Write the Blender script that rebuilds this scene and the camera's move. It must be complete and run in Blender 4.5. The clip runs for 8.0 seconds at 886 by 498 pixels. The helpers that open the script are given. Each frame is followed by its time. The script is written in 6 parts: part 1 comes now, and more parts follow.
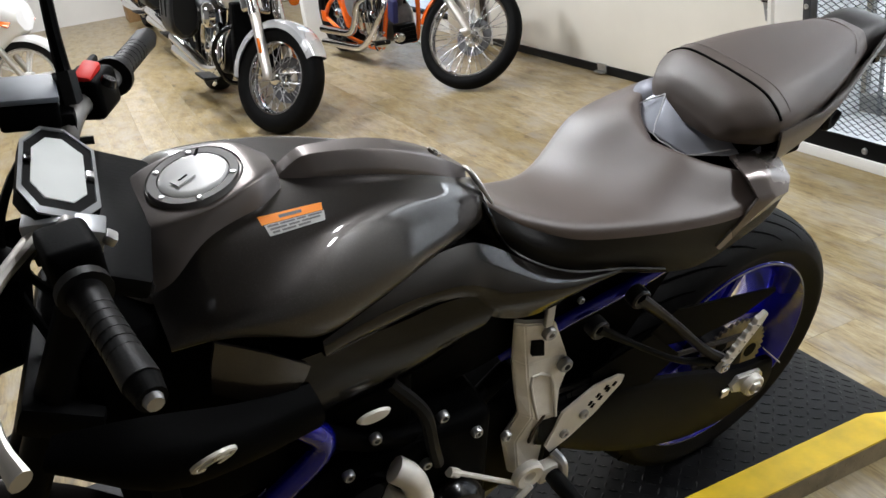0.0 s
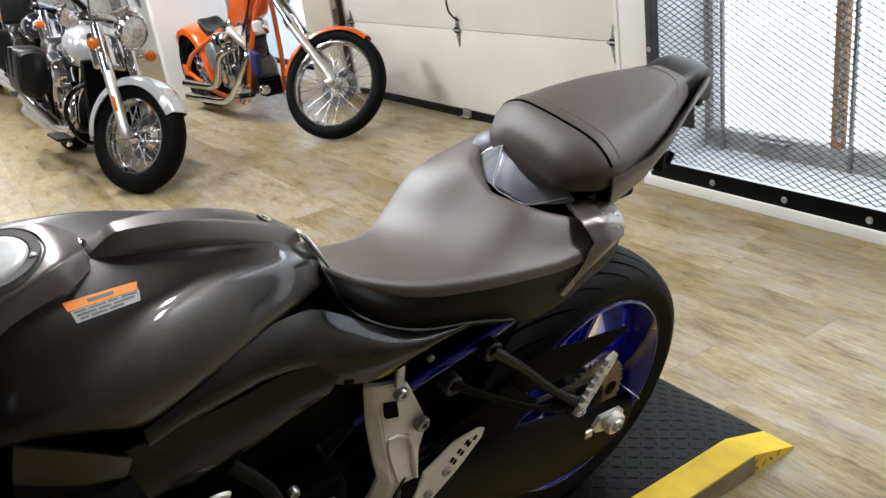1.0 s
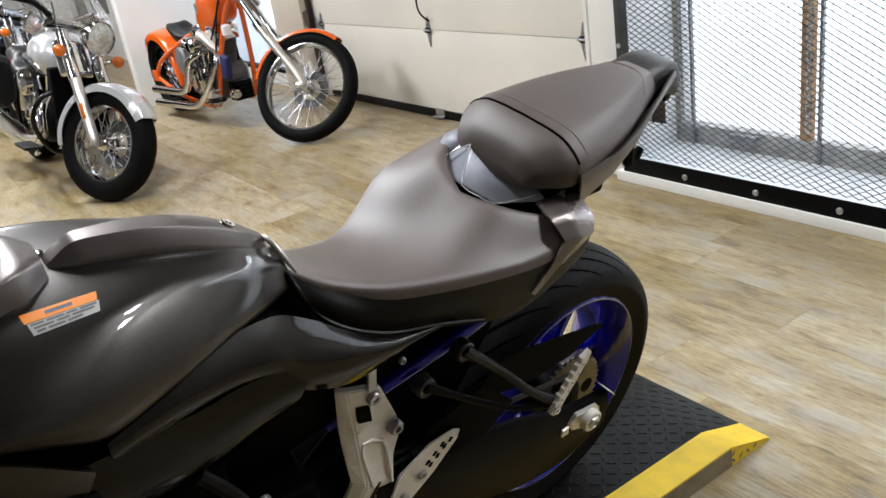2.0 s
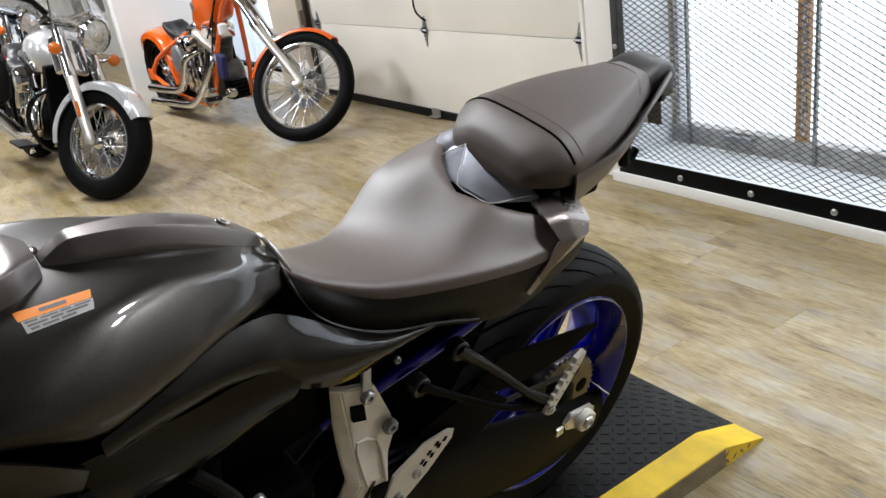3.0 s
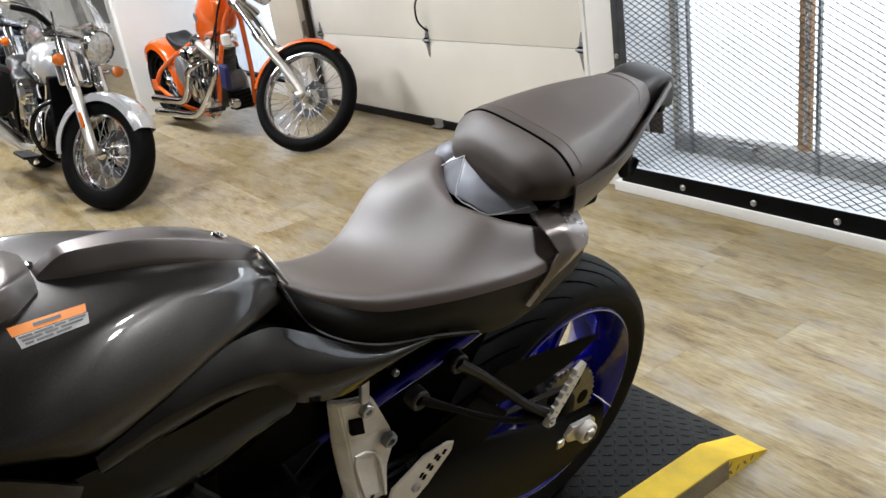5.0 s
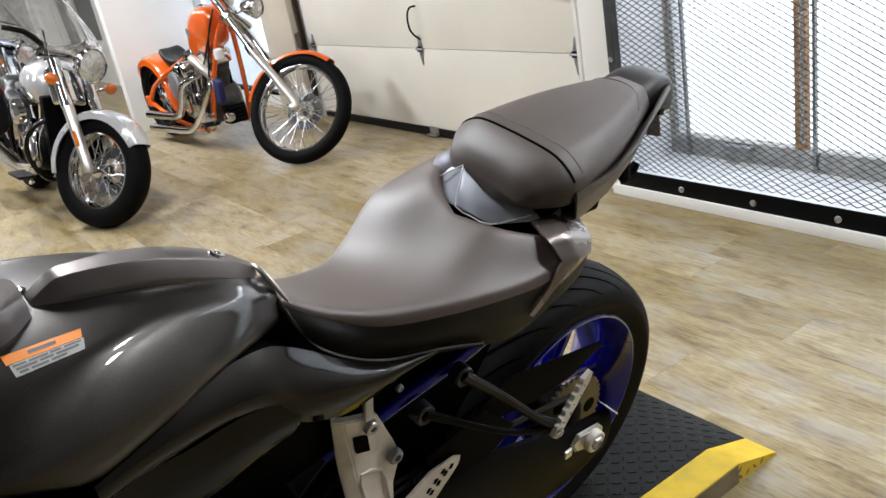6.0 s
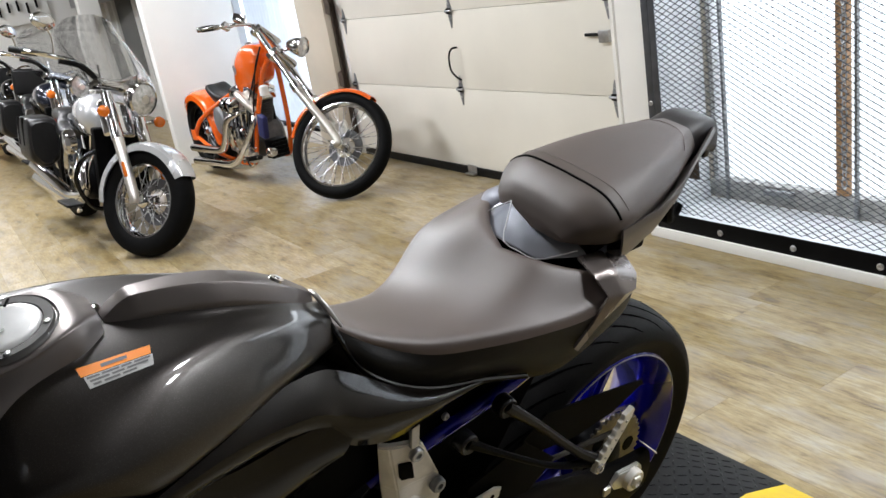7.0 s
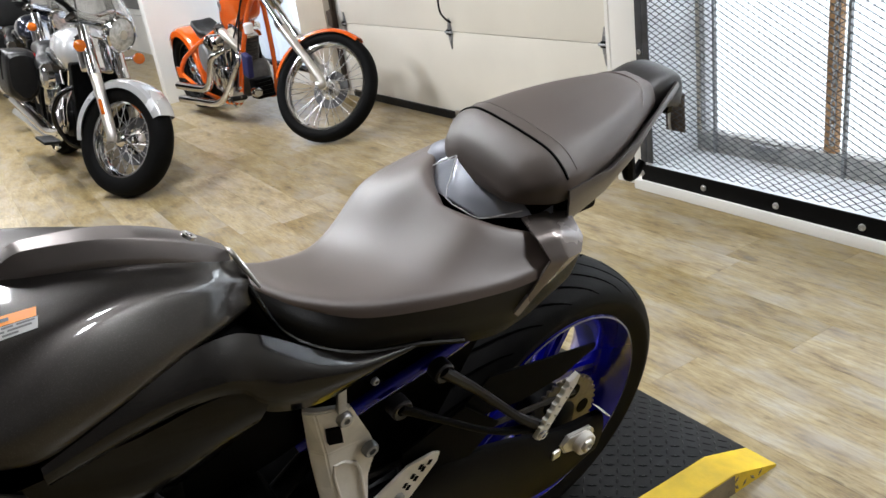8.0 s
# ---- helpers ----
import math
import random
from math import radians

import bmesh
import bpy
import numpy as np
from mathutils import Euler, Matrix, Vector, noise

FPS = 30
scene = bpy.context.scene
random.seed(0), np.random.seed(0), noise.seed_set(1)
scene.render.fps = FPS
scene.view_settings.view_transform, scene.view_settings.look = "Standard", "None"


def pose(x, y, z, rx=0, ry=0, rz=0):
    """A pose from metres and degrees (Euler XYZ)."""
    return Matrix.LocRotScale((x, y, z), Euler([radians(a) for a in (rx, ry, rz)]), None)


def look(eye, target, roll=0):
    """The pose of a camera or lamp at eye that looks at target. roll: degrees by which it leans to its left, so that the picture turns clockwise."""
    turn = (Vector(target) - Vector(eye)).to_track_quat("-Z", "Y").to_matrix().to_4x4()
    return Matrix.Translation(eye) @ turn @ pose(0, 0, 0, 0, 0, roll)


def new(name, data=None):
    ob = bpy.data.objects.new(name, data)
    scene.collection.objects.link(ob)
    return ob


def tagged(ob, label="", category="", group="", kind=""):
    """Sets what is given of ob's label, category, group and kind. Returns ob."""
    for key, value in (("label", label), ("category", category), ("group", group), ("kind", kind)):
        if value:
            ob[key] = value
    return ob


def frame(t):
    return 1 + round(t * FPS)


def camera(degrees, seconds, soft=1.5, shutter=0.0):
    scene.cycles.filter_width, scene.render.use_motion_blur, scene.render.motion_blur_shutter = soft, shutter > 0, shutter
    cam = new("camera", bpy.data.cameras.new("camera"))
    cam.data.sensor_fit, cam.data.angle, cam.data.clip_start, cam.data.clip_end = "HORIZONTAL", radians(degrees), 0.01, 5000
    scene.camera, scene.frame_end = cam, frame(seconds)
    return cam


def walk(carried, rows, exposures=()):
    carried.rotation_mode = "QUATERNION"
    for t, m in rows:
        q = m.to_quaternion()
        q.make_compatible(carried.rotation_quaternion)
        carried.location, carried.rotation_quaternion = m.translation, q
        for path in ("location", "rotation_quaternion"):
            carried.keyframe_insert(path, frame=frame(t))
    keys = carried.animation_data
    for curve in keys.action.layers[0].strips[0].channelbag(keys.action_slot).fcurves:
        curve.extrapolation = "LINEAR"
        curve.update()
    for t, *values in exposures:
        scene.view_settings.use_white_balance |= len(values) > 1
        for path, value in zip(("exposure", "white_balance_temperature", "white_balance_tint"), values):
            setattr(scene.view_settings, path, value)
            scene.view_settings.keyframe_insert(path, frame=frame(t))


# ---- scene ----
cam = camera(56.31, 8.0)
# seconds, place, turn in degrees
ROWS = [
    (0.0, 1.2921, -0.9926, 1.3171, 65.400, 7.471, 65.580),
    (0.1, 1.2928, -0.9829, 1.3164, 65.974, 7.476, 64.640),
    (0.2, 1.2921, -0.9704, 1.3183, 66.233, 7.282, 63.409),
    (0.3, 1.2924, -0.9591, 1.3185, 66.458, 7.538, 61.588),
    (0.4, 1.2930, -0.9511, 1.3171, 66.086, 7.469, 60.666),
    (0.5, 1.2923, -0.9460, 1.3167, 65.995, 7.129, 60.190),
    (0.7, 1.2902, -0.9278, 1.3167, 66.611, 7.671, 57.874),
    (0.8, 1.2912, -0.9243, 1.3178, 67.006, 7.771, 57.409),
    (1.0, 1.2929, -0.9198, 1.3202, 67.266, 7.739, 56.868),
    (1.2, 1.2928, -0.9176, 1.3194, 67.049, 7.906, 56.904),
    (1.5, 1.2894, -0.9094, 1.3152, 66.817, 8.363, 56.152),
    (1.7, 1.2906, -0.9058, 1.3143, 67.048, 8.576, 55.571),
    (2.0, 1.2915, -0.9038, 1.3146, 67.026, 8.489, 54.911),
    (3.5, 1.2953, -0.9033, 1.3136, 67.138, 8.079, 54.716),
    (4.0, 1.2985, -0.9011, 1.3149, 67.505, 8.245, 54.708),
    (5.5, 1.2822, -0.8916, 1.3156, 67.728, 8.729, 55.190),
    (5.7, 1.2768, -0.8928, 1.3169, 67.852, 9.574, 55.217),
    (6.0, 1.2743, -0.8852, 1.3140, 68.063, 9.860, 54.223),
    (6.2, 1.2780, -0.8829, 1.3153, 68.284, 10.218, 53.982),
    (6.5, 1.2851, -0.8910, 1.3173, 69.260, 9.176, 55.450),
    (6.7, 1.2873, -0.9052, 1.3210, 69.019, 8.642, 56.036),
    (7.0, 1.2883, -0.9241, 1.3201, 71.193, 9.177, 56.858),
    (7.1, 1.2933, -0.9331, 1.3185, 71.397, 7.855, 56.944),
    (7.2, 1.2996, -0.9456, 1.3166, 69.837, 7.547, 57.192),
    (7.3, 1.2983, -0.9476, 1.3172, 69.747, 6.743, 55.907),
    (7.4, 1.2992, -0.9471, 1.3179, 69.851, 6.945, 54.317),
    (7.5, 1.2971, -0.9441, 1.3201, 69.899, 6.585, 53.453),
    (7.6, 1.2911, -0.9366, 1.3208, 69.575, 6.706, 53.471),
    (7.7, 1.2903, -0.9206, 1.3222, 69.645, 6.935, 54.501),
    (7.8, 1.2877, -0.8922, 1.3207, 69.400, 7.396, 55.439),
    (7.9, 1.2873, -0.8562, 1.3151, 68.463, 8.168, 56.075),
    (8.0, 1.2795, -0.8158, 1.3042, 67.392, 7.835, 57.199),
]
walk(cam, [(t, pose(*r)) for t, *r in ROWS], [(0.0, 0.07), (8.0, 0.08)])

# ---- light ----
world = bpy.data.worlds.new("world")
scene.world = world
world.use_nodes = True
wb = world.node_tree.nodes["Background"]
wb.inputs[0].default_value, wb.inputs[1].default_value = (0.75, 0.86, 1.0, 1), 0.25


def area_lamp(name, m, sx, sy, watts, colour):
    lamp = bpy.data.lights.new(name, "AREA")
    lamp.shape, lamp.size, lamp.size_y, lamp.energy, lamp.color = "RECTANGLE", sx, sy, watts, colour
    ob = new(name, lamp)
    ob.matrix_world = m
    return ob


WARM = (0.968, 0.99, 1.032)
# fluorescent fittings: place and watts; small spot lamps: place, watts
# the tube fittings are out of view, some added only to brighten the floor
TUBES = [(-1.25, -0.45, 66), (-4.4, -0.9, 50), (-2.6, 1.0, 6), (-7.4, -0.9, 66), (-10.2, -0.9, 55), (-7.4, -3.3, 45), (-2.9, -2.3, 50)]
SPOTS = [(1.00, 1.05, 24), (1.62, 1.40, 24), (-5.7, -0.2, 80)]
for lx, ly, lw in TUBES:
    area_lamp("tube_light", pose(lx, ly, 2.92), 1.15, 0.24, lw, WARM)
for lx, ly, lw in SPOTS:
    area_lamp("spot_light", pose(lx, ly, 2.95), 0.18, 0.18, lw, WARM)
# daylight that comes in by the barred window
area_lamp("window_light", look((-0.2, 2.3, 1.25), (-0.2, 0.0, 0.6)), 2.4, 2.0, 5, (0.80, 0.9, 1.0))
area_lamp("sky_light", look((-0.05, 2.12, 2.30), (-0.05, 1.85, 0.0)), 2.5, 0.30, 21, (0.84, 0.92, 1.0))
area_lamp("window_light", look((-5.9, 2.3, 1.2), (-5.9, 0.0, 0.6)), 0.7, 2.0, 22, (0.80, 0.9, 1.0))
# ---- materials ----
def nodes_of(name):
    m = bpy.data.materials.new(name)
    m.use_nodes = True
    nt = m.node_tree
    return m, nt, nt.nodes["Principled BSDF"]


def ramp(nt, fac, stops):
    r = nt.nodes.new("ShaderNodeValToRGB")
    while len(r.color_ramp.elements) < len(stops):
        r.color_ramp.elements.new(0.5)
    for el, (at, c) in zip(r.color_ramp.elements, stops):
        el.position, el.color = at, (*c, 1) if len(c) == 3 else c
    nt.links.new(fac, r.inputs[0])
    return r.outputs[0]


def noise_tex(nt, scale, detail=3.0, vec=None, rough=0.5):
    n = nt.nodes.new("ShaderNodeTexNoise")
    n.inputs["Scale"].default_value, n.inputs["Detail"].default_value, n.inputs["Roughness"].default_value = scale, detail, rough
    if vec is None:
        tc = nt.nodes.new("ShaderNodeTexCoord")
        vec = tc.outputs["Object"]
    nt.links.new(vec, n.inputs["Vector"])
    return n.outputs["Fac"]


def bump(nt, bsdf, height, strength, dist):
    b = nt.nodes.new("ShaderNodeBump")
    b.inputs["Strength"].default_value, b.inputs["Distance"].default_value = strength, dist
    nt.links.new(height, b.inputs["Height"])
    nt.links.new(b.outputs[0], bsdf.inputs["Normal"])


def mix_val(nt, fac, a, b):
    r = nt.nodes.new("ShaderNodeMapRange")
    r.inputs["To Min"].default_value, r.inputs["To Max"].default_value = a, b
    nt.links.new(fac, r.inputs["Value"])
    return r.outputs[0]


def material(name, colour, rough=0.5, metal=0.0, vary=0.12, scale=14.0, grain=0.0, grain_scale=400.0, rough_vary=0.08, coat=0.0, flake=0.0, spec=0.5, coat_rough=0.05):
    """A painted, plastic or metal surface: large soft blotches, fine grain, uneven gloss."""
    m, nt, b = nodes_of(name)
    big, fine = noise_tex(nt, scale, 4.0), noise_tex(nt, grain_scale, 2.0)
    lo = tuple(c * (1 - vary) for c in colour)
    hi = tuple(min(1, c * (1 + vary)) for c in colour)
    col = ramp(nt, big, [(0.3, lo), (0.7, hi)])
    if flake:
        mx = nt.nodes.new("ShaderNodeMixRGB")
        mx.blend_type = "ADD"
        nt.links.new(ramp(nt, fine, [(0.55, (0, 0, 0)), (0.75, (flake, flake, flake * 0.95))]), mx.inputs[2])
        nt.links.new(col, mx.inputs[1])
        mx.inputs[0].default_value = 1.0
        col = mx.outputs[0]
    nt.links.new(col, b.inputs["Base Color"])
    nt.links.new(mix_val(nt, big, max(0.02, rough - rough_vary), min(1, rough + rough_vary)), b.inputs["Roughness"])
    b.inputs["Metallic"].default_value = metal
    b.inputs["Specular IOR Level"].default_value = spec
    b.inputs["Coat Weight"].default_value = coat
    b.inputs["Coat Roughness"].default_value = coat_rough
    if grain:
        bump(nt, b, fine, grain, 0.001)
    return m


def glass(name, colour=(1, 1, 1), rough=0.02, ior=1.45):
    m, nt, b = nodes_of(name)
    b.inputs["Base Color"].default_value = (*colour, 1)
    b.inputs["Transmission Weight"].default_value, b.inputs["Roughness"].default_value, b.inputs["IOR"].default_value = 1.0, rough, ior
    return m


def glow(name, colour, strength):
    m, nt, b = nodes_of(name)
    b.inputs["Base Color"].default_value = (*colour, 1)
    b.inputs["Emission Color"].default_value = (*colour, 1)
    b.inputs["Emission Strength"].default_value = strength
    return m


def plank_material():
    m, nt, b = nodes_of("vinyl_plank")
    tc, info = nt.nodes.new("ShaderNodeTexCoord"), nt.nodes.new("ShaderNodeObjectInfo")
    geo = nt.nodes.new("ShaderNodeNewGeometry")
    add = nt.nodes.new("ShaderNodeMath")
    nt.links.new(info.outputs["Random"], add.inputs[0])
    nt.links.new(geo.outputs["Random Per Island"], add.inputs[1])
    off = nt.nodes.new("ShaderNodeCombineXYZ")
    mul = nt.nodes.new("ShaderNodeMath")
    mul.operation, mul.inputs[1].default_value = "MULTIPLY", 37.0
    nt.links.new(add.outputs[0], mul.inputs[0])
    nt.links.new(mul.outputs[0], off.inputs[0])
    nt.links.new(mul.outputs[0], off.inputs[1])
    va = nt.nodes.new("ShaderNodeVectorMath")
    nt.links.new(tc.outputs["Object"], va.inputs[0])
    nt.links.new(off.outputs[0], va.inputs[1])

    def stretched(sx, sy):
        mp = nt.nodes.new("ShaderNodeMapping")
        mp.inputs["Scale"].default_value = (sx, sy, 1)
        nt.links.new(va.outputs[0], mp.inputs[0])
        return mp.outputs[0]

    cloud = noise_tex(nt, 1.0, 5.0, stretched(4.2, 13.0), 0.66)
    grain = noise_tex(nt, 1.0, 4.0, stretched(13, 100), 0.7)
    knots = noise_tex(nt, 1.0, 1.5, stretched(11.0, 34), 0.4)
    base = ramp(nt, cloud, [(0.30, (0.138, 0.098, 0.046)), (0.42, (0.305, 0.222, 0.092)), (0.55, (0.398, 0.312, 0.158)), (0.70, (0.422, 0.370, 0.270))])
    m1 = nt.nodes.new("ShaderNodeMixRGB")
    m1.blend_type, m1.inputs[0].default_value = "MULTIPLY", 0.75
    nt.links.new(base, m1.inputs[1])
    nt.links.new(ramp(nt, grain, [(0.36, (0.56, 0.53, 0.49)), (0.58, (1.05, 1.05, 1.05))]), m1.inputs[2])
    m2 = nt.nodes.new("ShaderNodeMixRGB")
    m2.blend_type, m2.inputs[0].default_value = "MULTIPLY", 0.55
    nt.links.new(m1.outputs[0], m2.inputs[1])
    nt.links.new(ramp(nt, knots, [(0.25, (0.34, 0.30, 0.27)), (0.34, (1, 1, 1))]), m2.inputs[2])
    m3 = nt.nodes.new("ShaderNodeMixRGB")
    wash = noise_tex(nt, 1.0, 3.0, stretched(3.4, 7.5), 0.6)
    nt.links.new(ramp(nt, wash, [(0.47, (0, 0, 0)), (0.70, (0.6, 0.6, 0.6))]), m3.inputs[0])
    nt.links.new(m2.outputs[0], m3.inputs[1])
    m3.inputs[2].default_value = (0.355, 0.325, 0.290, 1)
    tone = nt.nodes.new("ShaderNodeHueSaturation")
    nt.links.new(mix_val(nt, info.outputs["Random"], 0.76, 1.12), tone.inputs["Value"])
    nt.links.new(mix_val(nt, info.outputs["Random"], 1.10, 0.84), tone.inputs["Saturation"])
    nt.links.new(m3.outputs[0], tone.inputs["Color"])
    nt.links.new(tone.outputs[0], b.inputs["Base Color"])
    nt.links.new(mix_val(nt, grain, 0.24, 0.42), b.inputs["Roughness"])
    bump(nt, b, grain, 0.12, 0.001)
    return m


PLANK = plank_material()
SUBFLOOR = material("floor_joint", (0.20, 0.165, 0.11), 0.8)
WHITE_WALL = material("white_wall_paint", (0.78, 0.77, 0.74), 0.55, vary=0.04, scale=2.0, grain=0.15, grain_scale=180)
CREAM = material("cream_door_paint", (0.75, 0.72, 0.645), 0.42, vary=0.05, scale=1.6, grain=0.12, grain_scale=120)
TAN = material("tan_post_paint", (0.53, 0.48, 0.39), 0.5, vary=0.06, scale=3.0)
# dark greys for surfaces out of view, set to limit bounce and reflections
GREY_WALL = material("unseen_wall_grey", (0.16, 0.155, 0.15), 0.7, vary=0.06, scale=2.0)
CEIL = material("unseen_ceiling_grey", (0.16, 0.155, 0.15), 0.8, vary=0.04, scale=2.0)
BLACK_RUBBER = material("black_rubber", (0.0045, 0.0045, 0.0046), 0.5, spec=0.18, vary=0.2, scale=20, grain=0.2)
BLACK_STEEL = material("black_painted_steel", (0.0030, 0.0030, 0.0032), 0.48, spec=0.06, vary=0.25, scale=9, grain=0.2, grain_scale=220)
GREY_STEEL = material("grey_steel", (0.30, 0.31, 0.32), 0.42, 0.7, vary=0.2, scale=12)
MESH_STEEL = material("mesh_steel", (0.07, 0.075, 0.085), 0.45, 0.6, vary=0.2, scale=20)
GALV = material("galvanised_steel", (0.50, 0.50, 0.50), 0.35, 0.9, vary=0.18, scale=40)
BROWN_WOOD = material("brown_wood", (0.42, 0.24, 0.11), 0.55, vary=0.3, scale=18)
# rust on door and guard steel; painted shade on the foot rest hanger
RUST_AND_SHADE = material("brown_rust_and_shade", (0.060, 0.042, 0.030), 0.75, 0.2, vary=0.35, scale=30, grain=0.3)
FRAME_GREY = material("dusty_grey_frame", (0.46, 0.455, 0.44), 0.6, 0.2, vary=0.3, scale=22, grain=0.3, grain_scale=120)
SILL = material("pale_sill", (0.86, 0.88, 0.90), 0.6, vary=0.12, scale=6)
DAYLIGHT = glow("daylight_backdrop", (0.87, 0.93, 1.0), 1.18)
LAMP_GLOW = glow("lamp_diffuser", (1.0, 0.97, 0.92), 5.0)
ARM_BLACK = material("satin_black_alloy", (0.010, 0.010, 0.011), 0.34, spec=0.5, vary=0.15, scale=25, grain=0.1)
NAVY = material("dark_navy_paint", (0.010, 0.012, 0.020), 0.2, 0.2, vary=0.1, scale=5, coat=0.8)
CHROME = material("chrome", (0.66, 0.66, 0.67), 0.07, 1.0, vary=0.04, scale=8, rough_vary=0.03)
POLISHED = material("polished_alloy", (0.60, 0.575, 0.53), 0.36, 0.85, vary=0.08, scale=20)
GLOSS_GREY = material("gloss_metallic_grey", (0.027, 0.0232, 0.0212), 0.34, 0.7, vary=0.04, scale=4, coat=1.0, flake=0.025, grain_scale=900)
MATT_GREY = material("matt_graphite", (0.155, 0.138, 0.130), 0.37, 0.75, vary=0.06, scale=8, grain=0.1, grain_scale=800)
PILLION_VINYL = material("pillion_vinyl", (0.088, 0.067, 0.056), 0.44, spec=0.7, vary=0.08, scale=12, grain=0.5, grain_scale=700)
PANEL_BLACK = material("gloss_black_brown_moulding", (0.0055, 0.0042, 0.0035), 0.12, spec=0.42, vary=0.08, scale=5, coat=0.2)
# seat vinyl darkened almost to black: the side's shade is in the colour
SHADED_VINYL = material("shaded_seat_vinyl", (0.0075, 0.007, 0.0066), 0.5, spec=0.28, vary=0.12, scale=14, grain=0.6, grain_scale=600)
SEAT_VINYL = material("seat_vinyl", (0.076, 0.0485, 0.036), 0.50, spec=0.85, coat=0.8, coat_rough=0.50, vary=0.07, scale=10, grain=0.35, grain_scale=900)
BLACK_PLASTIC = material("black_plastic", (0.0012, 0.0012, 0.0013), 0.56, spec=0.03, vary=0.15, scale=12, grain=0.2, grain_scale=500)
BLACK_GLOSS = material("gloss_black", (0.0015, 0.0013, 0.0012), 0.2, spec=0.22, vary=0.1, coat=0.2)
BLUE_PAINT = material("deep_blue_paint", (0.002, 0.003, 0.33), 0.16, 0.45, vary=0.1, coat=1.0)
CAST_SILVER = material("cast_silver", (0.86, 0.82, 0.75), 0.38, 0.15, vary=0.08, scale=30, grain=0.1)
CAP_SILVER = material("brushed_cap", (0.80, 0.80, 0.79), 0.3, 0.4, vary=0.06, scale=30)
DARK_CHAIN = material("oiled_chain", (0.020, 0.016, 0.011), 0.45, 0.6, vary=0.25, scale=80)
BRASS = material("dull_sprocket_steel", (0.13, 0.115, 0.095), 0.38, 0.8, vary=0.25, scale=80)
TYRE = material("tyre_rubber", (0.0065, 0.0062, 0.006), 0.6, spec=0.10, vary=0.25, scale=30, grain=0.3, grain_scale=300)
FAR_TYRE = material("road_tyre", (0.0035, 0.0035, 0.0036), 0.6, spec=0.06, vary=0.25, scale=30)
RING_GREY = material("ring_grey", (0.15, 0.145, 0.14), 0.42, 0.4, spec=0.3, vary=0.06)
SPOKE_STEEL = material("spoke_steel", (0.50, 0.50, 0.51), 0.28, 1.0, vary=0.1, scale=20)
ORANGE_PAINT = material("orange_paint", (0.72, 0.11, 0.008), 0.2, vary=0.08, scale=6, coat=1.0)
SILVER_PAINT = material("silver_paint", (0.58, 0.585, 0.60), 0.26, 0.45, vary=0.05, scale=5, coat=0.8)
CHARCOAL = material("charcoal_paint", (0.07, 0.08, 0.095), 0.22, 0.3, vary=0.1, scale=5, coat=0.8)
WHITE_PLASTIC = material("white_bodywork", (0.74, 0.74, 0.73), 0.25, vary=0.05, scale=6, coat=0.6)
AMBER = material("amber_lens", (0.55, 0.12, 0.006), 0.25, vary=0.15, coat=0.4)
RED_PLASTIC = material("red_switch", (0.72, 0.025, 0.02), 0.5, spec=0.15, vary=0.08)
LEATHER = material("black_leather", (0.005, 0.005, 0.0053), 0.36, spec=0.3, vary=0.2, scale=30, grain=0.5, grain_scale=260)
LCD = material("lcd_glass", (0.74, 0.76, 0.74), 0.15, vary=0.05, coat=0.6)
DECAL_ORANGE = material("decal_orange", (0.95, 0.27, 0.008), 0.4, vary=0.04)
DECAL_GREY = material("decal_grey", (0.46, 0.45, 0.43), 0.45, vary=0.05)
DECAL_DARK = material("decal_print", (0.14, 0.135, 0.13), 0.5)
YELLOW = material("yellow_safety_paint", (0.72, 0.49, 0.015), 0.5, vary=0.12, scale=22, grain=0.3, grain_scale=160)
MAT_RUBBER = material("diamond_plate_rubber", (0.006, 0.006, 0.0065), 0.45, spec=0.18, vary=0.3, scale=7, grain=0.25, grain_scale=240)
LENS = material("headlight_lens", (0.55, 0.56, 0.57), 0.22, 0.45, vary=0.35, scale=45, grain=0.6, grain_scale=90, coat=0.6)
CLEAR = glass("clear_screen", ior=1.12)
SCREEN = glass("thin_screen", (0.985, 0.985, 0.98), ior=1.02)
DARK_GLASS = material("dark_window", (0.03, 0.035, 0.04), 0.1, vary=0.1)
CARD = material("brown_card", (0.36, 0.22, 0.10), 0.7, vary=0.1)
BLUE_CLOTH = material("blue_cloth", (0.008, 0.010, 0.075), 0.7)
# ---- mesh helpers ----
def part(name, bm, mat, parent, label="", smooth=True, m=None):
    """Links a bmesh (or a ready mesh) as one mesh object under a thing or a part."""
    if isinstance(bm, bmesh.types.BMesh):
        me = bpy.data.meshes.new(name)
        bm.to_mesh(me)
        bm.free()
        me.materials.append(mat)
        if smooth:
            me.polygons.foreach_set("use_smooth", [True] * len(me.polygons))
            me.set_sharp_from_angle(angle=radians(38))
    else:
        me = bm
    ob = new(name, me)
    if parent is not None:
        ob.parent = parent
    if m is not None:
        ob.matrix_basis = m
    if label:
        ob["label"] = label
    return ob


def thing(name, label, category, m=None, group="", kind=""):
    ob = new(name)
    if m is not None:
        ob.matrix_world = m
    return tagged(ob, label, category, group, kind)


def box(*dims, bevel=0.0, seg=2, bm=None):
    """Boxes given as (x0, x1, y0, y1, z0, z1), in one bmesh."""
    bm = bm or bmesh.new()
    for x0, x1, y0, y1, z0, z1 in dims:
        m = Matrix.LocRotScale(((x0 + x1) / 2, (y0 + y1) / 2, (z0 + z1) / 2), None, (x1 - x0, y1 - y0, z1 - z0))
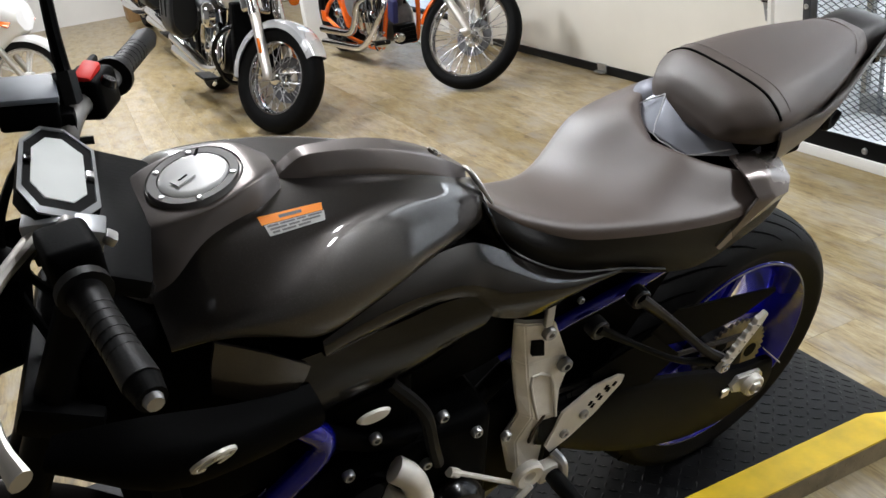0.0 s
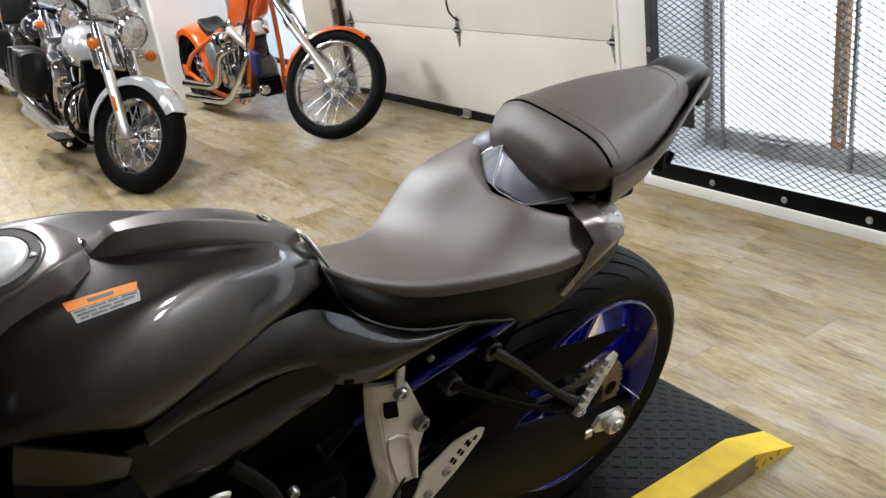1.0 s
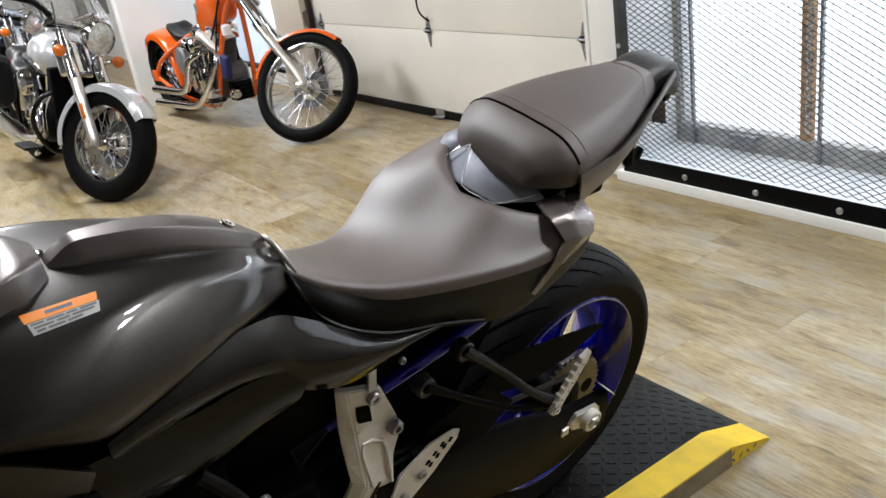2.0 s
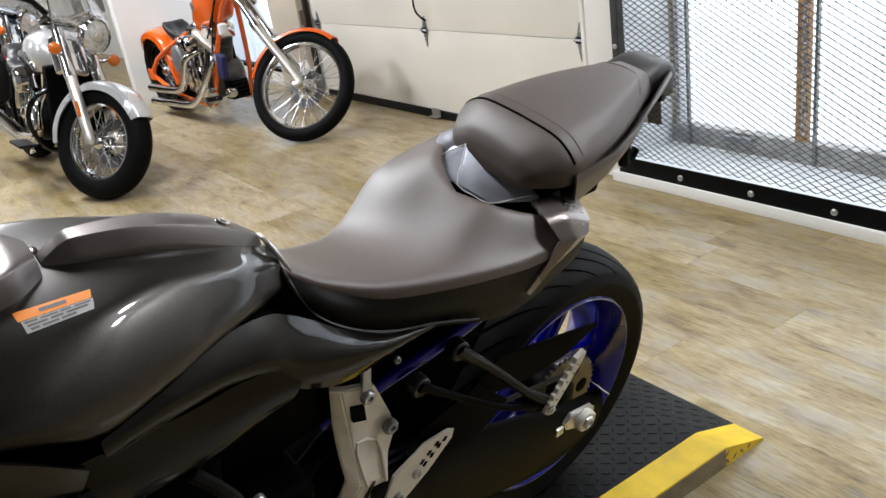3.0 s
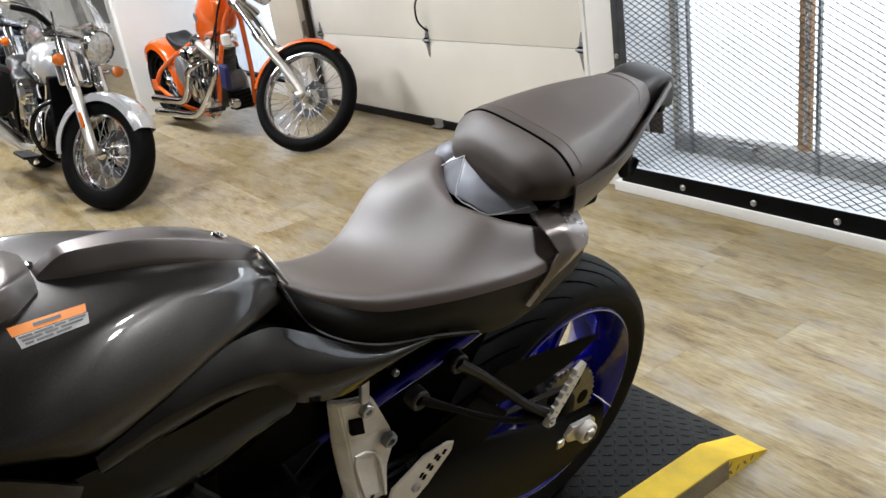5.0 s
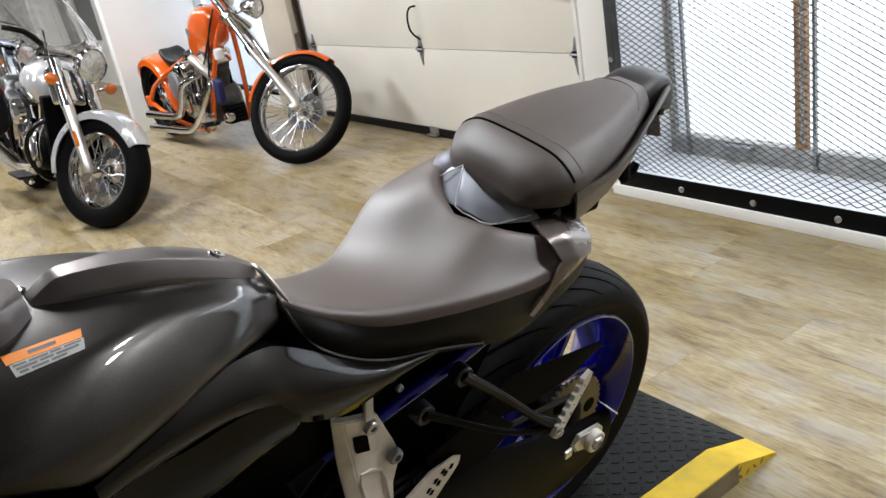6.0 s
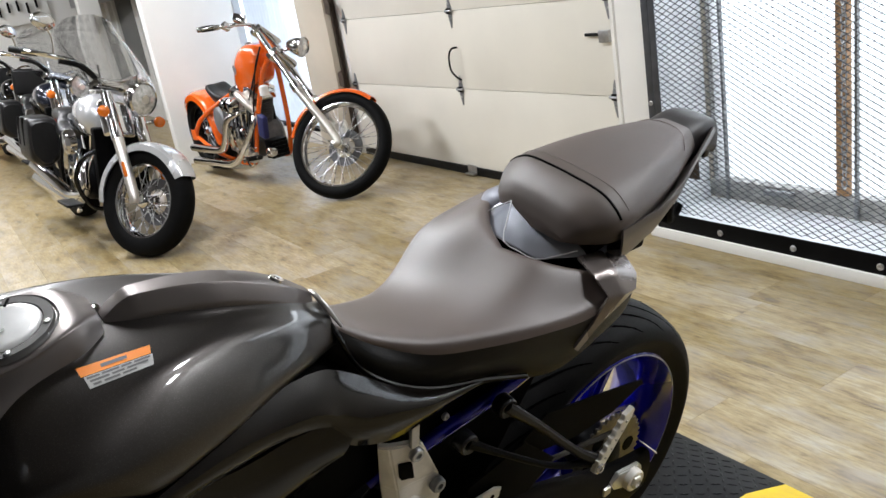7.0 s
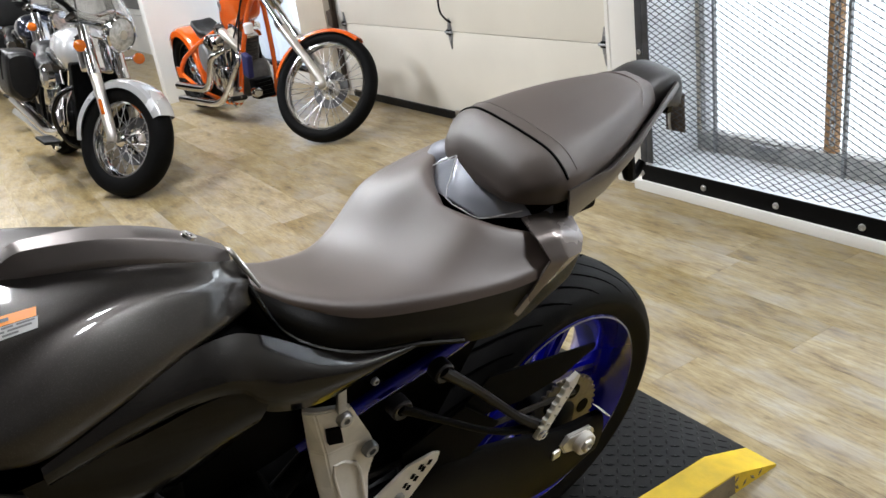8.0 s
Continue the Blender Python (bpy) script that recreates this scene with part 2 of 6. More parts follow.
        r = bmesh.ops.create_cube(bm, size=1, matrix=m)
        if bevel:
            es = list({e for v in r["verts"] for e in v.link_edges})
            bmesh.ops.bevel(bm, geom=es, offset=bevel, segments=seg, affect="EDGES", profile=0.6)
    return bm


def smooth_path(pts, n=6):
    """Points of a Catmull-Rom curve through pts."""
    p = [Vector(q) for q in pts]
    if len(p) < 3:
        return p
    ext = [2 * p[0] - p[1]] + p + [2 * p[-1] - p[-2]]
    out = []
    for i in range(1, len(ext) - 2):
        a, b, c, d = ext[i - 1:i + 3]
        for k in range(n):
            t = k / n
            out.append(0.5 * (2 * b + (c - a) * t + (2 * a - 5 * b + 4 * c - d) * t * t + (3 * b - a - 3 * c + d) * t ** 3))
    return out + [p[-1]]


def tube(pts, radius, segs=10, n=6, bm=None, flat=1.0):
    """A round bar along a smooth path; radius may be a list along the given points."""
    bm = bm or bmesh.new()
    rad = radius if isinstance(radius, (list, tuple)) else [radius] * len(pts)
    path = smooth_path(pts, n)
    rr = [float(q) for q in np.interp(np.linspace(0, 1, len(path)), np.linspace(0, 1, len(rad)), rad)]
    rings, up = [], None
    for i, p in enumerate(path):
        t = (path[min(i + 1, len(path) - 1)] - path[max(i - 1, 0)]).normalized()
        if up is None:
            up = t.orthogonal().normalized()
        up = (up - t * up.dot(t)).normalized()
        side = t.cross(up)
        rings.append([bm.verts.new(p + rr[i] * (math.cos(a) * up + flat * math.sin(a) * side)) for a in [2 * math.pi * q / segs for q in range(segs)]])
    for a, b in zip(rings, rings[1:]):
        for k in range(segs):
            bm.faces.new((a[k], a[(k + 1) % segs], b[(k + 1) % segs], b[k]))
    bm.faces.new(rings[0][::-1])
    bm.faces.new(rings[-1])
    return bm


def lathe(profile, segs=40, axis="Y", closed=False, bm=None, m=None, cap=True):
    """Turns (radius, along) points round an axis through the origin."""
    bm = bm or bmesh.new()
    rings = []
    for a in [2 * math.pi * q / segs for q in range(segs)]:
        ring = []
        for r, h in profile:
            c, s = r * math.cos(a), r * math.sin(a)
            v = {"Y": (c, h, s), "Z": (c, s, h), "X": (h, c, s)}[axis]
            ring.append(bm.verts.new(m @ Vector(v) if m else v))
        rings.append(ring)
    k = len(profile)
    for i in range(segs):
        a, b = rings[i], rings[(i + 1) % segs]
        for j in range(k if closed else k - 1):
            q = [a[j], a[(j + 1) % k], b[(j + 1) % k], b[j]]
            bm.faces.new(q)
    if not closed and cap:
        for j, flip in ((0, True), (k - 1, False)):
            if profile[j][0] > 1e-5:
                f = [r[j] for r in rings]
                bm.faces.new(f[::-1] if flip else f)
    bmesh.ops.remove_doubles(bm, verts=bm.verts, dist=1e-6)
    bmesh.ops.recalc_face_normals(bm, faces=bm.faces)
    return bm


def loft(sections, nx=5, ny=4, mirror=True, cap=True, under=None, mid=0.0, tilt=0.0):
    """A skin through half sections (lists of (x, y, z), from the middle outward), mirrored in y."""
    grid = [[Vector(p) for p in s] for s in sections]
    rows = [smooth_path(s, ny) for s in grid]
    cols = [smooth_path([r[j] for r in rows], nx) for j in range(len(rows[0]))]
    rows = [[c[i] for c in cols] for i in range(len(cols[0]))]
    bm = bmesh.new()
    for sign in ((1, -1) if mirror else (1,)):
        vs = [[bm.verts.new((p.x, p.y * sign + mid, p.z + ((tilt(p.x) if callable(tilt) else tilt) * p.y * p.y / (p.y + 0.03) if sign > 0 else 0))) for p in r] for r in rows]
        if under is not None:
            for r in vs:
                e = r[-1].co
                r.append(bm.verts.new((e.x, mid + (e.y - mid) * 0.9, e.z - under * 0.5)))
                r.append(bm.verts.new((e.x, mid, e.z - under)))
        for a, b in zip(vs, vs[1:]):
            for j in range(len(a) - 1):
                bm.faces.new((a[j], a[j + 1], b[j + 1], b[j]))
        if cap and under is not None:
            for r in (vs[0], vs[-1]):
                bm.faces.new(r)
    bmesh.ops.remove_doubles(bm, verts=bm.verts, dist=1e-5)
    bmesh.ops.recalc_face_normals(bm, faces=bm.faces)
    return bm


def plate(outline, thick, m=None, holes=(), bevel=0.0015, bm=None):
    """A plate cut to an outline (u, v), thick along w; m places it."""
    bm = bm or bmesh.new()
    vs = [bm.verts.new((u, v, 0)) for u, v in outline]
    f = bm.faces.new(vs)
    r = bmesh.ops.extrude_face_region(bm, geom=[f])
    top = [e for e in r["geom"] if isinstance(e, bmesh.types.BMVert)]
    bmesh.ops.translate(bm, vec=(0, 0, thick), verts=top)
    bmesh.ops.recalc_face_normals(bm, faces=bm.faces)
    if bevel:
        es = [e for e in bm.edges if abs(e.verts[0].co.z - e.verts[1].co.z) < 1e-6]
        bmesh.ops.bevel(bm, geom=es, offset=bevel, segments=2, affect="EDGES")
    if m is not None:
        bmesh.ops.transform(bm, matrix=m, verts=bm.verts)
    return bm


XZ = Matrix(((1, 0, 0, 0), (0, 0, -1, 0), (0, 1, 0, 0), (0, 0, 0, 1)))  # (u, v, w) to (x, -w, z)


def bolt(name, at, r, mat, parent, axis="Y", depth=0.006, out=-1):
    d = depth * out
    prof = [(r, 0), (r, d * 0.7), (r * 0.8, d), (r * 0.45, d), (r * 0.4, d * 0.5), (0, d * 0.5)]
    return part(name, lathe(prof, 14, axis, m=Matrix.Translation(at)), mat, parent)
# ---- the room ----
X0, X1, Y0, Y1, ZC = -12.0, 3.2, -4.6, 2.0, 3.0
DOOR_L, DOOR_R = -4.72, -1.755


def structure(name, bm, mat, label, category):
    return tagged(part(name, bm, mat, None), label, category, kind="structure")


floor = structure("floor", box((X0 - 0.1, X1 + 0.1, Y0 - 0.1, 2.9, -0.1, -0.009)), SUBFLOOR, "weathered pale oak vinyl plank floor", "floor")
# ceiling, south and east walls are unseen; their dark tone shapes the light
structure("ceiling", box((X0 - 0.1, X1 + 0.1, Y0 - 0.1, 2.9, ZC, ZC + 0.1)), CEIL, "unseen showroom ceiling, kept dark to cut bounced light", "ceiling")
structure("wall_south", box((X0, X1, Y0 - 0.12, Y0, 0, ZC)), GREY_WALL, "unseen showroom wall, kept dark to cut bounced light", "wall")
structure("wall_west", box((X0 - 0.12, X0, Y0, 2.6, 0, ZC)), WHITE_WALL, "white painted wall at the far end", "wall")
structure("wall_east", box((X1, X1 + 0.12, Y0, 2.6, 0, ZC)), GREY_WALL, "unseen end wall, kept dark to cut bounced light", "wall")
# the wall with the overhead door: piers, lintels, sills
structure("wall_north", box((-1.515, -1.325, 1.768, 1.998, 0, ZC), (DOOR_R + 0.022, -1.515, 2.0, 2.06, 0, ZC), (DOOR_R + 0.002, -1.327, 2.062, 2.298, 2.352, ZC), (-1.325, 1.3, 1.768, 2.3, 2.35, ZC), (1.3, X1, 1.768, 2.3, 0, ZC),
                            (DOOR_L - 0.05, DOOR_R, 1.95, 2.3, 2.2, ZC), (-5.50, DOOR_L, 2.0, 2.3, 0, ZC),
                            (-7.1, -5.5, 2.0, 2.3, 2.35, ZC), (-7.1, -5.5, 2.0, 2.3, 0, 0.12), bevel=0.004), WHITE_WALL,
          "white painted wall beside the overhead door", "wall")
structure("wall_partition", box((-6.45, -6.33, 0.93, 1.72, 0, ZC), (-8.9, -7.1, 1.8, 1.998, 0, ZC), bevel=0.004), WHITE_WALL, "white painted partition behind the orange motorcycle", "wall")
structure("wall_far", box((-12, -8.9, 1.8, 2.0, 0, 0.5), (-12, -8.9, 1.8, 2.0, 2.0, ZC), (-9.05, -8.9, 1.8, 2.0, 0.5, 2.0), (-10.35, -10.15, 1.8, 2.0, 0.5, 2.0), (-12, -11.8, 1.8, 2.0, 0.5, 2.0)),
          WHITE_WALL, "white painted far wall with window openings", "wall")
structure("column", box((-10.1, -9.9, 1.08, 1.32, 0, ZC), bevel=0.006), WHITE_WALL, "white painted square column", "column")
structure("soffit", box((-11.9, -7.0, 1.33, 1.79, 1.62, 1.95), bevel=0.006), GREY_STEEL, "grey boxed soffit along the far wall", "soffit")
structure("trim", box((-5.34, -4.802, 1.90, 1.998, 0, 2.6), bevel=0.006), TAN, "tan painted boxed post beside the overhead door", "post")
structure("curb", box((-1.36, 1.3, 1.722, 1.766, 0, 0.046), bevel=0.004), WHITE_WALL, "white painted kerb under the window guard", "kerb")

# overhead door
gd = thing("overhead_door", "cream sectional overhead door with steel hinges", "garage door")
seams = [0.055, 0.572, 1.060, 1.555, 2.05]
for z0, z1 in zip(seams, seams[1:]):
    part("panel", box((DOOR_L, DOOR_R, 2.0, 2.045, z0 + 0.0015, z1 - 0.0015), bevel=0.004), CREAM, gd)
part("bottom_seal", box((DOOR_L, DOOR_R, 1.992, 2.05, 0.002, 0.054), bevel=0.004), BLACK_RUBBER, gd, "black rubber bottom seal")
part("jamb_strip", box((DOOR_R - 0.004, DOOR_R + 0.02, 1.965, 1.998, 0, 2.2), bevel=0.003), WHITE_WALL, gd)


def hinge(x, z, parent):
    leaf = [(-0.026, -0.012), (-0.006, -0.105), (0.004, -0.105), (0.026, -0.012), (0.026, 0.012), (0.006, 0.085), (-0.006, 0.085), (-0.026, 0.012)]
    h = part("hinge", plate(leaf, 0.004, pose(x, 1.999, z) @ XZ), GREY_STEEL, parent, "galvanised steel hinge")
    part("pin", tube([(x - 0.034, 1.986, z), (x + 0.034, 1.986, z)], 0.009, 8), GREY_STEEL, h)
    part("knuckle", box((x - 0.02, x + 0.02, 1.980, 1.994, z - 0.016, z + 0.016), bevel=0.003), BLACK_STEEL, h)
    for dz in (-0.05, 0.045):
        bolt("rivet", (x, 1.995, z + dz), 0.006, GALV, h, depth=0.004)
    return h


for z in seams[1:4]:
    for x in (DOOR_L + 0.05, -3.19, DOOR_R - 0.04):
        hinge(x, z, gd)
part("pull_handle", tube([(-3.17, 1.998, 0.835), (-3.18, 1.96, 0.83), (-3.205, 1.95, 0.78), (-3.20, 1.95, 0.70), (-3.17, 1.965, 0.655), (-3.172, 1.998, 0.63)], 0.006, 8), BLACK_STEEL, gd, "black bent pull handle")
lk = part("lock_bar", box((-1.86, -1.79, 1.975, 1.999, 0.845, 0.905), bevel=0.004), GALV, gd, "galvanised slide lock")
part("bolt_bar", tube([(-1.96, 1.983, 0.885), (-1.9, 1.983, 0.885), (-1.80, 1.983, 0.882)], 0.008, 8), BLACK_STEEL, lk)
part("floor_bracket", box((-3.235, -3.14, 1.955, 1.992, 0.012, 0.022), (-3.235, -3.14, 1.984, 1.992, 0.022, 0.07), bevel=0.003), GALV, gd, "small galvanised bottom bracket")
tr = thing("door_track", "galvanised vertical door track bolted to the post", "door track", group="door tracks")
part("rail", box((-4.798, -4.793, 1.950, 1.985, 0.05, 2.4), (-4.792, -4.765, 1.980, 1.985, 0.05, 2.4), (-4.792, -4.775, 1.950, 1.955, 0.05, 2.4)), RUST_AND_SHADE, tr, "dull dark steel rail")
for z in (0.62, 1.18, 1.75):
    part("bracket", plate([(-0.05, -0.05), (0.03, -0.07), (0.05, 0.0), (0.03, 0.07), (-0.05, 0.05)], 0.006, pose(-4.76, 1.922, z) @ XZ), RUST_AND_SHADE, tr)

# lamps under the ceiling
for lx, ly, lw in TUBES:
    cl = thing("ceiling_light", "unseen white twin-tube ceiling light, switched on", "ceiling light", pose(lx, ly, 0), group="ceiling lights")
    part("housing", box((-0.65, 0.65, -0.14, 0.14, 2.955, 2.999), bevel=0.006), WHITE_WALL, cl)
    for dy in (-0.055, 0.055):
        part("tube", tube([(-0.6, dy, 2.942), (0.6, dy, 2.942)], 0.013, 10), LAMP_GLOW, cl)
for lx, ly, lw in SPOTS:
    cl = thing("spot_lamp", "small round recessed spot lamp, switched on", "spot lamp", pose(lx, ly, 0), group="spot lamps")
    part("ring", lathe([(0.075, 2.985), (0.095, 2.985), (0.10, 2.999), (0.07, 2.999)], 28, "Z", True), WHITE_WALL, cl)
    part("bulb", lathe([(0.068, 2.997), (0.05, 2.985), (0.0, 2.98)], 24, "Z"), LAMP_GLOW, cl)

# barred window: guard, panes, posts, ledge
wg = thing("window_guard", "dark steel window guard of expanded metal mesh", "window guard")
GX0, GX1, GZ0, GZ1, GY = -1.325, 1.28, 0.046, 2.33, 1.766
part("bottom_rail", box((GX0, GX1, GY - 0.030, GY - 0.024, GZ0, GZ0 + 0.074), (GX0, GX1, GY - 0.024, GY, GZ0, GZ0 + 0.006), bevel=0.0015), BLACK_STEEL, wg)
part("top_rail", box((GX0, GX1, GY - 0.030, GY - 0.024, GZ1 - 0.07, GZ1), bevel=0.0015), BLACK_STEEL, wg)
for x in (GX0, GX1 - 0.07):
    part("stile", box((x, x + 0.036, GY - 0.031, GY - 0.023, GZ0 + 0.086, GZ1 - 0.071), (x + 0.039, x + 0.07, GY - 0.030, GY - 0.024, GZ0 + 0.086, GZ1 - 0.071), bevel=0.002), MESH_STEEL, wg)
for i in range(8):
    bolt("bolt", (-0.971 + 0.349 * i - 0.349, GY - 0.030, 0.078), 0.013, GALV, wg, depth=0.008)
for z in (0.62, 1.1, 1.6):
    bolt("bolt", (GX0 + 0.018, GY - 0.031, z), 0.011, GALV, wg, depth=0.006)
lockp = part("lock_plate", box((-1.190, -1.086, GY - 0.008, GY - 0.003, 0.292, 0.456), bevel=0.002), RUST_AND_SHADE, wg, "brown rusted lock plate behind the mesh")
part("hasp", tube([(-1.150, GY - 0.026, 0.300), (-1.150, GY - 0.030, 0.345), (-1.149, GY - 0.026, 0.398)], 0.006, 8), GALV, lockp, "bare steel hasp")
# expanded metal: diamonds 48 by 25 mm, each strand a flat twisted bar
LW, SW, ST = 0.048, 0.0255, 0.0018
mv, mf = [], []
nx_, nz_ = int((GX1 - GX0 - 0.1) / LW) + 1, int((GZ1 - GZ0 - 0.14) / SW) + 1
for r in range(nz_ * 2):
    z0 = GZ0 + 0.08 + r * SW / 2
    for c in range(nx_):
        x0 = GX0 + 0.055 + (c + 0.5 * (r % 2)) * LW
        for sx in (-1, 1):
            a, b = np.array((x0, GY - 0.012, z0)), np.array((x0 + sx * LW / 2, GY - 0.017, z0 + SW / 2))
            n = np.array((-sx * (SW / 2), 0, LW / 2)) / math.hypot(SW / 2, LW / 2)
            k = len(mv)
            for p in (a, b):
                for u, v in ((-1, -1), (1, -1), (1, 1), (-1, 1)):
                    mv.append(p + n * ST * u * 0.62 + np.array((0, ST * v, 0)))
            mf += [(k, k + 1, k + 5, k + 4), (k + 1, k + 2, k + 6, k + 5), (k + 2, k + 3, k + 7, k + 6), (k + 3, k, k + 4, k + 7)]
me = bpy.data.meshes.new("expanded_metal")
me.from_pydata([tuple(v) for v in mv], [], mf)
me.materials.append(MESH_STEEL)
tagged(part("expanded_metal", me, None, wg, "diamond expanded metal mesh"), kind="stuff")

win = tagged(new("window_1"), "bright daylit window behind the guard", "window", kind="structure")
part("window_sill", box((-1.75, 1.3, 1.79, 2.12, 0.05, 0.085), bevel=0.003), SILL, win, "pale dusty ledge")
part("reveal_lining", box((-1.3245, -1.3195, 1.80, 2.095, 0.086, 2.34), bevel=0.001), SILL, win, "pale painted reveal lining")
part("window_frame", box((-1.315, -1.29, 2.12, 2.19, 0.172, 2.35), bevel=0.004), SILL, win)
part("bottom_frame", box((-1.75, 1.3, 2.12, 2.19, 0.085, 0.172), bevel=0.004), FRAME_GREY, win, "dusty grey bottom frame")
part("mullion", box((-0.695, -0.645, 2.125, 2.165, 0.173, 2.35), bevel=0.004), BROWN_WOOD, win, "brown wooden mullion")
part("mullion", box((-1.345, -1.318, 2.10, 2.19, 0.172, 2.35), bevel=0.004), TAN, win, "tan painted mullion")
part("mullion", box((0.16, 0.210, 2.125, 2.165, 0.173, 2.35), bevel=0.004), BROWN_WOOD, win)
for x in (-0.600, -1.235, 0.255):
    part("frame_edge", box((x, x + 0.014, 2.100, 2.119, 0.086, 2.35), bevel=0.003), GREY_STEEL, win, "grey metal frame edge")
for x in (-0.622, -1.262, 0.235):
    bm = bmesh.new()
    for i in range(58):
        z = 0.25 + i * 0.036
        lathe([(0.0105, -0.0035), (0.0145, 0), (0.0105, 0.0035), (0.0065, 0)], 12, "X" if i % 2 else "Y", True, bm, Matrix.Translation((x, 2.07, z)) @ Matrix.Diagonal((1, 1, 1.9, 1)))
    part("chain", bm, GALV, win, "hanging sash chain")
part("latch", box((-1.02, -0.88, 2.085, 2.118, 0.14, 0.165), bevel=0.004), GREY_STEEL, win)
for x0, x1 in ((-1.75, -1.345), (-1.29, -0.695), (-0.64, 0.16), (0.27, 1.3)):
    g = part("pane", box((x0, x1, 2.15, 2.155, 0.172, 2.35)), CLEAR, win)
    g.visible_shadow = False
bd = tagged(part("backdrop", box((-13.0, 3.0, 2.50, 2.55, -0.5, 4)), DAYLIGHT, None), "overexposed white daylight outside", "daylight", kind="structure")

# second window, behind the orange motorcycle, with ribbed translucent sheet
w2 = tagged(new("window_2"), "narrow window with ribbed translucent sheet", "window", kind="structure")
bm = bmesh.new()
ribs = [(-7.08 + i * 0.0125, 2.10 + 0.006 * math.sin(i * math.pi / 3)) for i in range(127)]
lo = [bm.verts.new((x, y, 0.12)) for x, y in ribs]
hi = [bm.verts.new((x, y, 2.35)) for x, y in ribs]
for i in range(126):
    bm.faces.new((lo[i], lo[i + 1], hi[i + 1], hi[i]))
RIBBED = material("ribbed_sheet", (0.52, 0.57, 0.65), 0.4, vary=0.04)
RIBBED.node_tree.nodes["Principled BSDF"].inputs["Transmission Weight"].default_value = 0.4
part("pane", bm, RIBBED, w2)
part("window_frame", box((-7.09, -7.06, 1.99, 2.06, 0.12, 2.35), bevel=0.004), SILL, w2)
part("window_frame", box((-5.535, -5.505, 1.99, 2.06, 0.12, 2.35), (-7.059, -5.536, 1.99, 2.06, 0.12, 0.15), bevel=0.004), BLACK_STEEL, w2)
# far windows
for i, (x0, x1) in enumerate(((-10.15, -9.05), (-11.8, -10.35))):
    w = tagged(new("window_%d" % (3 + i)), "dark far window in a white frame", "window", kind="structure")
    part("pane", box((x0 + 0.06, x1 - 0.06, 1.90, 1.91, 0.56, 1.94)), DARK_GLASS, w)
    part("window_frame", box((x0, x0 + 0.06, 1.86, 1.95, 0.5, 2.0), (x1 - 0.06, x1, 1.86, 1.95, 0.5, 2.0), (x0 + 0.06, x1 - 0.06, 1.86, 1.95, 0.5, 0.56), (x0 + 0.06, x1 - 0.06, 1.86, 1.95, 1.94, 2.0), bevel=0.004), WHITE_WALL, w)

rack = thing("wall_rack", "white slatted display board with dark hooks on the far wall", "display board")
part("board", box((-11.98, -11.93, -2.2, 1.05, 1.50, 1.95), bevel=0.006), WHITE_WALL, rack)
for i in range(26):
    part("hook", box((-0.03, 0.03, -0.012, 0.012, -0.07, 0.07), bevel=0.004), BLACK_STEEL, rack, m=pose(-11.90, -2.1 + i * 0.12, 1.74 + 0.03 * math.sin(i * 2.3), 0, 0, 0))
crate = thing("storage_crate", "brown cardboard crate standing by the far wall", "crate")
part("body", box((-11.6, -11.0, -0.30, 0.10, 0.0, 0.95), bevel=0.008), CARD, crate)
part("flap", box((-11.62, -10.98, -0.32, 0.12, 0.951, 0.965), bevel=0.003), CARD, crate)

# ---- rubber platform under the near motorcycle ----
plat = thing("display_platform", "black diamond-plate rubber platform with yellow safety edge", "platform")
PH = 0.054
PX0, PX1, PY0, PYC, PY1 = -0.62, 0.272, -2.05, 0.41, 0.553


def wedge(x0, x1, bev=0.0):
    bm = bmesh.new()
    sec = [(PY0, 0.0), (PY0, PH), (PYC, PH), (PY1, 0.006), (PY1, 0.0)]
    a = [bm.verts.new((x0, y, z)) for y, z in sec]
    b = [bm.verts.new((x1, y, z)) for y, z in sec]
    n = len(sec)
    for i in range(n):
        bm.faces.new((a[i], a[(i + 1) % n], b[(i + 1) % n], b[i]))
    bm.faces.new(a[::-1])
    bm.faces.new(b)
    bmesh.ops.recalc_face_normals(bm, faces=bm.faces)
    return bm


part("slab", wedge(PX0, 0.186), MAT_RUBBER, plat)
part("safety_edge", wedge(0.187, PX1), YELLOW, plat, "worn yellow painted edge")
# raised lugs of the plate, on the flat top and on the ramp
lv, lf = [], []
def lug(cx, cy, ang, slope):
    k = len(lv)
    ca, sa = math.cos(ang), math.sin(ang)
    for u, v, w in ((-0.013, 0, 0), (0, -0.0034, 0), (0.013, 0, 0), (0, 0.0034, 0), (-0.006, 0, 0.0019), (0.006, 0, 0.0019)):
        x, y = cx + u * ca - v * sa, cy + u * sa + v * ca
        z = PH if y < PYC else PH - (y - PYC) * slope
        lv.append((x, y, z + w + 0.0002))
    lf.extend([(k, k + 1, k + 4), (k + 1, k + 2, k + 5), (k + 1, k + 5, k + 4), (k + 2, k + 3, k + 5), (k + 3, k, k + 4), (k + 3, k + 4, k + 5)])
slope = (PH - 0.006) / (PY1 - PYC)
iy = 0
y = -1.2
while y < PY1 - 0.012:
    ix = 0
    x = PX0 + 0.02
    while x < 0.178:
        lug(x, y, radians(45 if (ix + iy) % 2 else -45), slope)
        x += 0.0265
        ix += 1
    y += 0.0265
    iy += 1
me = bpy.data.meshes.new("tread_pattern")
me.from_pydata(lv, [], lf)
me.materials.append(MAT_RUBBER)
tagged(part("tread_pattern", me, None, plat, "raised diamond tread lugs"), kind="stuff")
# tread on the outer side face of the edge
sv, sf = [], []
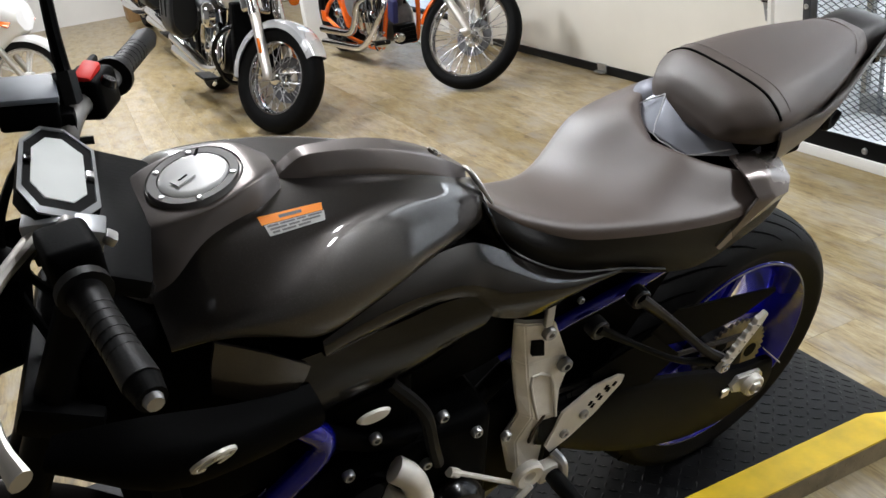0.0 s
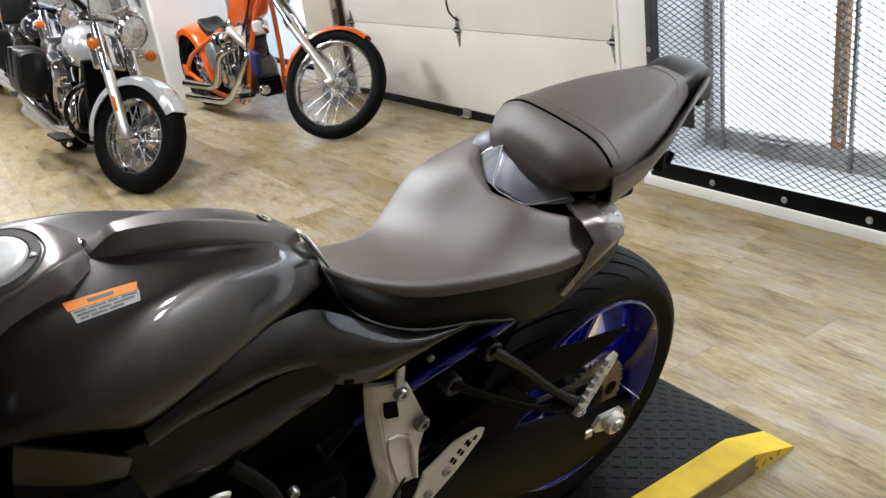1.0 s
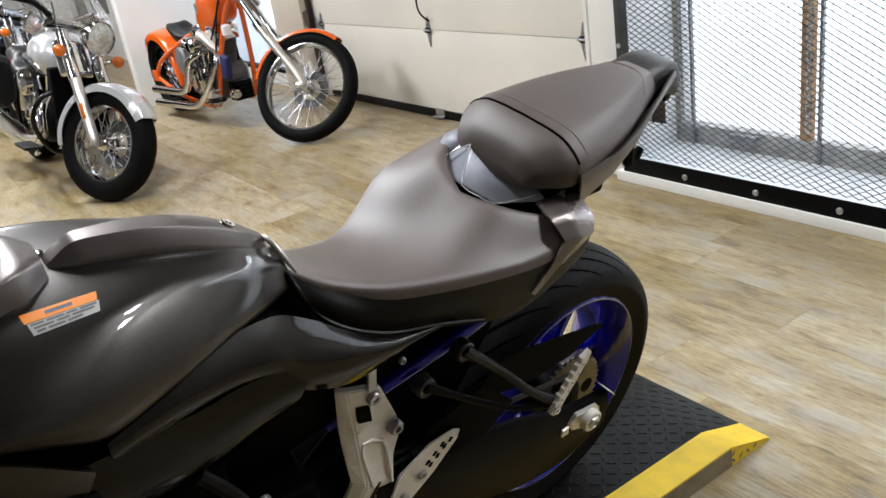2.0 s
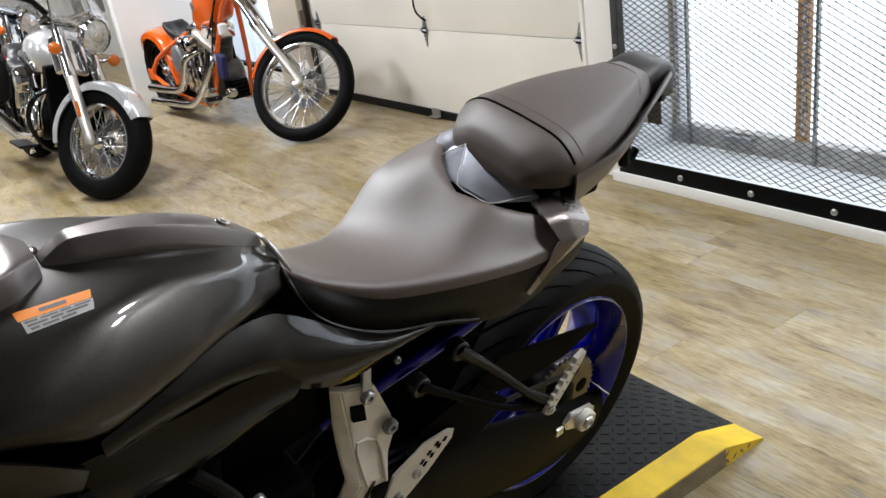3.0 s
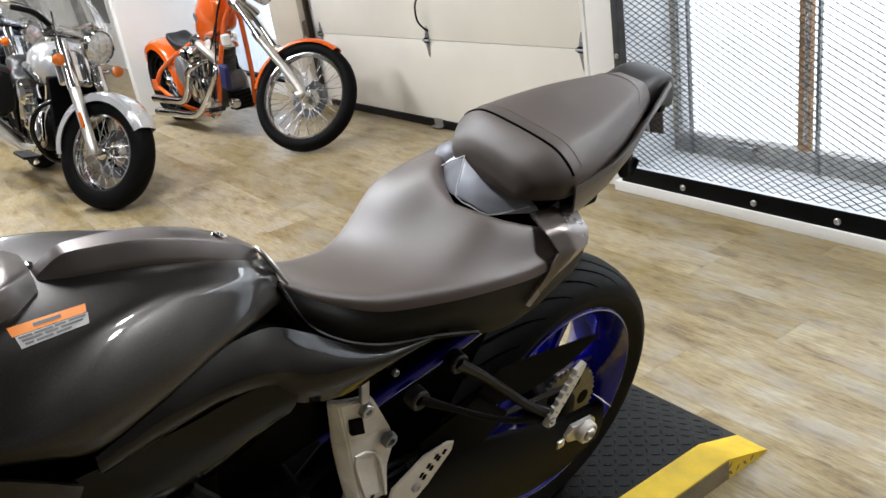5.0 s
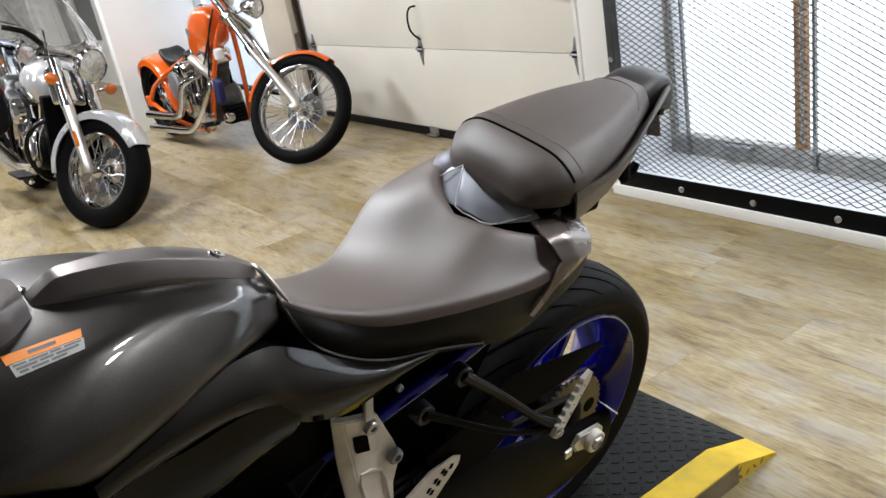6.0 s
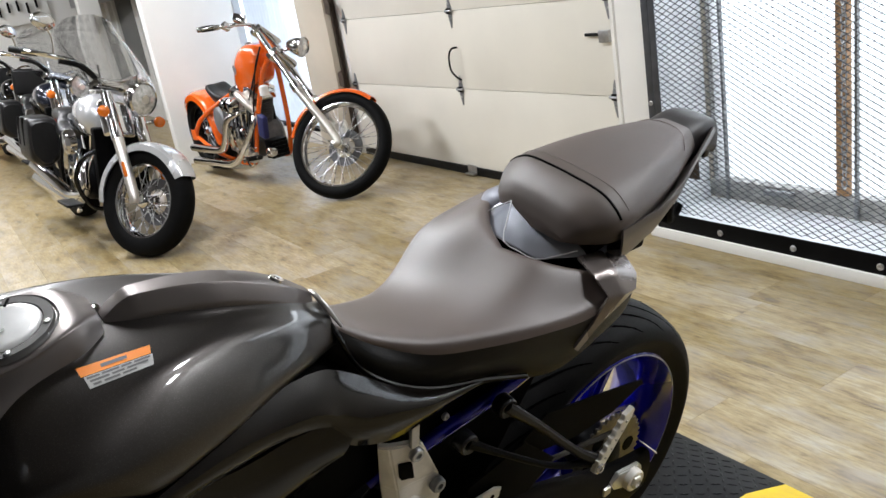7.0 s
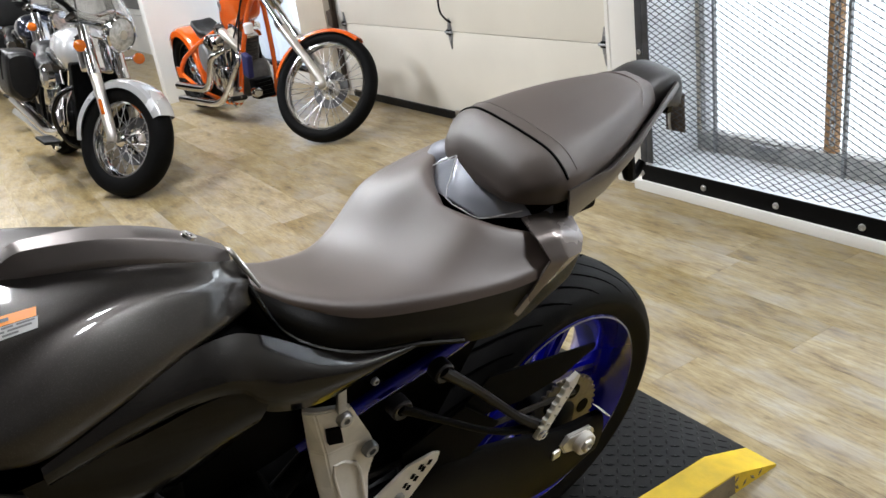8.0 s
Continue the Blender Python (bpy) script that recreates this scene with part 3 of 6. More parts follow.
for i in range(90):
    y = PY1 - 0.03 - i * 0.0265
    for j in range(2):
        z = 0.014 + j * 0.02
        if z + 0.01 > (PH if y < PYC else PH - (y - PYC) * slope):
            continue
        k, s = len(sv), (1 if (i + j) % 2 else -1)
        for u, v, w in ((-0.008, -0.008 * s, 0), (0.003, -0.003 * s, 0), (0.008, 0.008 * s, 0), (-0.003, 0.003 * s, 0), (0, 0, 0.0018)):
            sv.append((PX1 + w + 0.0004, y + u, z + v))
        sf += [(k, k + 1, k + 4), (k + 1, k + 2, k + 4), (k + 2, k + 3, k + 4), (k + 3, k, k + 4)]
me = bpy.data.meshes.new("side_tread")
me.from_pydata(sv, [], sf)
SIDE = material("worn_plate_side", (0.20, 0.16, 0.10), 0.5, vary=0.3, scale=20)
me.materials.append(SIDE)
tagged(part("side_tread", me, None, plat), kind="stuff")
part("side_face", box((PX1 + 0.0002, PX1 + 0.0012, PY0, PYC, 0.001, PH - 0.004)), SIDE, plat, "scuffed bare side face")
BX, BY, BZ, BRX, BRY, BRZ = 0.0151, 0.0012, 0.0497, 16.886, 0.639, 94.235
WX, WY, WZ, WRX, WRY, WRZ = -0.0005, 0.0269, 0.3150, -2.0, 0.0, 2.2
LTL, LTR, LBR, LBL = (-0.9118, -0.062, 1.004), (-0.834, -0.057, 1.000), (-0.843, -0.086, 0.995), (-0.910, -0.093, 1.000)
# ---- near motorcycle: x to its rear, y to its right, z up, leaning on its side stand ----
bike = thing("motorcycle", "dark grey naked motorcycle with blue wheels leaning on its stand", "motorcycle", pose(BX, BY, BZ, BRX, BRY, BRZ))
WHEEL = pose(WX, WY, WZ, WRX, WRY, WRZ)


MID = 0.012  # the bodywork's middle plane


def sec(x, *half):
    return [(x, y, z) for y, z in half]


def soften(bm, times):
    """Evens out a skin, so that its gloss runs smoothly."""
    inner = [v for v in bm.verts if not v.is_boundary]
    for _ in range(times):
        bmesh.ops.smooth_vert(bm, verts=inner, factor=0.5, use_axis_x=False, use_axis_y=True, use_axis_z=True)
    return bm


# fuel tank
tank = part("fuel_tank", soften(loft([
    sec(-1.040, (0, .950), (.05, .950), (.10, .946), (.132, .942), (.156, .934), (.147, .921)),
    sec(-0.985, (0, .998), (.058, .996), (.100, .990), (.143, .976), (.179, .957), (.168, .926)),
    sec(-0.935, (0, 1.010), (.058, 1.007), (.100, 1.000), (.140, .984), (.186, .952), (.178, .903)),
    sec(-0.885, (0, 1.006), (.055, 1.003), (.095, .996), (.130, .985), (.178, .943), (.182, .872)),
    sec(-0.830, (0, 1.000), (.052, .996), (.085, .992), (.114, .984), (.157, .939), (.172, .880)),
    sec(-0.765, (0, .989), (.050, .985), (.070, .982), (.092, .974), (.130, .934), (.149, .884)),
    sec(-0.710, (0, .974), (.044, .971), (.060, .966), (.080, .959), (.104, .926), (.123, .884)),
    sec(-0.650, (0, .950), (.036, .947), (.050, .943), (.066, .936), (.0785, .909), (.091, .880)),
    sec(-0.600, (0, .920), (.025, .918), (.034, .914), (.042, .908), (.048, .890), (.054, .870)),
], under=0.03, mid=MID, nx=7, ny=6), 14), GLOSS_GREY, bike, "gloss metallic grey fuel tank")
collar = part("filler_surround", loft([
    sec(-1.075, (0, .955), (.03, .953), (.050, .940), (.072, .918), (.090, .890)),
    sec(-1.050, (0, .995), (.028, .993), (.050, .978), (.076, .950), (.095, .925)),
    sec(-1.030, (0, 1.010), (.036, 1.009), (.054, 1.001), (.078, .975), (.096, .950)),
    sec(-1.000, (0, 1.019), (.052, 1.018), (.062, 1.012), (.080, .996), (.094, .976)),
    sec(-0.950, (0, 1.027), (.056, 1.026), (.064, 1.021), (.071, 1.010), (.079, .992)),
    sec(-0.900, (0, 1.033), (.040, 1.032), (.048, 1.027), (.055, 1.014), (.060, .992)),
    sec(-0.868, (0, 1.024), (.016, 1.022), (.024, 1.016), (.030, 1.004), (.034, .988)),
], under=0.03, mid=MID), MATT_GREY, tank, "matt graphite filler surround")
CAPM = pose(-0.956, MID, 1.0275, 0, -8, 0)
part("filler_ring", lathe([(0.0405, -0.002), (0.041, 0.0022), (0.0505, 0.0026), (0.0515, -0.002), (0.053, -0.002), (0.054, 0.0012), (0.056, -0.004)], 56, "Z", m=CAPM), RING_GREY, tank)
cap = part("fuel_cap", lathe([(0.0, 0.0045), (0.030, 0.0045), (0.0365, 0.0038), (0.0392, 0.002), (0.040, -0.003)], 56, "Z", m=CAPM), CAP_SILVER, tank, "brushed silver fuel cap")
part("key_flap", plate([(-0.014, -0.008), (0.012, -0.010), (0.016, 0.0), (0.012, 0.010), (-0.014, 0.008)], 0.003, CAPM @ pose(-0.012, -0.006, 0.004, 0, 0, 25)), CAP_SILVER, cap)
part("key_slot", box((-0.006, 0.006, -0.0012, 0.0012, 0.0068, 0.0076)), BLACK_PLASTIC, cap, m=CAPM @ pose(-0.012, -0.006, 0, 0, 0, 25))
for a in (205, 262, 330, 80, 140):
    q = CAPM @ Vector((0.0455 * math.cos(radians(a)), 0.0455 * math.sin(radians(a)), 0.0025))
    bolt("cap_bolt", tuple(q), 0.0036, GALV, tank, "Z", 0.0014, 1)
part("vent_slot", box((0.024, 0.037, -0.0014, 0.0014, 0.004, 0.0052)), BLACK_PLASTIC, cap, m=CAPM @ pose(0.0, 0.01, 0, 0, 0, 60))
part("surround_bolt", lathe([(0.006, 0), (0.006, 0.004), (0.003, 0.005), (0, 0.005)], 14, "Z", m=pose(-0.866, 0.014, 1.0130)), CHROME, tank)
part("surround_bolt", lathe([(0.008, 0), (0.008, -0.004), (0.004, -0.006), (0, -0.006)], 14, "Y", m=pose(-1.040, -0.070, 0.962)), CHROME, tank)
def pad_sec(x, z, w):
    return sec(x, (0, z), (w * 0.50, z - 0.0008), (w * 0.58, z - 0.003), (w * 0.94, z - 0.020), (w, z - 0.023), (w, z - 0.036))


pad = part("tank_cover", loft([
    sec(-0.862, (0, 1.006), (.009, 1.006), (.011, 1.004), (.014, .999), (.015, .997), (.015, .988)),
    pad_sec(-0.838, 1.022, 0.019), pad_sec(-0.815, 1.024, 0.022), pad_sec(-0.750, 1.013, 0.028),
    pad_sec(-0.690, 0.991, 0.029), pad_sec(-0.640, 0.963, 0.025), pad_sec(-0.607, 0.937, 0.016),
], under=0.02, mid=MID, ny=1, nx=5), MATT_GREY, bike, "matt graphite centre cover on the tank")
part("cover_washer", lathe([(0.004, 0.001), (0.0125, 0.002), (0.0145, 0.0), (0.0145, -0.004)], 24, "Z", m=pose(-0.652, MID, 0.9665, 0, 33, 0)), BLACK_PLASTIC, pad)
part("cover_bolt", lathe([(0.0, 0.0035), (0.004, 0.0035), (0.0045, 0.006), (0.009, 0.0065), (0.0105, 0.003), (0.0105, 0)], 20, "Z", m=pose(-0.652, MID, 0.9665, 0, 33, 0)), CHROME, pad, "chrome cap screw")
# label, laid on the tank's shoulder
from mathutils.bvhtree import BVHTree
TB = BVHTree.FromPolygons([v.co.copy() for v in tank.data.vertices], [tuple(p.vertices) for p in tank.data.polygons])
LC = [Vector(q) for q in (LTL, LTR, LBR, LBL)]


def decal(name, u0, u1, v0, v1, lift, mat_, label=""):
    """A thin skin on the tank between two fractions of the label's width and height."""
    bm = bmesh.new()
    nu, nv = max(2, int(14 * (u1 - u0))), max(2, int(10 * (v1 - v0)))
    grid = []
    for i in range(nu + 1):
        col = []
        for j in range(nv + 1):
            u, v = u0 + (u1 - u0) * i / nu, v0 + (v1 - v0) * j / nv
            q = (LC[0] * (1 - u) + LC[1] * u) * (1 - v) + (LC[3] * (1 - u) + LC[2] * u) * v
            at, n, _, _ = TB.find_nearest(q)
            n = n if n.z > 0 else -n
            col.append(bm.verts.new(at + n * lift))
        grid.append(col)
    for a_, b_ in zip(grid, grid[1:]):
        for j in range(nv):
            bm.faces.new((a_[j], b_[j], b_[j + 1], a_[j + 1]))
    bmesh.ops.recalc_face_normals(bm, faces=bm.faces)
    return part(name, bm, mat_, tank, label)


decal("warning_label", 0.0, 1.0, 0.0, 0.44, 0.0008, DECAL_ORANGE, "orange and grey warning label")
decal("text_panel", 0.03, 1.02, 0.46, 1.0, 0.0006, DECAL_GREY)
decal("text_bar", 0.30, 0.66, 0.14, 0.30, 0.0012, DECAL_DARK)
for v0, spans in ((0.52, ((0.06, 0.24), (0.27, 0.52), (0.55, 0.70), (0.74, 0.98))), (0.68, ((0.08, 0.36), (0.40, 0.58), (0.62, 0.94))), (0.84, ((0.10, 0.22), (0.26, 0.50), (0.54, 0.76)))):
    for u0, u1 in spans:
        decal("text_bar", u0, u1, v0, v0 + 0.09, 0.0012, DECAL_DARK)

# rider seat
def vsec(x, back, *half):
    return [(x + back * (y / 0.16) ** 2, y * 0.913, z) for y, z in half]


def seat_twist(x):
    k = min(1.0, max(0.0, (x + 0.43) / 0.12))
    return -0.36 * math.exp(-((x + 0.45) / 0.07) ** 2) + 0.31 * k * k * (3 - 2 * k)


SEAT = [
    vsec(-0.612, 0, (0, .922), (.012, .921), (.020, .918), (.023, .914), (.026, .909), (.031, .898), (.032, .885)),
    vsec(-0.578, 0, (0, .893), (.020, .893), (.034, .892), (.039, .889), (.044, .883), (.057, .862), (.060, .838)),
    vsec(-0.540, 0, (0, .868), (.030, .870), (.052, .871), (.058, .868), (.064, .862), (.083, .840), (.087, .813)),
    vsec(-0.480, 0, (0, .849), (.050, .852), (.089, .855), (.096, .852), (.101, .846), (.109, .815), (.105, .788)),
    vsec(-0.400, 0, (0, .847), (.072, .850), (.124, .852), (.131, .849), (.135, .843), (.132, .805), (.118, .773)),
    vsec(-0.335, .012, (0, .866), (.085, .869), (.150, .853), (.157, .848), (.160, .841), (.150, .795), (.134, .755)),
    vsec(-0.300, .043, (0, .882), (.090, .886), (.162, .853), (.170, .847), (.173, .838), (.163, .790), (.146, .746)),
    vsec(-0.286, .090, (0, .890), (.085, .895), (.160, .862), (.170, .854), (.174, .845), (.166, .796), (.150, .758)),
    vsec(-0.276, .120, (0, .884), (.085, .890), (.154, .866), (.164, .858), (.169, .849), (.163, .805), (.150, .775)),
    vsec(-0.268, .124, (0, .850), (.082, .860), (.142, .862), (.152, .854), (.158, .844), (.156, .810), (.148, .785)),
]


def roll_edge(q):
    """Rounds the edge of the seat's top over into its side."""
    (x, ye, ze), zt = q[4], q[2][2]
    r = min(0.020, 0.28 * ye)
    drop = zt - 0.84 * r - ze
    return q[:2] + [(q[2][0], ye - r, zt), (q[3][0], ye - 0.32 * r, zt - 0.26 * r), (x, ye, zt - 0.84 * r)] + [(q[5][0], q[5][1], min(q[5][2], ze + drop - 0.012)), q[6]]


SEAT = [roll_edge(q) for q in SEAT]
seat = part("rider_seat", soften(loft([q[:5] for q in SEAT], mid=-0.004, tilt=seat_twist, nx=6, ny=5), 14), SEAT_VINYL, bike, "smooth taupe vinyl rider seat")
# the seat's side, its shade painted by a darker vinyl
part("seat_side", loft([q[4:] for q in SEAT], under=0.05, mid=-0.004, tilt=seat_twist, nx=6, ny=5), SHADED_VINYL, seat, "grained vinyl side of the seat, shade put into its colour")
part("seat_beading", tube([(-0.604, -0.022, 0.915), (-0.598, -0.045, 0.892), (-0.575, -0.060, 0.838), (-0.54, -0.086, 0.810), (-0.48, -0.104, 0.784), (-0.40, -0.117, 0.768), (-0.33, -0.131, 0.750)], 0.0042, 8), BLACK_GLOSS, bike, "gloss black beading under the seat")
# added strip that stands for the highlight on the beading
part("seat_nose_glint", tube([(-0.598, 0.035, 0.918), (-0.606, 0.0, 0.938), (-0.603, -0.024, 0.930), (-0.590, -0.042, 0.902)], [0.002, 0.0036, 0.0042, 0.002], 8), POLISHED, bike, "pale metal strip at the seat nose, for the beading's highlight")

# pillion seat with its seam
PMID = 0.002


def psec(x, *half):
    return [(x, y * 0.925, z) for y, z in half]


pil = part("pillion_seat", loft([
    psec(-0.214, (0, .922), (.045, .921), (.060, .919), (.070, .916), (.072, .912), (.070, .908)),
    psec(-0.206, (0, .945), (.055, .943), (.076, .937), (.090, .929), (.093, .918), (.088, .910)),
    psec(-0.190, (0, .963), (.060, .960), (.088, .952), (.108, .940), (.112, .924), (.106, .911)),
    psec(-0.150, (0, .982), (.066, .980), (.100, .973), (.129, .955), (.136, .936), (.130, .915)),
    psec(-0.080, (0, .991), (.064, .989), (.096, .982), (.121, .963), (.128, .947), (.124, .930)),
    psec(0.000, (0, .997), (.054, .995), (.078, .990), (.098, .972), (.104, .959), (.101, .945)),
    psec(0.075, (0, 1.001), (.037, 1.000), (.052, .995), (.066, .981), (.071, .970), (.069, .958)),
    psec(0.118, (0, 1.000), (.026, .999), (.036, .994), (.045, .982), (.049, .972), (.047, .961)),
], under=0.004, mid=PMID, nx=6, ny=5), PILLION_VINYL, bike, "dark textured vinyl pillion seat")
PB = BVHTree.FromPolygons([v.co.copy() for v in pil.data.vertices], [tuple(p.vertices) for p in pil.data.polygons])


def seam(x0, x1, half, r, mat_):
    """Stitching laid over the pillion seat from side to side."""
    pts = []
    for i in range(25):
        u = i / 12 - 1
        at = PB.ray_cast(Vector((x0 + (x1 - x0) * u * u, PMID + u * half, 1.2)), Vector((0, 0, -1)))[0]
        if at is not None:
            pts.append(at)
    part("seam", tube(pts, r, 6, 2), mat_, pil)


seam(-0.150, -0.150, 0.122, 0.0022, BLACK_PLASTIC)
seam(-0.128, -0.130, 0.118, 0.0010, PILLION_VINYL)
seam(0.100, 0.066, 0.062, 0.0015, SEAT_VINYL)

# tail: side fairings and end piece
for s in (-1, 1):
    bm = bmesh.new()
    rows = [[(-0.152, .136, .936), (-0.152, .139, .915), (-0.135, .122, .868), (-0.135, .09, .866)],
            [(-0.06, .130, .943), (-0.06, .131, .928), (-0.055, .112, .886), (-0.055, .07, .884)],
            [(0.02, .106, .955), (0.02, .107, .942), (0.03, .086, .905), (0.03, .05, .903)],
            [(0.09, .075, .968), (0.092, .075, .957), (0.10, .056, .926), (0.10, .03, .924)],
            [(0.155, .048, .985), (0.165, .046, .972), (0.17, .030, .945), (0.17, .0, .943)],
            [(0.180, .036, .988), (0.190, .034, .975), (0.190, .022, .950), (0.190, .0, .948)]]
    vs = [[bm.verts.new((x, s * y * 0.945, z + 0.002)) for x, y, z in [tuple(q) for q in smooth_path(r, 3)]] for r in rows]
    for a, b in zip(vs, vs[1:]):
        for j in range(len(a) - 1):
            bm.faces.new((a[j], a[j + 1], b[j + 1], b[j]))
    bmesh.ops.recalc_face_normals(bm, faces=bm.faces)
    bmesh.ops.solidify(bm, geom=bm.faces, thickness=0.004)
    part("tail_fairing", bm, MATT_GREY, bike, "graphite tail fairing")
part("tail_cap", loft([
    sec(0.104, (0, .994), (.028, .992), (.046, .984), (.052, .968), (.052, .956)),
    sec(0.150, (0, 1.004), (.030, 1.002), (.044, .994), (.049, .976), (.049, .956)),
    sec(0.188, (0, 1.000), (.030, .998), (.040, .990), (.044, .970), (.044, .950)),
    sec(0.206, (0, .988), (.028, .986), (.037, .978), (.040, .960), (.040, .945)),
    sec(0.214, (0, .960), (.026, .959), (.034, .954), (.037, .945), (.037, .938)),
], under=0.02, mid=MID, nx=3), material("dark_tail_plastic", (0.016, 0.013, 0.012), 0.45, vary=0.1, grain=0.2), bike, "dark plastic tail end piece")
part("tail_light", box((0.182, 0.197, -0.026, 0.034, 0.925, 0.958), bevel=0.004), BLACK_GLOSS, bike)
part("plate_holder", tube([(0.15, 0, 0.93), (0.185, 0.03, 0.90), (0.206, 0.04, 0.87)], [0.012, 0.010, 0.008], 8), BLACK_PLASTIC, bike, "black plate holder arm")
part("helmet_hook", tube([(0.10, -0.01, 0.90), (0.15, 0.01, 0.83), (0.175, 0.02, 0.786), (0.198, 0.024, 0.782), (0.215, 0.026, 0.80)], [0.010, 0.012, 0.012, 0.010, 0.008], 8), BLACK_PLASTIC, bike, "black rear indicator stalk")
# faceted silver panel between the seats
bm = bmesh.new()
pts = {"a": (-0.212, 0.052, 0.926), "b": (-0.255, 0.018, 0.884), "c": (-0.236, -0.038, 0.872), "d": (-0.192, -0.082, 0.893), "e": (-0.170, -0.04, 0.915), "f": (-0.175, 0.05, 0.925),
       "g": (-0.250, 0.070, 0.878), "h": (-0.228, 0.112, 0.886), "i": (-0.165, 0.120, 0.915), "j": (-0.165, -0.115, 0.893), "k": (-0.14, -0.09, 0.905)}
vv = {k: bm.verts.new(v) for k, v in pts.items()}
for f in ("abcde", "aef", "abgh", "ahif", "dcj", "djke"):
    bm.faces.new([vv[k] for k in f])
bmesh.ops.recalc_face_normals(bm, faces=bm.faces)
bmesh.ops.solidify(bm, geom=bm.faces, thickness=0.004)
bmesh.ops.bevel(bm, geom=list(bm.edges), offset=0.0022, segments=2, affect="EDGES")
# near-white and not metal: the glint of the cowl's chamfers as colour
PALE_GLINT = material("pale_glint", (0.84, 0.85, 0.87), 0.15, vary=0.03)
SATIN = material("satin_blue_silver", (0.36, 0.38, 0.43), 0.36, 0.35, vary=0.06, scale=10, coat=0.8)
part("centre_cowl", bm, SATIN, bike, "satin silver faceted cowl between the seats")
part("glint_edge", tube([(-0.214, 0.050, 0.929), (-0.236, 0.034, 0.908), (-0.257, 0.017, 0.886), (-0.248, -0.010, 0.877), (-0.238, -0.038, 0.873), (-0.216, -0.061, 0.883), (-0.194, -0.082, 0.895)], 0.0011, 6, 2), PALE_GLINT, bike, "near-white strip painted as the glint of the chamfered edge")
part("glint_edge", tube([(-0.214, 0.050, 0.929), (-0.224, 0.066, 0.916), (-0.238, 0.084, 0.900)], 0.0011, 6, 2), PALE_GLINT, bike)
part("pillion_base", box((-0.185, -0.055, -0.100, 0.105, 0.862, 0.925), bevel=0.006), BLACK_PLASTIC, bike)
# cowls behind the rear corners of the rider seat
TAUPE = material("gloss_taupe", (0.20, 0.172, 0.160), 0.26, 0.5, vary=0.05, coat=1.0)


bm = bmesh.new()
cp = {"A": (-.205, -.092, .893), "B": (-.168, -.102, .896), "C": (-.130, -.112, .890), "D": (-.219, -.142, .889), "E": (-.188, -.150, .892), "F": (-.143, -.158, .876),
      "G": (-.214, -.168, .866), "H": (-.190, -.176, .864), "I": (-.160, -.174, .864), "J": (-.238, -.166, .826), "K": (-.226, -.169, .822), "L": (-.266, -.161, .790), "M": (-.258, -.162, .782)}
cv = {k: bm.verts.new(v) for k, v in cp.items()}
for f in ("ABED", "BCFE", "DEHG", "EFIH", "GHKJ", "HIK", "JKML"):
    bm.faces.new([cv[k] for k in f])
bmesh.ops.recalc_face_normals(bm, faces=bm.faces)
bmesh.ops.subdivide_edges(bm, edges=list(bm.edges), cuts=3, use_grid_fill=True, smooth=0.15)
bmesh.ops.solidify(bm, geom=bm.faces, thickness=0.005)
part("rear_cowl", bm, TAUPE, bike, "gloss taupe grey rear cowl")
part("rear_cowl", lathe([(0.0, -0.060), (0.026, -0.055), (0.043, -0.036), (0.050, 0.0), (0.048, 0.04), (0.034, 0.08), (0.0, 0.09)], 28, "X", m=pose(-0.168, 0.094, 0.876, 0, 4, -8)), material("dull_blue_grey", (0.20, 0.205, 0.24), 0.46, 0.3, vary=0.08, scale=10), bike, "dull blue-grey far cowl")
# black box added to close the gap between seat and cowls
part("seat_gap_filler", box((-0.262, -0.10, -0.09, 0.115, 0.78, 0.866), bevel=0.012), BLACK_PLASTIC, bike)

# side panels below seat and tank
def side_skin(name, rows, mat_, label="", thick=0.006, both=True):
    for s in ((-1, 1) if both else (-1,)):
        bm = bmesh.new()
        g = [smooth_path([Vector(p) for p in r], 3) for r in rows]
        g = [[c[i] for c in [smooth_path([r[j] for r in g], 3) for j in range(len(g[0]))]] for i in range(3 * (len(rows) - 1) + 1)] if len(rows) > 2 else g
        vs = [[bm.verts.new((p[0], s * p[1], p[2])) for p in r] for r in g]
        for a, b in zip(vs, vs[1:]):
            for j in range(len(a) - 1):
                bm.faces.new((a[j], a[j + 1], b[j + 1], b[j]))
        bmesh.ops.recalc_face_normals(bm, faces=bm.faces)
        bmesh.ops.solidify(bm, geom=bm.faces, thickness=thick)
        part(name, bm, mat_, bike, label)


side_skin("side_panel", [[(-0.884, .158, .886), (-0.884, .164, .872), (-0.882, .160, .862), (-0.880, .152, .852)],
                         [(-0.792, .130, .893), (-0.794, .141, .876), (-0.792, .142, .862), (-0.788, .135, .848)],
                         [(-0.715, .098, .896), (-0.720, .120, .876), (-0.720, .129, .860), (-0.717, .126, .846)],
                         [(-0.655, .086, .889), (-0.662, .107, .872), (-0.664, .124, .848), (-0.660, .125, .830)],
                         [(-0.622, .086, .874), (-0.634, .110, .852), (-0.640, .128, .816), (-0.640, .124, .790)],
                         [(-0.585, .087, .846), (-0.596, .112, .830), (-0.606, .130, .802), (-0.610, .123, .768)],
                         [(-0.545, .095, .816), (-0.552, .120, .806), (-0.560, .130, .784), (-0.566, .122, .752)],
                         [(-0.490, .104, .789), (-0.496, .122, .784), (-0.504, .127, .772), (-0.512, .120, .752)],
                         [(-0.430, .112, .777), (-0.434, .121, .774), (-0.440, .122, .768), (-0.446, .116, .760)],
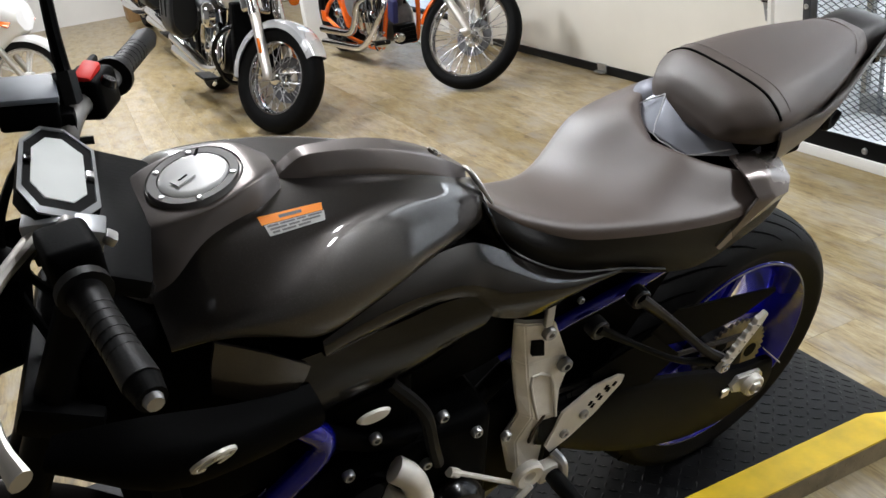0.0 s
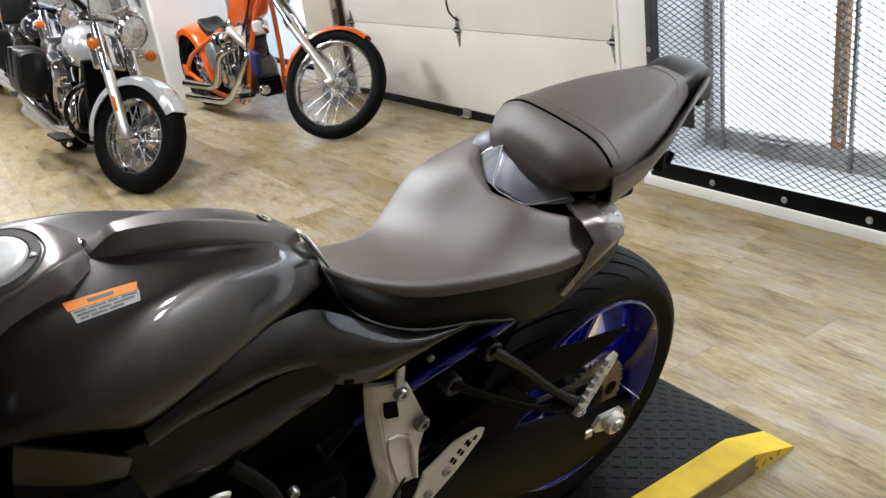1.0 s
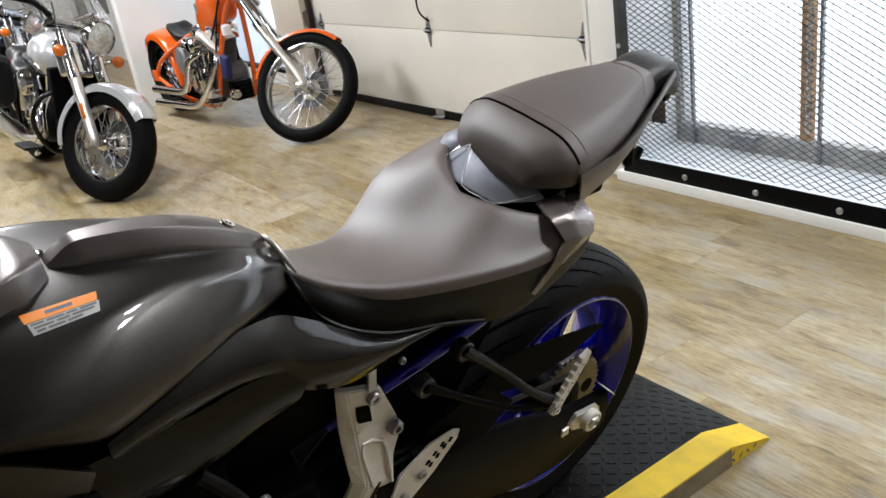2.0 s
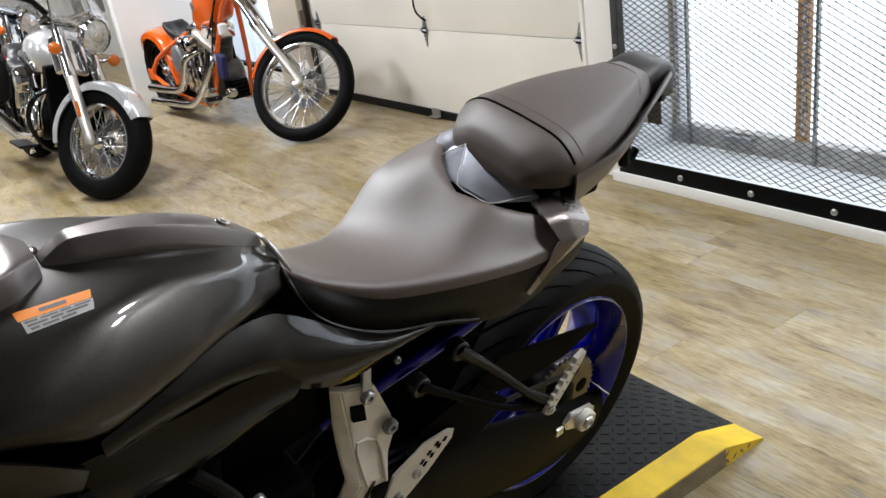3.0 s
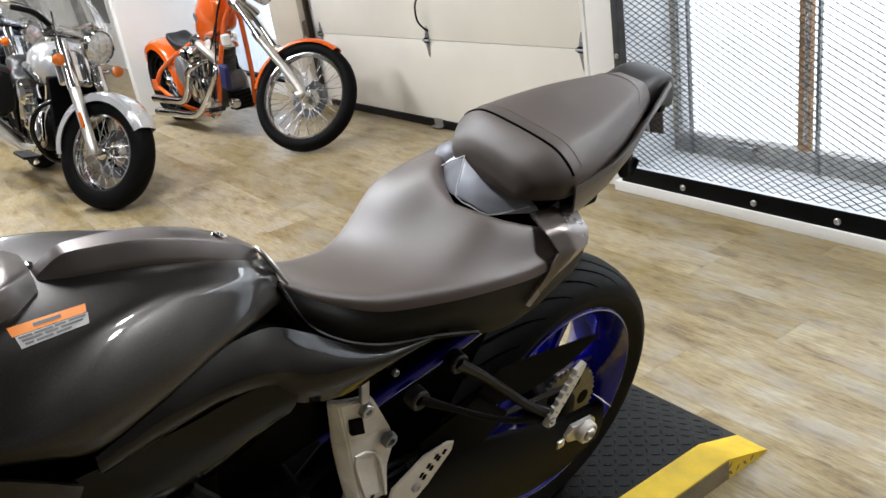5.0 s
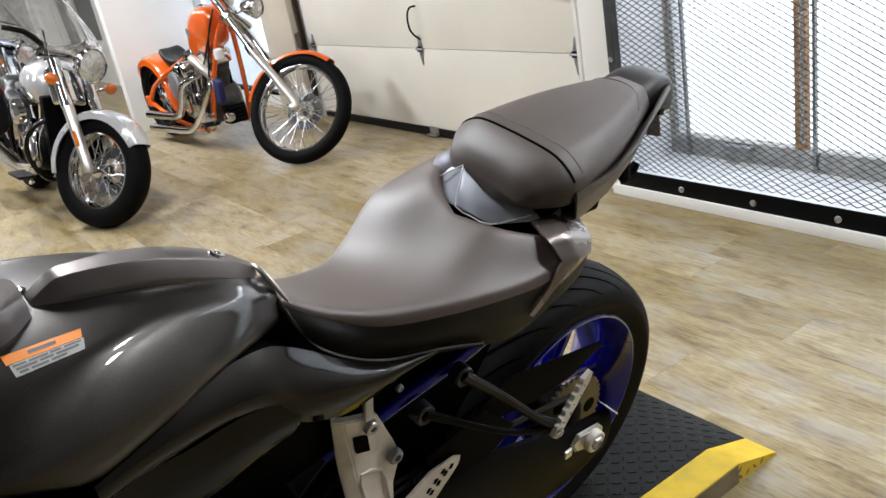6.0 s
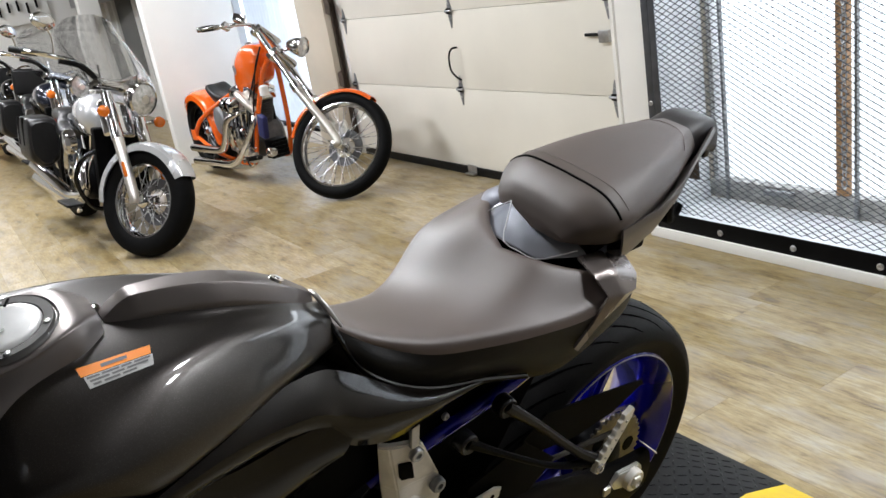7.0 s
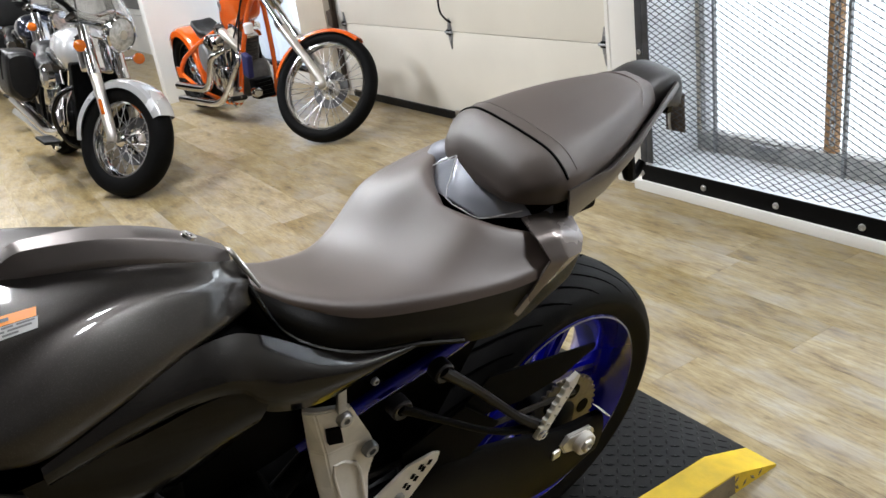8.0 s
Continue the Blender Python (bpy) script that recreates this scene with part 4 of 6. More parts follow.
                         [(-0.376, .116, .767), (-0.378, .118, .766), (-0.380, .118, .765), (-0.382, .115, .763)]], PANEL_BLACK, "gloss black-brown side panel below the seat")
side_skin("airbox_cover", [[(-0.622, .118, .826), (-0.632, .128, .800), (-0.645, .128, .778), (-0.652, .118, .764)],
                           [(-0.712, .126, .842), (-0.704, .134, .810), (-0.698, .132, .776), (-0.696, .118, .744)],
                           [(-0.785, .136, .846), (-0.780, .142, .805), (-0.774, .138, .762), (-0.770, .120, .724)],
                           [(-0.925, .158, .870), (-0.915, .160, .815), (-0.900, .146, .760), (-0.890, .122, .715)]], BLACK_GLOSS, "gloss black panel below the tank")
side_skin("intake_scoop", [[(-1.00, .166, .945), (-0.950, .171, .910), (-0.902, .163, .860)],
                           [(-1.01, .171, .912), (-0.960, .174, .875), (-0.915, .167, .842)],
                           [(-1.014, .168, .878), (-0.972, .170, .845), (-0.935, .163, .826)]], GLOSS_GREY, "dark metallic grey intake scoop")
# added block: fills the dark space of fork, cables and radiator
part("front_gap_filler", box((-1.13, -0.93, -0.125, 0.125, 0.62, 0.945), bevel=0.02, seg=3), BLACK_PLASTIC, bike, "black block added in place of dark fork parts, cables and radiator")
side_skin("radiator_wing", [[(-0.905, .160, .830), (-0.900, .185, .81), (-0.90, .18, .775), (-0.91, .16, .75)],
                            [(-0.990, .175, .858), (-0.99, .212, .842), (-1.00, .21, .80), (-1.01, .18, .77)],
                            [(-1.085, .190, .906), (-1.09, .230, .880), (-1.09, .225, .83), (-1.09, .19, .80)],
                            [(-1.165, .185, .920), (-1.18, .205, .905), (-1.175, .20, .885), (-1.16, .18, .87)]], BLACK_PLASTIC, "black plastic radiator side wing")
BADGE = pose(-1.035, -0.232, 0.856, 28, 0, 8)
bdg = part("badge", lathe([(0.019, 0), (0.019, -0.002), (0.0225, -0.003), (0.025, -0.0015), (0.025, 0.002)], 32, "Y", m=BADGE), CAST_SILVER, bike, "round silver tank badge ring")
for a in (90, 210, 330):
    part("spoke", box((-0.0022, 0.0022, -0.0025, 0, 0.0, 0.021), bevel=0.0008), CAST_SILVER, bdg, m=BADGE @ pose(0, 0, 0, 0, a - 90, 0))

# frame
fr = part("frame_tube", tube([(-1.0, -0.09, 0.88), (-0.93, -0.135, 0.76), (-0.89, -0.135, 0.68), (-0.97, -0.13, 0.60)], 0.018, 12), BLUE_PAINT, bike, "deep blue painted frame tube")
part("frame_tube", tube([(-0.89, -0.125, 0.69), (-0.80, -0.12, 0.62), (-0.66, -0.09, 0.56), (-0.55, -0.06, 0.58)], 0.016, 12), BLACK_PLASTIC, bike)
part("subframe_tube", tube([(-0.16, -0.085, 0.78), (-0.28, -0.085, 0.705), (-0.455, -0.074, 0.655), (-0.56, -0.048, 0.60)], 0.0125, 12), BLUE_PAINT, bike, "deep blue painted subframe tube")
part("subframe_tube", tube([(-0.16, 0.085, 0.78), (-0.28, 0.085, 0.705), (-0.455, 0.085, 0.655), (-0.56, 0.085, 0.60)], 0.016, 12), BLUE_PAINT, bike)
part("inner_body", loft([
    sec(-0.98, (0, .93), (.05, .93), (.10, .90), (.12, .80), (.10, .70)),
    sec(-0.80, (0, .93), (.05, .93), (.10, .88), (.115, .78), (.10, .66)),
    sec(-0.60, (0, .85), (.04, .85), (.075, .82), (.09, .75), (.08, .64)),
    sec(-0.40, (0, .80), (.06, .80), (.085, .77), (.09, .74), (.07, .70)),
    sec(-0.16, (0, .86), (.06, .86), (.09, .83), (.09, .80), (.07, .78)),
], under=0.06, mid=MID), BLACK_PLASTIC, bike, "black airbox and battery tray")
eng = part("engine_block", box((-1.0, -0.62, -0.135, 0.135, 0.24, 0.60), bevel=0.025, seg=3), BLACK_PLASTIC, bike, "black parallel twin engine")
part("cylinder_head", box((-0.98, -0.74, -0.11, 0.11, 0.60, 0.76), bevel=0.025, seg=3), BLACK_PLASTIC, eng)
# added black sheet that keeps the gap behind the foot rests dark
part("inner_gap_filler", plate([(-.53, .80), (-.36, .775), (-.16, .845), (-.22, .70), (-.30, .56), (-.36, .46), (-.53, .44)], 0.006, pose(0, -0.062, 0) @ XZ), BLACK_PLASTIC, bike, "black plate added to fill the gap behind the foot rests")
part("gearbox", box((-0.63, -0.46, -0.09, 0.09, 0.30, 0.54), bevel=0.025, seg=3), BLACK_PLASTIC, eng)
for x, z, r in ((-0.83, 0.50, 0.075), (-0.70, 0.42, 0.06)):
    part("engine_cover", lathe([(r, -0.13), (r, -0.155), (r * 0.85, -0.168), (r * 0.5, -0.170), (0, -0.170)], 28, "Y", m=pose(x, 0, z)), BLACK_GLOSS, eng)
for x, z in ((-0.818, .655), (-0.714, .641), (-0.655, .572), (-0.74, .55), (-0.60, .53), (-0.86, .60)):
    bolt("engine_bolt", (x, -0.137, z), 0.009, GALV, eng, depth=0.010)
part("clutch_arm", tube([(-0.80, -0.16, 0.60), (-0.78, -0.172, 0.58), (-0.765, -0.172, 0.52)], 0.020, 10), CAST_SILVER, eng, "cast silver clutch arm")
part("starter", tube([(-0.90, -0.14, 0.49), (-0.86, -0.165, 0.50), (-0.80, -0.17, 0.56)], 0.018, 10), CAST_SILVER, eng)
part("small_cover", lathe([(0.0, -0.004), (0.02, -0.004), (0.024, 0)], 20, "Y", m=pose(-0.827, -0.160, 0.728) @ Matrix.Diagonal((1, 1, 0.45, 1))), CAST_SILVER, bike, "small pale oval plate")
part("shift_rod", tube([(-0.688, -0.14, 0.494), (-0.57, -0.14, 0.386)], 0.0045, 8), CAST_SILVER, bike, "thin silver shift rod")
part("shift_rod_end", tube([(-0.70, -0.14, 0.503), (-0.684, -0.14, 0.489)], 0.008, 8), CAST_SILVER, bike)
part("hose", tube([(-0.79, -0.13, 0.74), (-0.75, -0.15, 0.68), (-0.735, -0.15, 0.60), (-0.72, -0.14, 0.54)], 0.010, 8), BLACK_RUBBER, bike)
part("exhaust_pipe", tube([(-0.98, -0.06, 0.50), (-1.06, -0.06, 0.40), (-1.02, -0.05, 0.22), (-0.70, -0.03, 0.17), (-0.40, 0.04, 0.18)], 0.022, 10), GREY_STEEL, bike)
part("silencer", tube([(-0.42, 0.02, 0.19), (-0.30, 0.08, 0.20), (-0.12, 0.15, 0.24)], [0.05, 0.06, 0.045], 14), BLACK_STEEL, bike)

# rider foot rest hanger, left side
bm = bmesh.new()
hrows = [[(-.575, -.098, .720), (-.560, -.105, .716), (-.501, -.104, .693)], [(-.562, -.084, .626), (-.540, -.096, .613), (-.462, -.094, .602)],
         [(-.561, -.090, .598), (-.539, -.101, .586), (-.455, -.098, .572)], [(-.559, -.098, .560), (-.537, -.109, .550), (-.476, -.108, .536)],
         [(-.557, -.108, .523), (-.537, -.121, .514), (-.484, -.120, .495)], [(-.577, -.098, .457), (-.556, -.110, .452), (-.495, -.110, .433)],
         [(-.566, -.110, .378), (-.552, -.122, .374), (-.513, -.121, .346)]]
hv = [[bm.verts.new(p) for p in r] for r in hrows]
for r0, r1 in zip(hv, hv[1:]):
    for j in range(2):
        bm.faces.new((r0[j], r0[j + 1], r1[j + 1], r1[j]))
bmesh.ops.recalc_face_normals(bm, faces=bm.faces)
if sum(f.normal.y for f in bm.faces) > 0:
    bmesh.ops.reverse_faces(bm, faces=bm.faces)
bmesh.ops.solidify(bm, geom=bm.faces, thickness=0.012)
bmesh.ops.bevel(bm, geom=[e for e in bm.edges if e.calc_face_angle(0) > 0.25], offset=0.0025, segments=2, affect="EDGES")
hang = part("footrest_hanger", bm, CAST_SILVER, bike, "cast silver foot rest hanger", smooth=False)
part("hanger_window", plate([(-.543, .674), (-.520, .664), (-.516, .632), (-.539, .641)], 0.008, pose(0, -0.0975, 0) @ XZ, bevel=0.0006), BLACK_PLASTIC, hang, "black square opening")
rib = lambda x, z, lift: (x, -0.1000 - (0.586 - z) * 0.272 - lift, z)
part("hanger_rib", tube([rib(-.526, .506, 0), rib(-.532, .550, 0), rib(-.530, .586, 0), rib(-.496, .574, 0), rib(-.491, .540, 0), rib(-.492, .497, 0)], 0.0030, 8, 2), CAST_SILVER, hang)
# brown bar: the shade of the hollow between the legs, as colour
part("hanger_channel_shade", tube([(-.512, -.119, .505), (-.522, -.112, .470), (-.528, -.111, .440)], [0.006, 0.009, 0.007], 10, flat=0.5), RUST_AND_SHADE, hang, "dull brown bar painted as the shaded hollow between the legs")
bolt("hanger_bolt", (-0.516, -0.105, 0.683), 0.012, GALV, hang, depth=0.010)
bolt("hanger_bolt", (-0.471, -0.099, 0.588), 0.013, GREY_STEEL, hang, depth=0.012)
part("pivot_ring", lathe([(0.012, 0.004), (0.012, -0.008), (0.024, -0.010), (0.028, -0.006), (0.028, 0.006)], 24, "Y", m=pose(-0.548, -0.142, 0.400)), CAST_SILVER, hang)
heel = part("heel_guard", plate([(-.366, .530), (-.353, .522), (-.357, .505), (-.405, .455), (-.455, .418), (-.492, .402), (-.504, .425), (-.478, .495), (-.415, .530)], 0.005, pose(0, -0.120, 0) @ XZ, bevel=0.0015), CAST_SILVER, bike, "cast silver heel guard with drilled slots")
for i, (x, z) in enumerate(((-0.374, .513), (-0.386, .505), (-0.391, .513), (-0.400, .492), (-0.406, .501), (-0.414, .480), (-0.420, .489))):
    part("slot", box((-0.0035, 0.0035, -0.0006, 0.0006, -0.005, 0.005)), BLACK_PLASTIC, heel, m=pose(x, -0.1252, z, 0, 35, 0))
for x, z in ((-0.432, .470), (-0.468, .440)):
    bolt("guard_bolt", (x, -0.125, z), 0.009, GALV, heel, depth=0.006)
part("hanger_tab", box((-0.527, -0.513, -0.112, -0.104, 0.700, 0.752), bevel=0.002), GALV, bike, "small bare metal tab", m=pose(0, 0, 0))
for x_, z_ in ((-0.470, 0.734),):
    bolt("panel_bolt", (x_, -0.112, z_), 0.006, GREY_STEEL, bike, depth=0.006)
part("rider_peg", tube([(-0.50, -0.125, 0.375), (-0.50, -0.17, 0.378), (-0.50, -0.235, 0.384)], [0.014, 0.016, 0.015], 12), BLACK_RUBBER, bike, "black rubber rider foot peg")
part("peg_spring", tube([(-0.487, -0.128, 0.405), (-0.482, -0.15, 0.395), (-0.485, -0.16, 0.36)], 0.009, 8), GALV, bike)
part("peg_clevis", box((-0.525, -0.475, -0.150, -0.128, 0.36, 0.40), bevel=0.006), CAST_SILVER, bike)
part("gear_lever", tube([(-0.545, -0.15, 0.38), (-0.60, -0.155, 0.345), (-0.68, -0.165, 0.33)], 0.008, 8), CAST_SILVER, bike)
part("side_stand", tube([(-0.56, -0.14, 0.28), (-0.53, -0.21, 0.17), (-0.50, -0.262, 0.085)], 0.012, 10), BLACK_STEEL, bike)

# pillion foot rest, left
pf = part("pillion_hanger", tube([(-0.356, -0.118, 0.694), (-0.300, -0.140, 0.640), (-0.245, -0.170, 0.580), (-0.205, -0.186, 0.545)], [0.010, 0.0070, 0.0070, 0.011], 10, flat=1.5), ARM_BLACK, bike, "black cast pillion foot rest arm")
part("lower_arm", tube([(-0.430, -0.118, 0.662), (-0.36, -0.138, 0.610), (-0.28, -0.165, 0.560), (-0.205, -0.186, 0.540)], [0.009, 0.0055, 0.0055, 0.009], 10, flat=1.3), BLACK_STEEL, pf)
for p in ((-0.356, -0.118, 0.694), (-0.430, -0.118, 0.662)):
    part("boss", lathe([(0.009, 0.012), (0.009, -0.008), (0.015, -0.010), (0.0175, -0.007), (0.0175, 0.012)], 20, "Y", m=Matrix.Translation(p)), ARM_BLACK, pf)
bolt("pivot_bolt", (-0.208, -0.199, 0.540), 0.010, CHROME, pf, depth=0.006)
pegm = pose(-0.202, -0.197, 0.550, 0, 34, 0) @ Matrix.Diagonal((1.1, 1.0, 1.1, 1))
teeth = [(-0.009, -0.020)]
for i in range(7):
    teeth += [(-0.0095, -0.006 + i * 0.0135), (-0.0135, -0.001 + i * 0.0135), (-0.0095, 0.004 + i * 0.0135)]
teeth += [(-0.004, 0.096), (0.003, 0.094), (0.007, 0.080), (0.0085, 0.0), (0.005, -0.022)]
peg = part("pillion_peg", plate(teeth, 0.009, pegm @ pose(0, 0.004, 0) @ XZ, bevel=0.001), CAST_SILVER, bike, "folded silver pillion peg with toothed edge")
for i in range(5):
    bolt("peg_stud", tuple(pegm @ Vector((-0.002 + 0.004 * (i % 2), -0.0052, 0.008 + i * 0.016))), 0.0024, POLISHED, peg, depth=0.002)

# swinging arm, chain, guard
swing = part("swing_arm", loft([[(x, y, z) for y, z in s] for x, s in (
    (-0.52, [(-.10, .50), (-.115, .50), (-.122, .47), (-.115, .43), (-.10, .43)]),
    (-0.36, [(-.10, .475), (-.118, .475), (-.126, .420), (-.118, .318), (-.10, .318)]),
    (-0.20, [(-.10, .425), (-.118, .425), (-.127, .350), (-.118, .240), (-.10, .240)]),
    (-0.05, [(-.10, .365), (-.118, .365), (-.127, .305), (-.118, .212), (-.10, .212)]),
    (0.065, [(-.10, .345), (-.118, .345), (-.126, .308), (-.118, .245), (-.10, .245)]))], mirror=False), BLACK_STEEL, bike, "black steel swinging arm")
bm = bmesh.new()
tube([(-0.52, 0.115, 0.46), (-0.2, 0.12, 0.39), (0.06, 0.12, 0.318)], 0.03, 12, bm=bm)
part("swing_arm", bm, BLACK_STEEL, bike)
part("chain_guard", plate([(-0.300, .565), (-0.240, .604), (0.016, .548), (0.020, .536), (-0.06, .505), (-0.16, .500), (-0.28, .525)], 0.004, pose(0, -0.098, 0) @ XZ), BLACK_PLASTIC, bike, "black plastic chain guard")
part("lower_guard", plate([(-0.42, .555), (-0.30, .585), (-0.22, .50), (-0.30, .44), (-0.42, .47)], 0.004, pose(0, -0.112, 0) @ XZ), BLACK_PLASTIC, bike)
part("chain_upper", tube([(-0.52, -0.088, 0.515), (-0.26, -0.088, 0.47), (0.0, -0.088, 0.421)], 0.0055, 6), DARK_CHAIN, bike, "oiled dark drive chain run")
part("chain_lower", tube([(-0.52, -0.088, 0.42), (-0.26, -0.088, 0.32), (0.0, -0.088, 0.222)], 0.0055, 6), DARK_CHAIN, bike)
adj = part("chain_adjuster", plate([(-0.060, .342), (-0.040, .356), (0.022, .346), (0.034, .332), (0.030, .306), (0.006, .294), (-0.045, .314)], 0.012, pose(0, -0.118, 0) @ XZ, bevel=0.003), POLISHED, bike, "polished chain adjuster block")
part("axle_nut", lathe([(0.0, -0.012), (0.007, -0.012), (0.009, -0.020), (0.013, -0.018), (0.0155, -0.015), (0.0155, 0.0)], 6, "Y", m=pose(0.000, -0.130, 0.322)), POLISHED, adj)
part("axle_washer", lathe([(0.019, -0.012), (0.021, -0.014), (0.024, -0.012), (0.025, 0.0), (0.025, 0.006)], 28, "Y", m=pose(0.000, -0.130, 0.322)), CAST_SILVER, adj)
part("end_plate", plate([(0.045, .375), (0.075, .345), (0.078, .338), (0.050, .368)], 0.03, pose(0, -0.10, 0) @ XZ, bevel=0.001), CAST_SILVER, adj)
part("adjuster_tail", box((-0.078, -0.058, -0.131, -0.118, 0.316, 0.336), bevel=0.003), POLISHED, adj)


GROOVE = material("tread_groove", (0.002, 0.002, 0.002), 0.9, spec=0.0)


# wheels: a wheel lies in the xz plane round the origin
def sport_wheel(name, parent, m, r, half_w, rim_r, back):
    w = new(name)
    w.parent = parent
    w.matrix_basis = m
    R, h = r, half_w
    prof = [(rim_r - 0.004, -h * 0.78), (rim_r + 0.014, -h * 0.86), (rim_r + 0.040, -h * 0.99), (R - 0.040, -h * 0.985), (R - 0.022, -h * 0.86), (R - 0.008, -h * 0.55), (R, 0),
            (R - 0.008, h * 0.55), (R - 0.022, h * 0.86), (R - 0.040, h * 0.985), (rim_r + 0.040, h * .99), (rim_r + 0.014, h * 0.86), (rim_r - 0.004, h * 0.78)]
    pp = [tuple(q)[:2] for q in smooth_path([(a, b, 0) for a, b in prof], 4)]
    tyre = part("tyre", lathe([(float(a), float(b)) for a, b in pp], 96, "Y", cap=False), TYRE, w, "black sport tyre")
    # tread grooves as thin dark inlays following the crown
    gv, gf = [], []
    ys, rs = zip(*sorted((abs(float(b_)), float(a_)) for a_, b_ in pp if a_ > R - 0.045 and b_ >= -1e-6))

    def crown(y):
        return float(np.interp(abs(y), ys, rs)) + 0.0004
    for k in range(24):
        a0 = 2 * math.pi * k / 24
        for sgn in (-1, 1):
            base = len(gv)
            steps = 9
            for i in range(steps):
                u = i / (steps - 1)
                y = sgn * h * (0.10 + 0.82 * u)
                a = a0 + (0.13 if sgn > 0 else 0.0) - 0.52 * u ** 1.2
                wid = 0.0042 * (0.5 + math.sin(math.pi * u))
                for d in (-1, 1):
                    rr = crown(y) + 0.0006
                    aa = a + d * wid / rr
                    gv.append((rr * math.cos(aa), y, rr * math.sin(aa)))
            for i in range(steps - 1):
                q = base + 2 * i
                gf.append((q, q + 1, q + 3, q + 2))
    me_ = bpy.data.meshes.new("tread")
    me_.from_pydata(gv, [], gf)
    me_.materials.append(GROOVE)
    tagged(part("tread", me_, None, tyre), kind="stuff")
    rimp = [(rim_r + 0.006, -h * 0.90), (rim_r + 0.012, -h * 0.86), (rim_r - 0.004, -h * 0.74), (rim_r - 0.020, -h * 0.55), (rim_r - 0.026, 0), (rim_r - 0.020, h * 0.55), (rim_r - 0.004, h * 0.74), (rim_r + 0.012, h * 0.86), (rim_r + 0.006, h * 0.90), (rim_r - 0.014, h * 0.7), (rim_r - 0.034, 0), (rim_r - 0.014, -h * 0.7)]
    rim = part("rim", lathe(rimp, 72, "Y", True), BLUE_PAINT, w, "deep blue alloy rim")
    part("rim_stripe", lathe([(rim_r + 0.0065, -h * 0.908), (rim_r + 0.0095, -h * 0.896), (rim_r + 0.0065, -h * 0.896)], 72, "Y", True), GREY_STEEL, rim, "thin pale rim stripe")
    for k in range(5):
        for d in (-7, 7):
            a = 72 * k + 10 + d
            q0 = Vector((0.05, 0, 0))
            bm = tube([(0.045, 0, -0.012 * d / 7), (0.12, 0, -0.004 * d / 7), (rim_r - 0.024, 0, 0.012 * d / 7)], [0.016, 0.011, 0.014], 8, flat=1.5)
            part("spoke", bm, BLUE_PAINT, rim, m=pose(0, 0, 0, 0, a, 0))
    part("hub", lathe([(0.03, -0.10), (0.045, -0.09), (0.055, -0.04), (0.045, 0), (0.055, 0.04), (0.045, 0.09), (0.03, 0.10)], 32, "Y"), BLACK_STEEL, w)
    if back:
        sp = bmesh.new()
        N = 43
        ring = []
        for i in range(N * 4):
            a = 2 * math.pi * i / (N * 4)
            rr = 0.106 if i % 4 in (1, 2) else 0.099
            ring.append((rr * math.cos(a), rr * math.sin(a)))
        plate(ring, 0.006, pose(0, -0.084, 0) @ XZ, bevel=0, bm=sp)
        spk = part("sprocket", sp, BRASS, w, "dull steel rear sprocket")
        for k in range(6):
            a = radians(60 * k)
            part("sprocket_hole", lathe([(0.0, -0.0006), (0.017, -0.0006), (0.017, 0.001)], 20, "Y", m=pose(0.068 * math.cos(a), -0.0905, 0.068 * math.sin(a))), BLACK_PLASTIC, spk)
    disc = part("brake_disc", lathe([(0.07, 0.083), (0.122, 0.083), (0.122, 0.088), (0.07, 0.088)] if back else [(0.10, 0.07), (0.14, 0.07), (0.14, 0.075), (0.10, 0.075)], 48, "Y", True), GREY_STEEL, w)
    return w


sport_wheel("rear_wheel", bike, WHEEL, 0.313, 0.090, 0.222, True)
FORK = pose(-1.40, 0.0, 0.30)
STEER = pose(-1.40, 0, 0.30) @ pose(0, 0, 0, 0, 24.5, 0) @ pose(0, 0, 0, 0, 0, -13) @ pose(0, 0, 0, 0, -24.5, 0) @ pose(1.40, 0, -0.30)
sport_wheel("front_wheel", bike, STEER @ FORK, 0.300, 0.060, 0.222, False)
for s in (-1, 1):
    part("fork_leg", tube([tuple(STEER @ Vector((-1.40, s * 0.105, 0.30))), tuple(STEER @ Vector((-1.25, s * 0.105, 0.63)))], 0.026, 14), BLACK_STEEL, bike)
    part("fork_tube", tube([tuple(STEER @ Vector((-1.25, s * 0.105, 0.63))), tuple(STEER @ Vector((-1.065, s * 0.105, 1.03)))], 0.0205, 14), BLACK_STEEL, bike, "dark fork tube")
part("front_mudguard", tube([tuple(STEER @ Vector((-1.40 + 0.325 * math.cos(radians(a)), 0, 0.30 + 0.325 * math.sin(radians(a))))) for a in range(20, 151, 13)], 0.055, 12, flat=0.18), GLOSS_GREY, bike)
part("lower_yoke", box((-0.04, 0.045, -0.135, 0.135, -0.02, 0.02), bevel=0.012), BLACK_STEEL, bike, m=STEER @ pose(-1.135, 0, 0.86, 0, 24.5, 0))
part("upper_yoke", box((-0.04, 0.05, -0.13, 0.13, -0.012, 0.012), bevel=0.008), BLACK_STEEL, bike, m=STEER @ pose(-1.06, 0, 1.02, 0, 24.5, 0))
part("headlamp_shell", tube([tuple(STEER @ Vector(q)) for q in ((-1.16, 0, 0.92), (-1.22, 0, 0.93), (-1.29, 0, 0.93))], [0.06, 0.085, 0.06], 20), BLACK_PLASTIC, bike)
part("radiator", box((-1.10, -1.07, -0.16, 0.16, 0.50, 0.80), bevel=0.006), BLACK_STEEL, bike)
# handlebar, controls, instrument
def st(*pts):
    return [tuple(STEER @ Vector(p)) for p in pts]


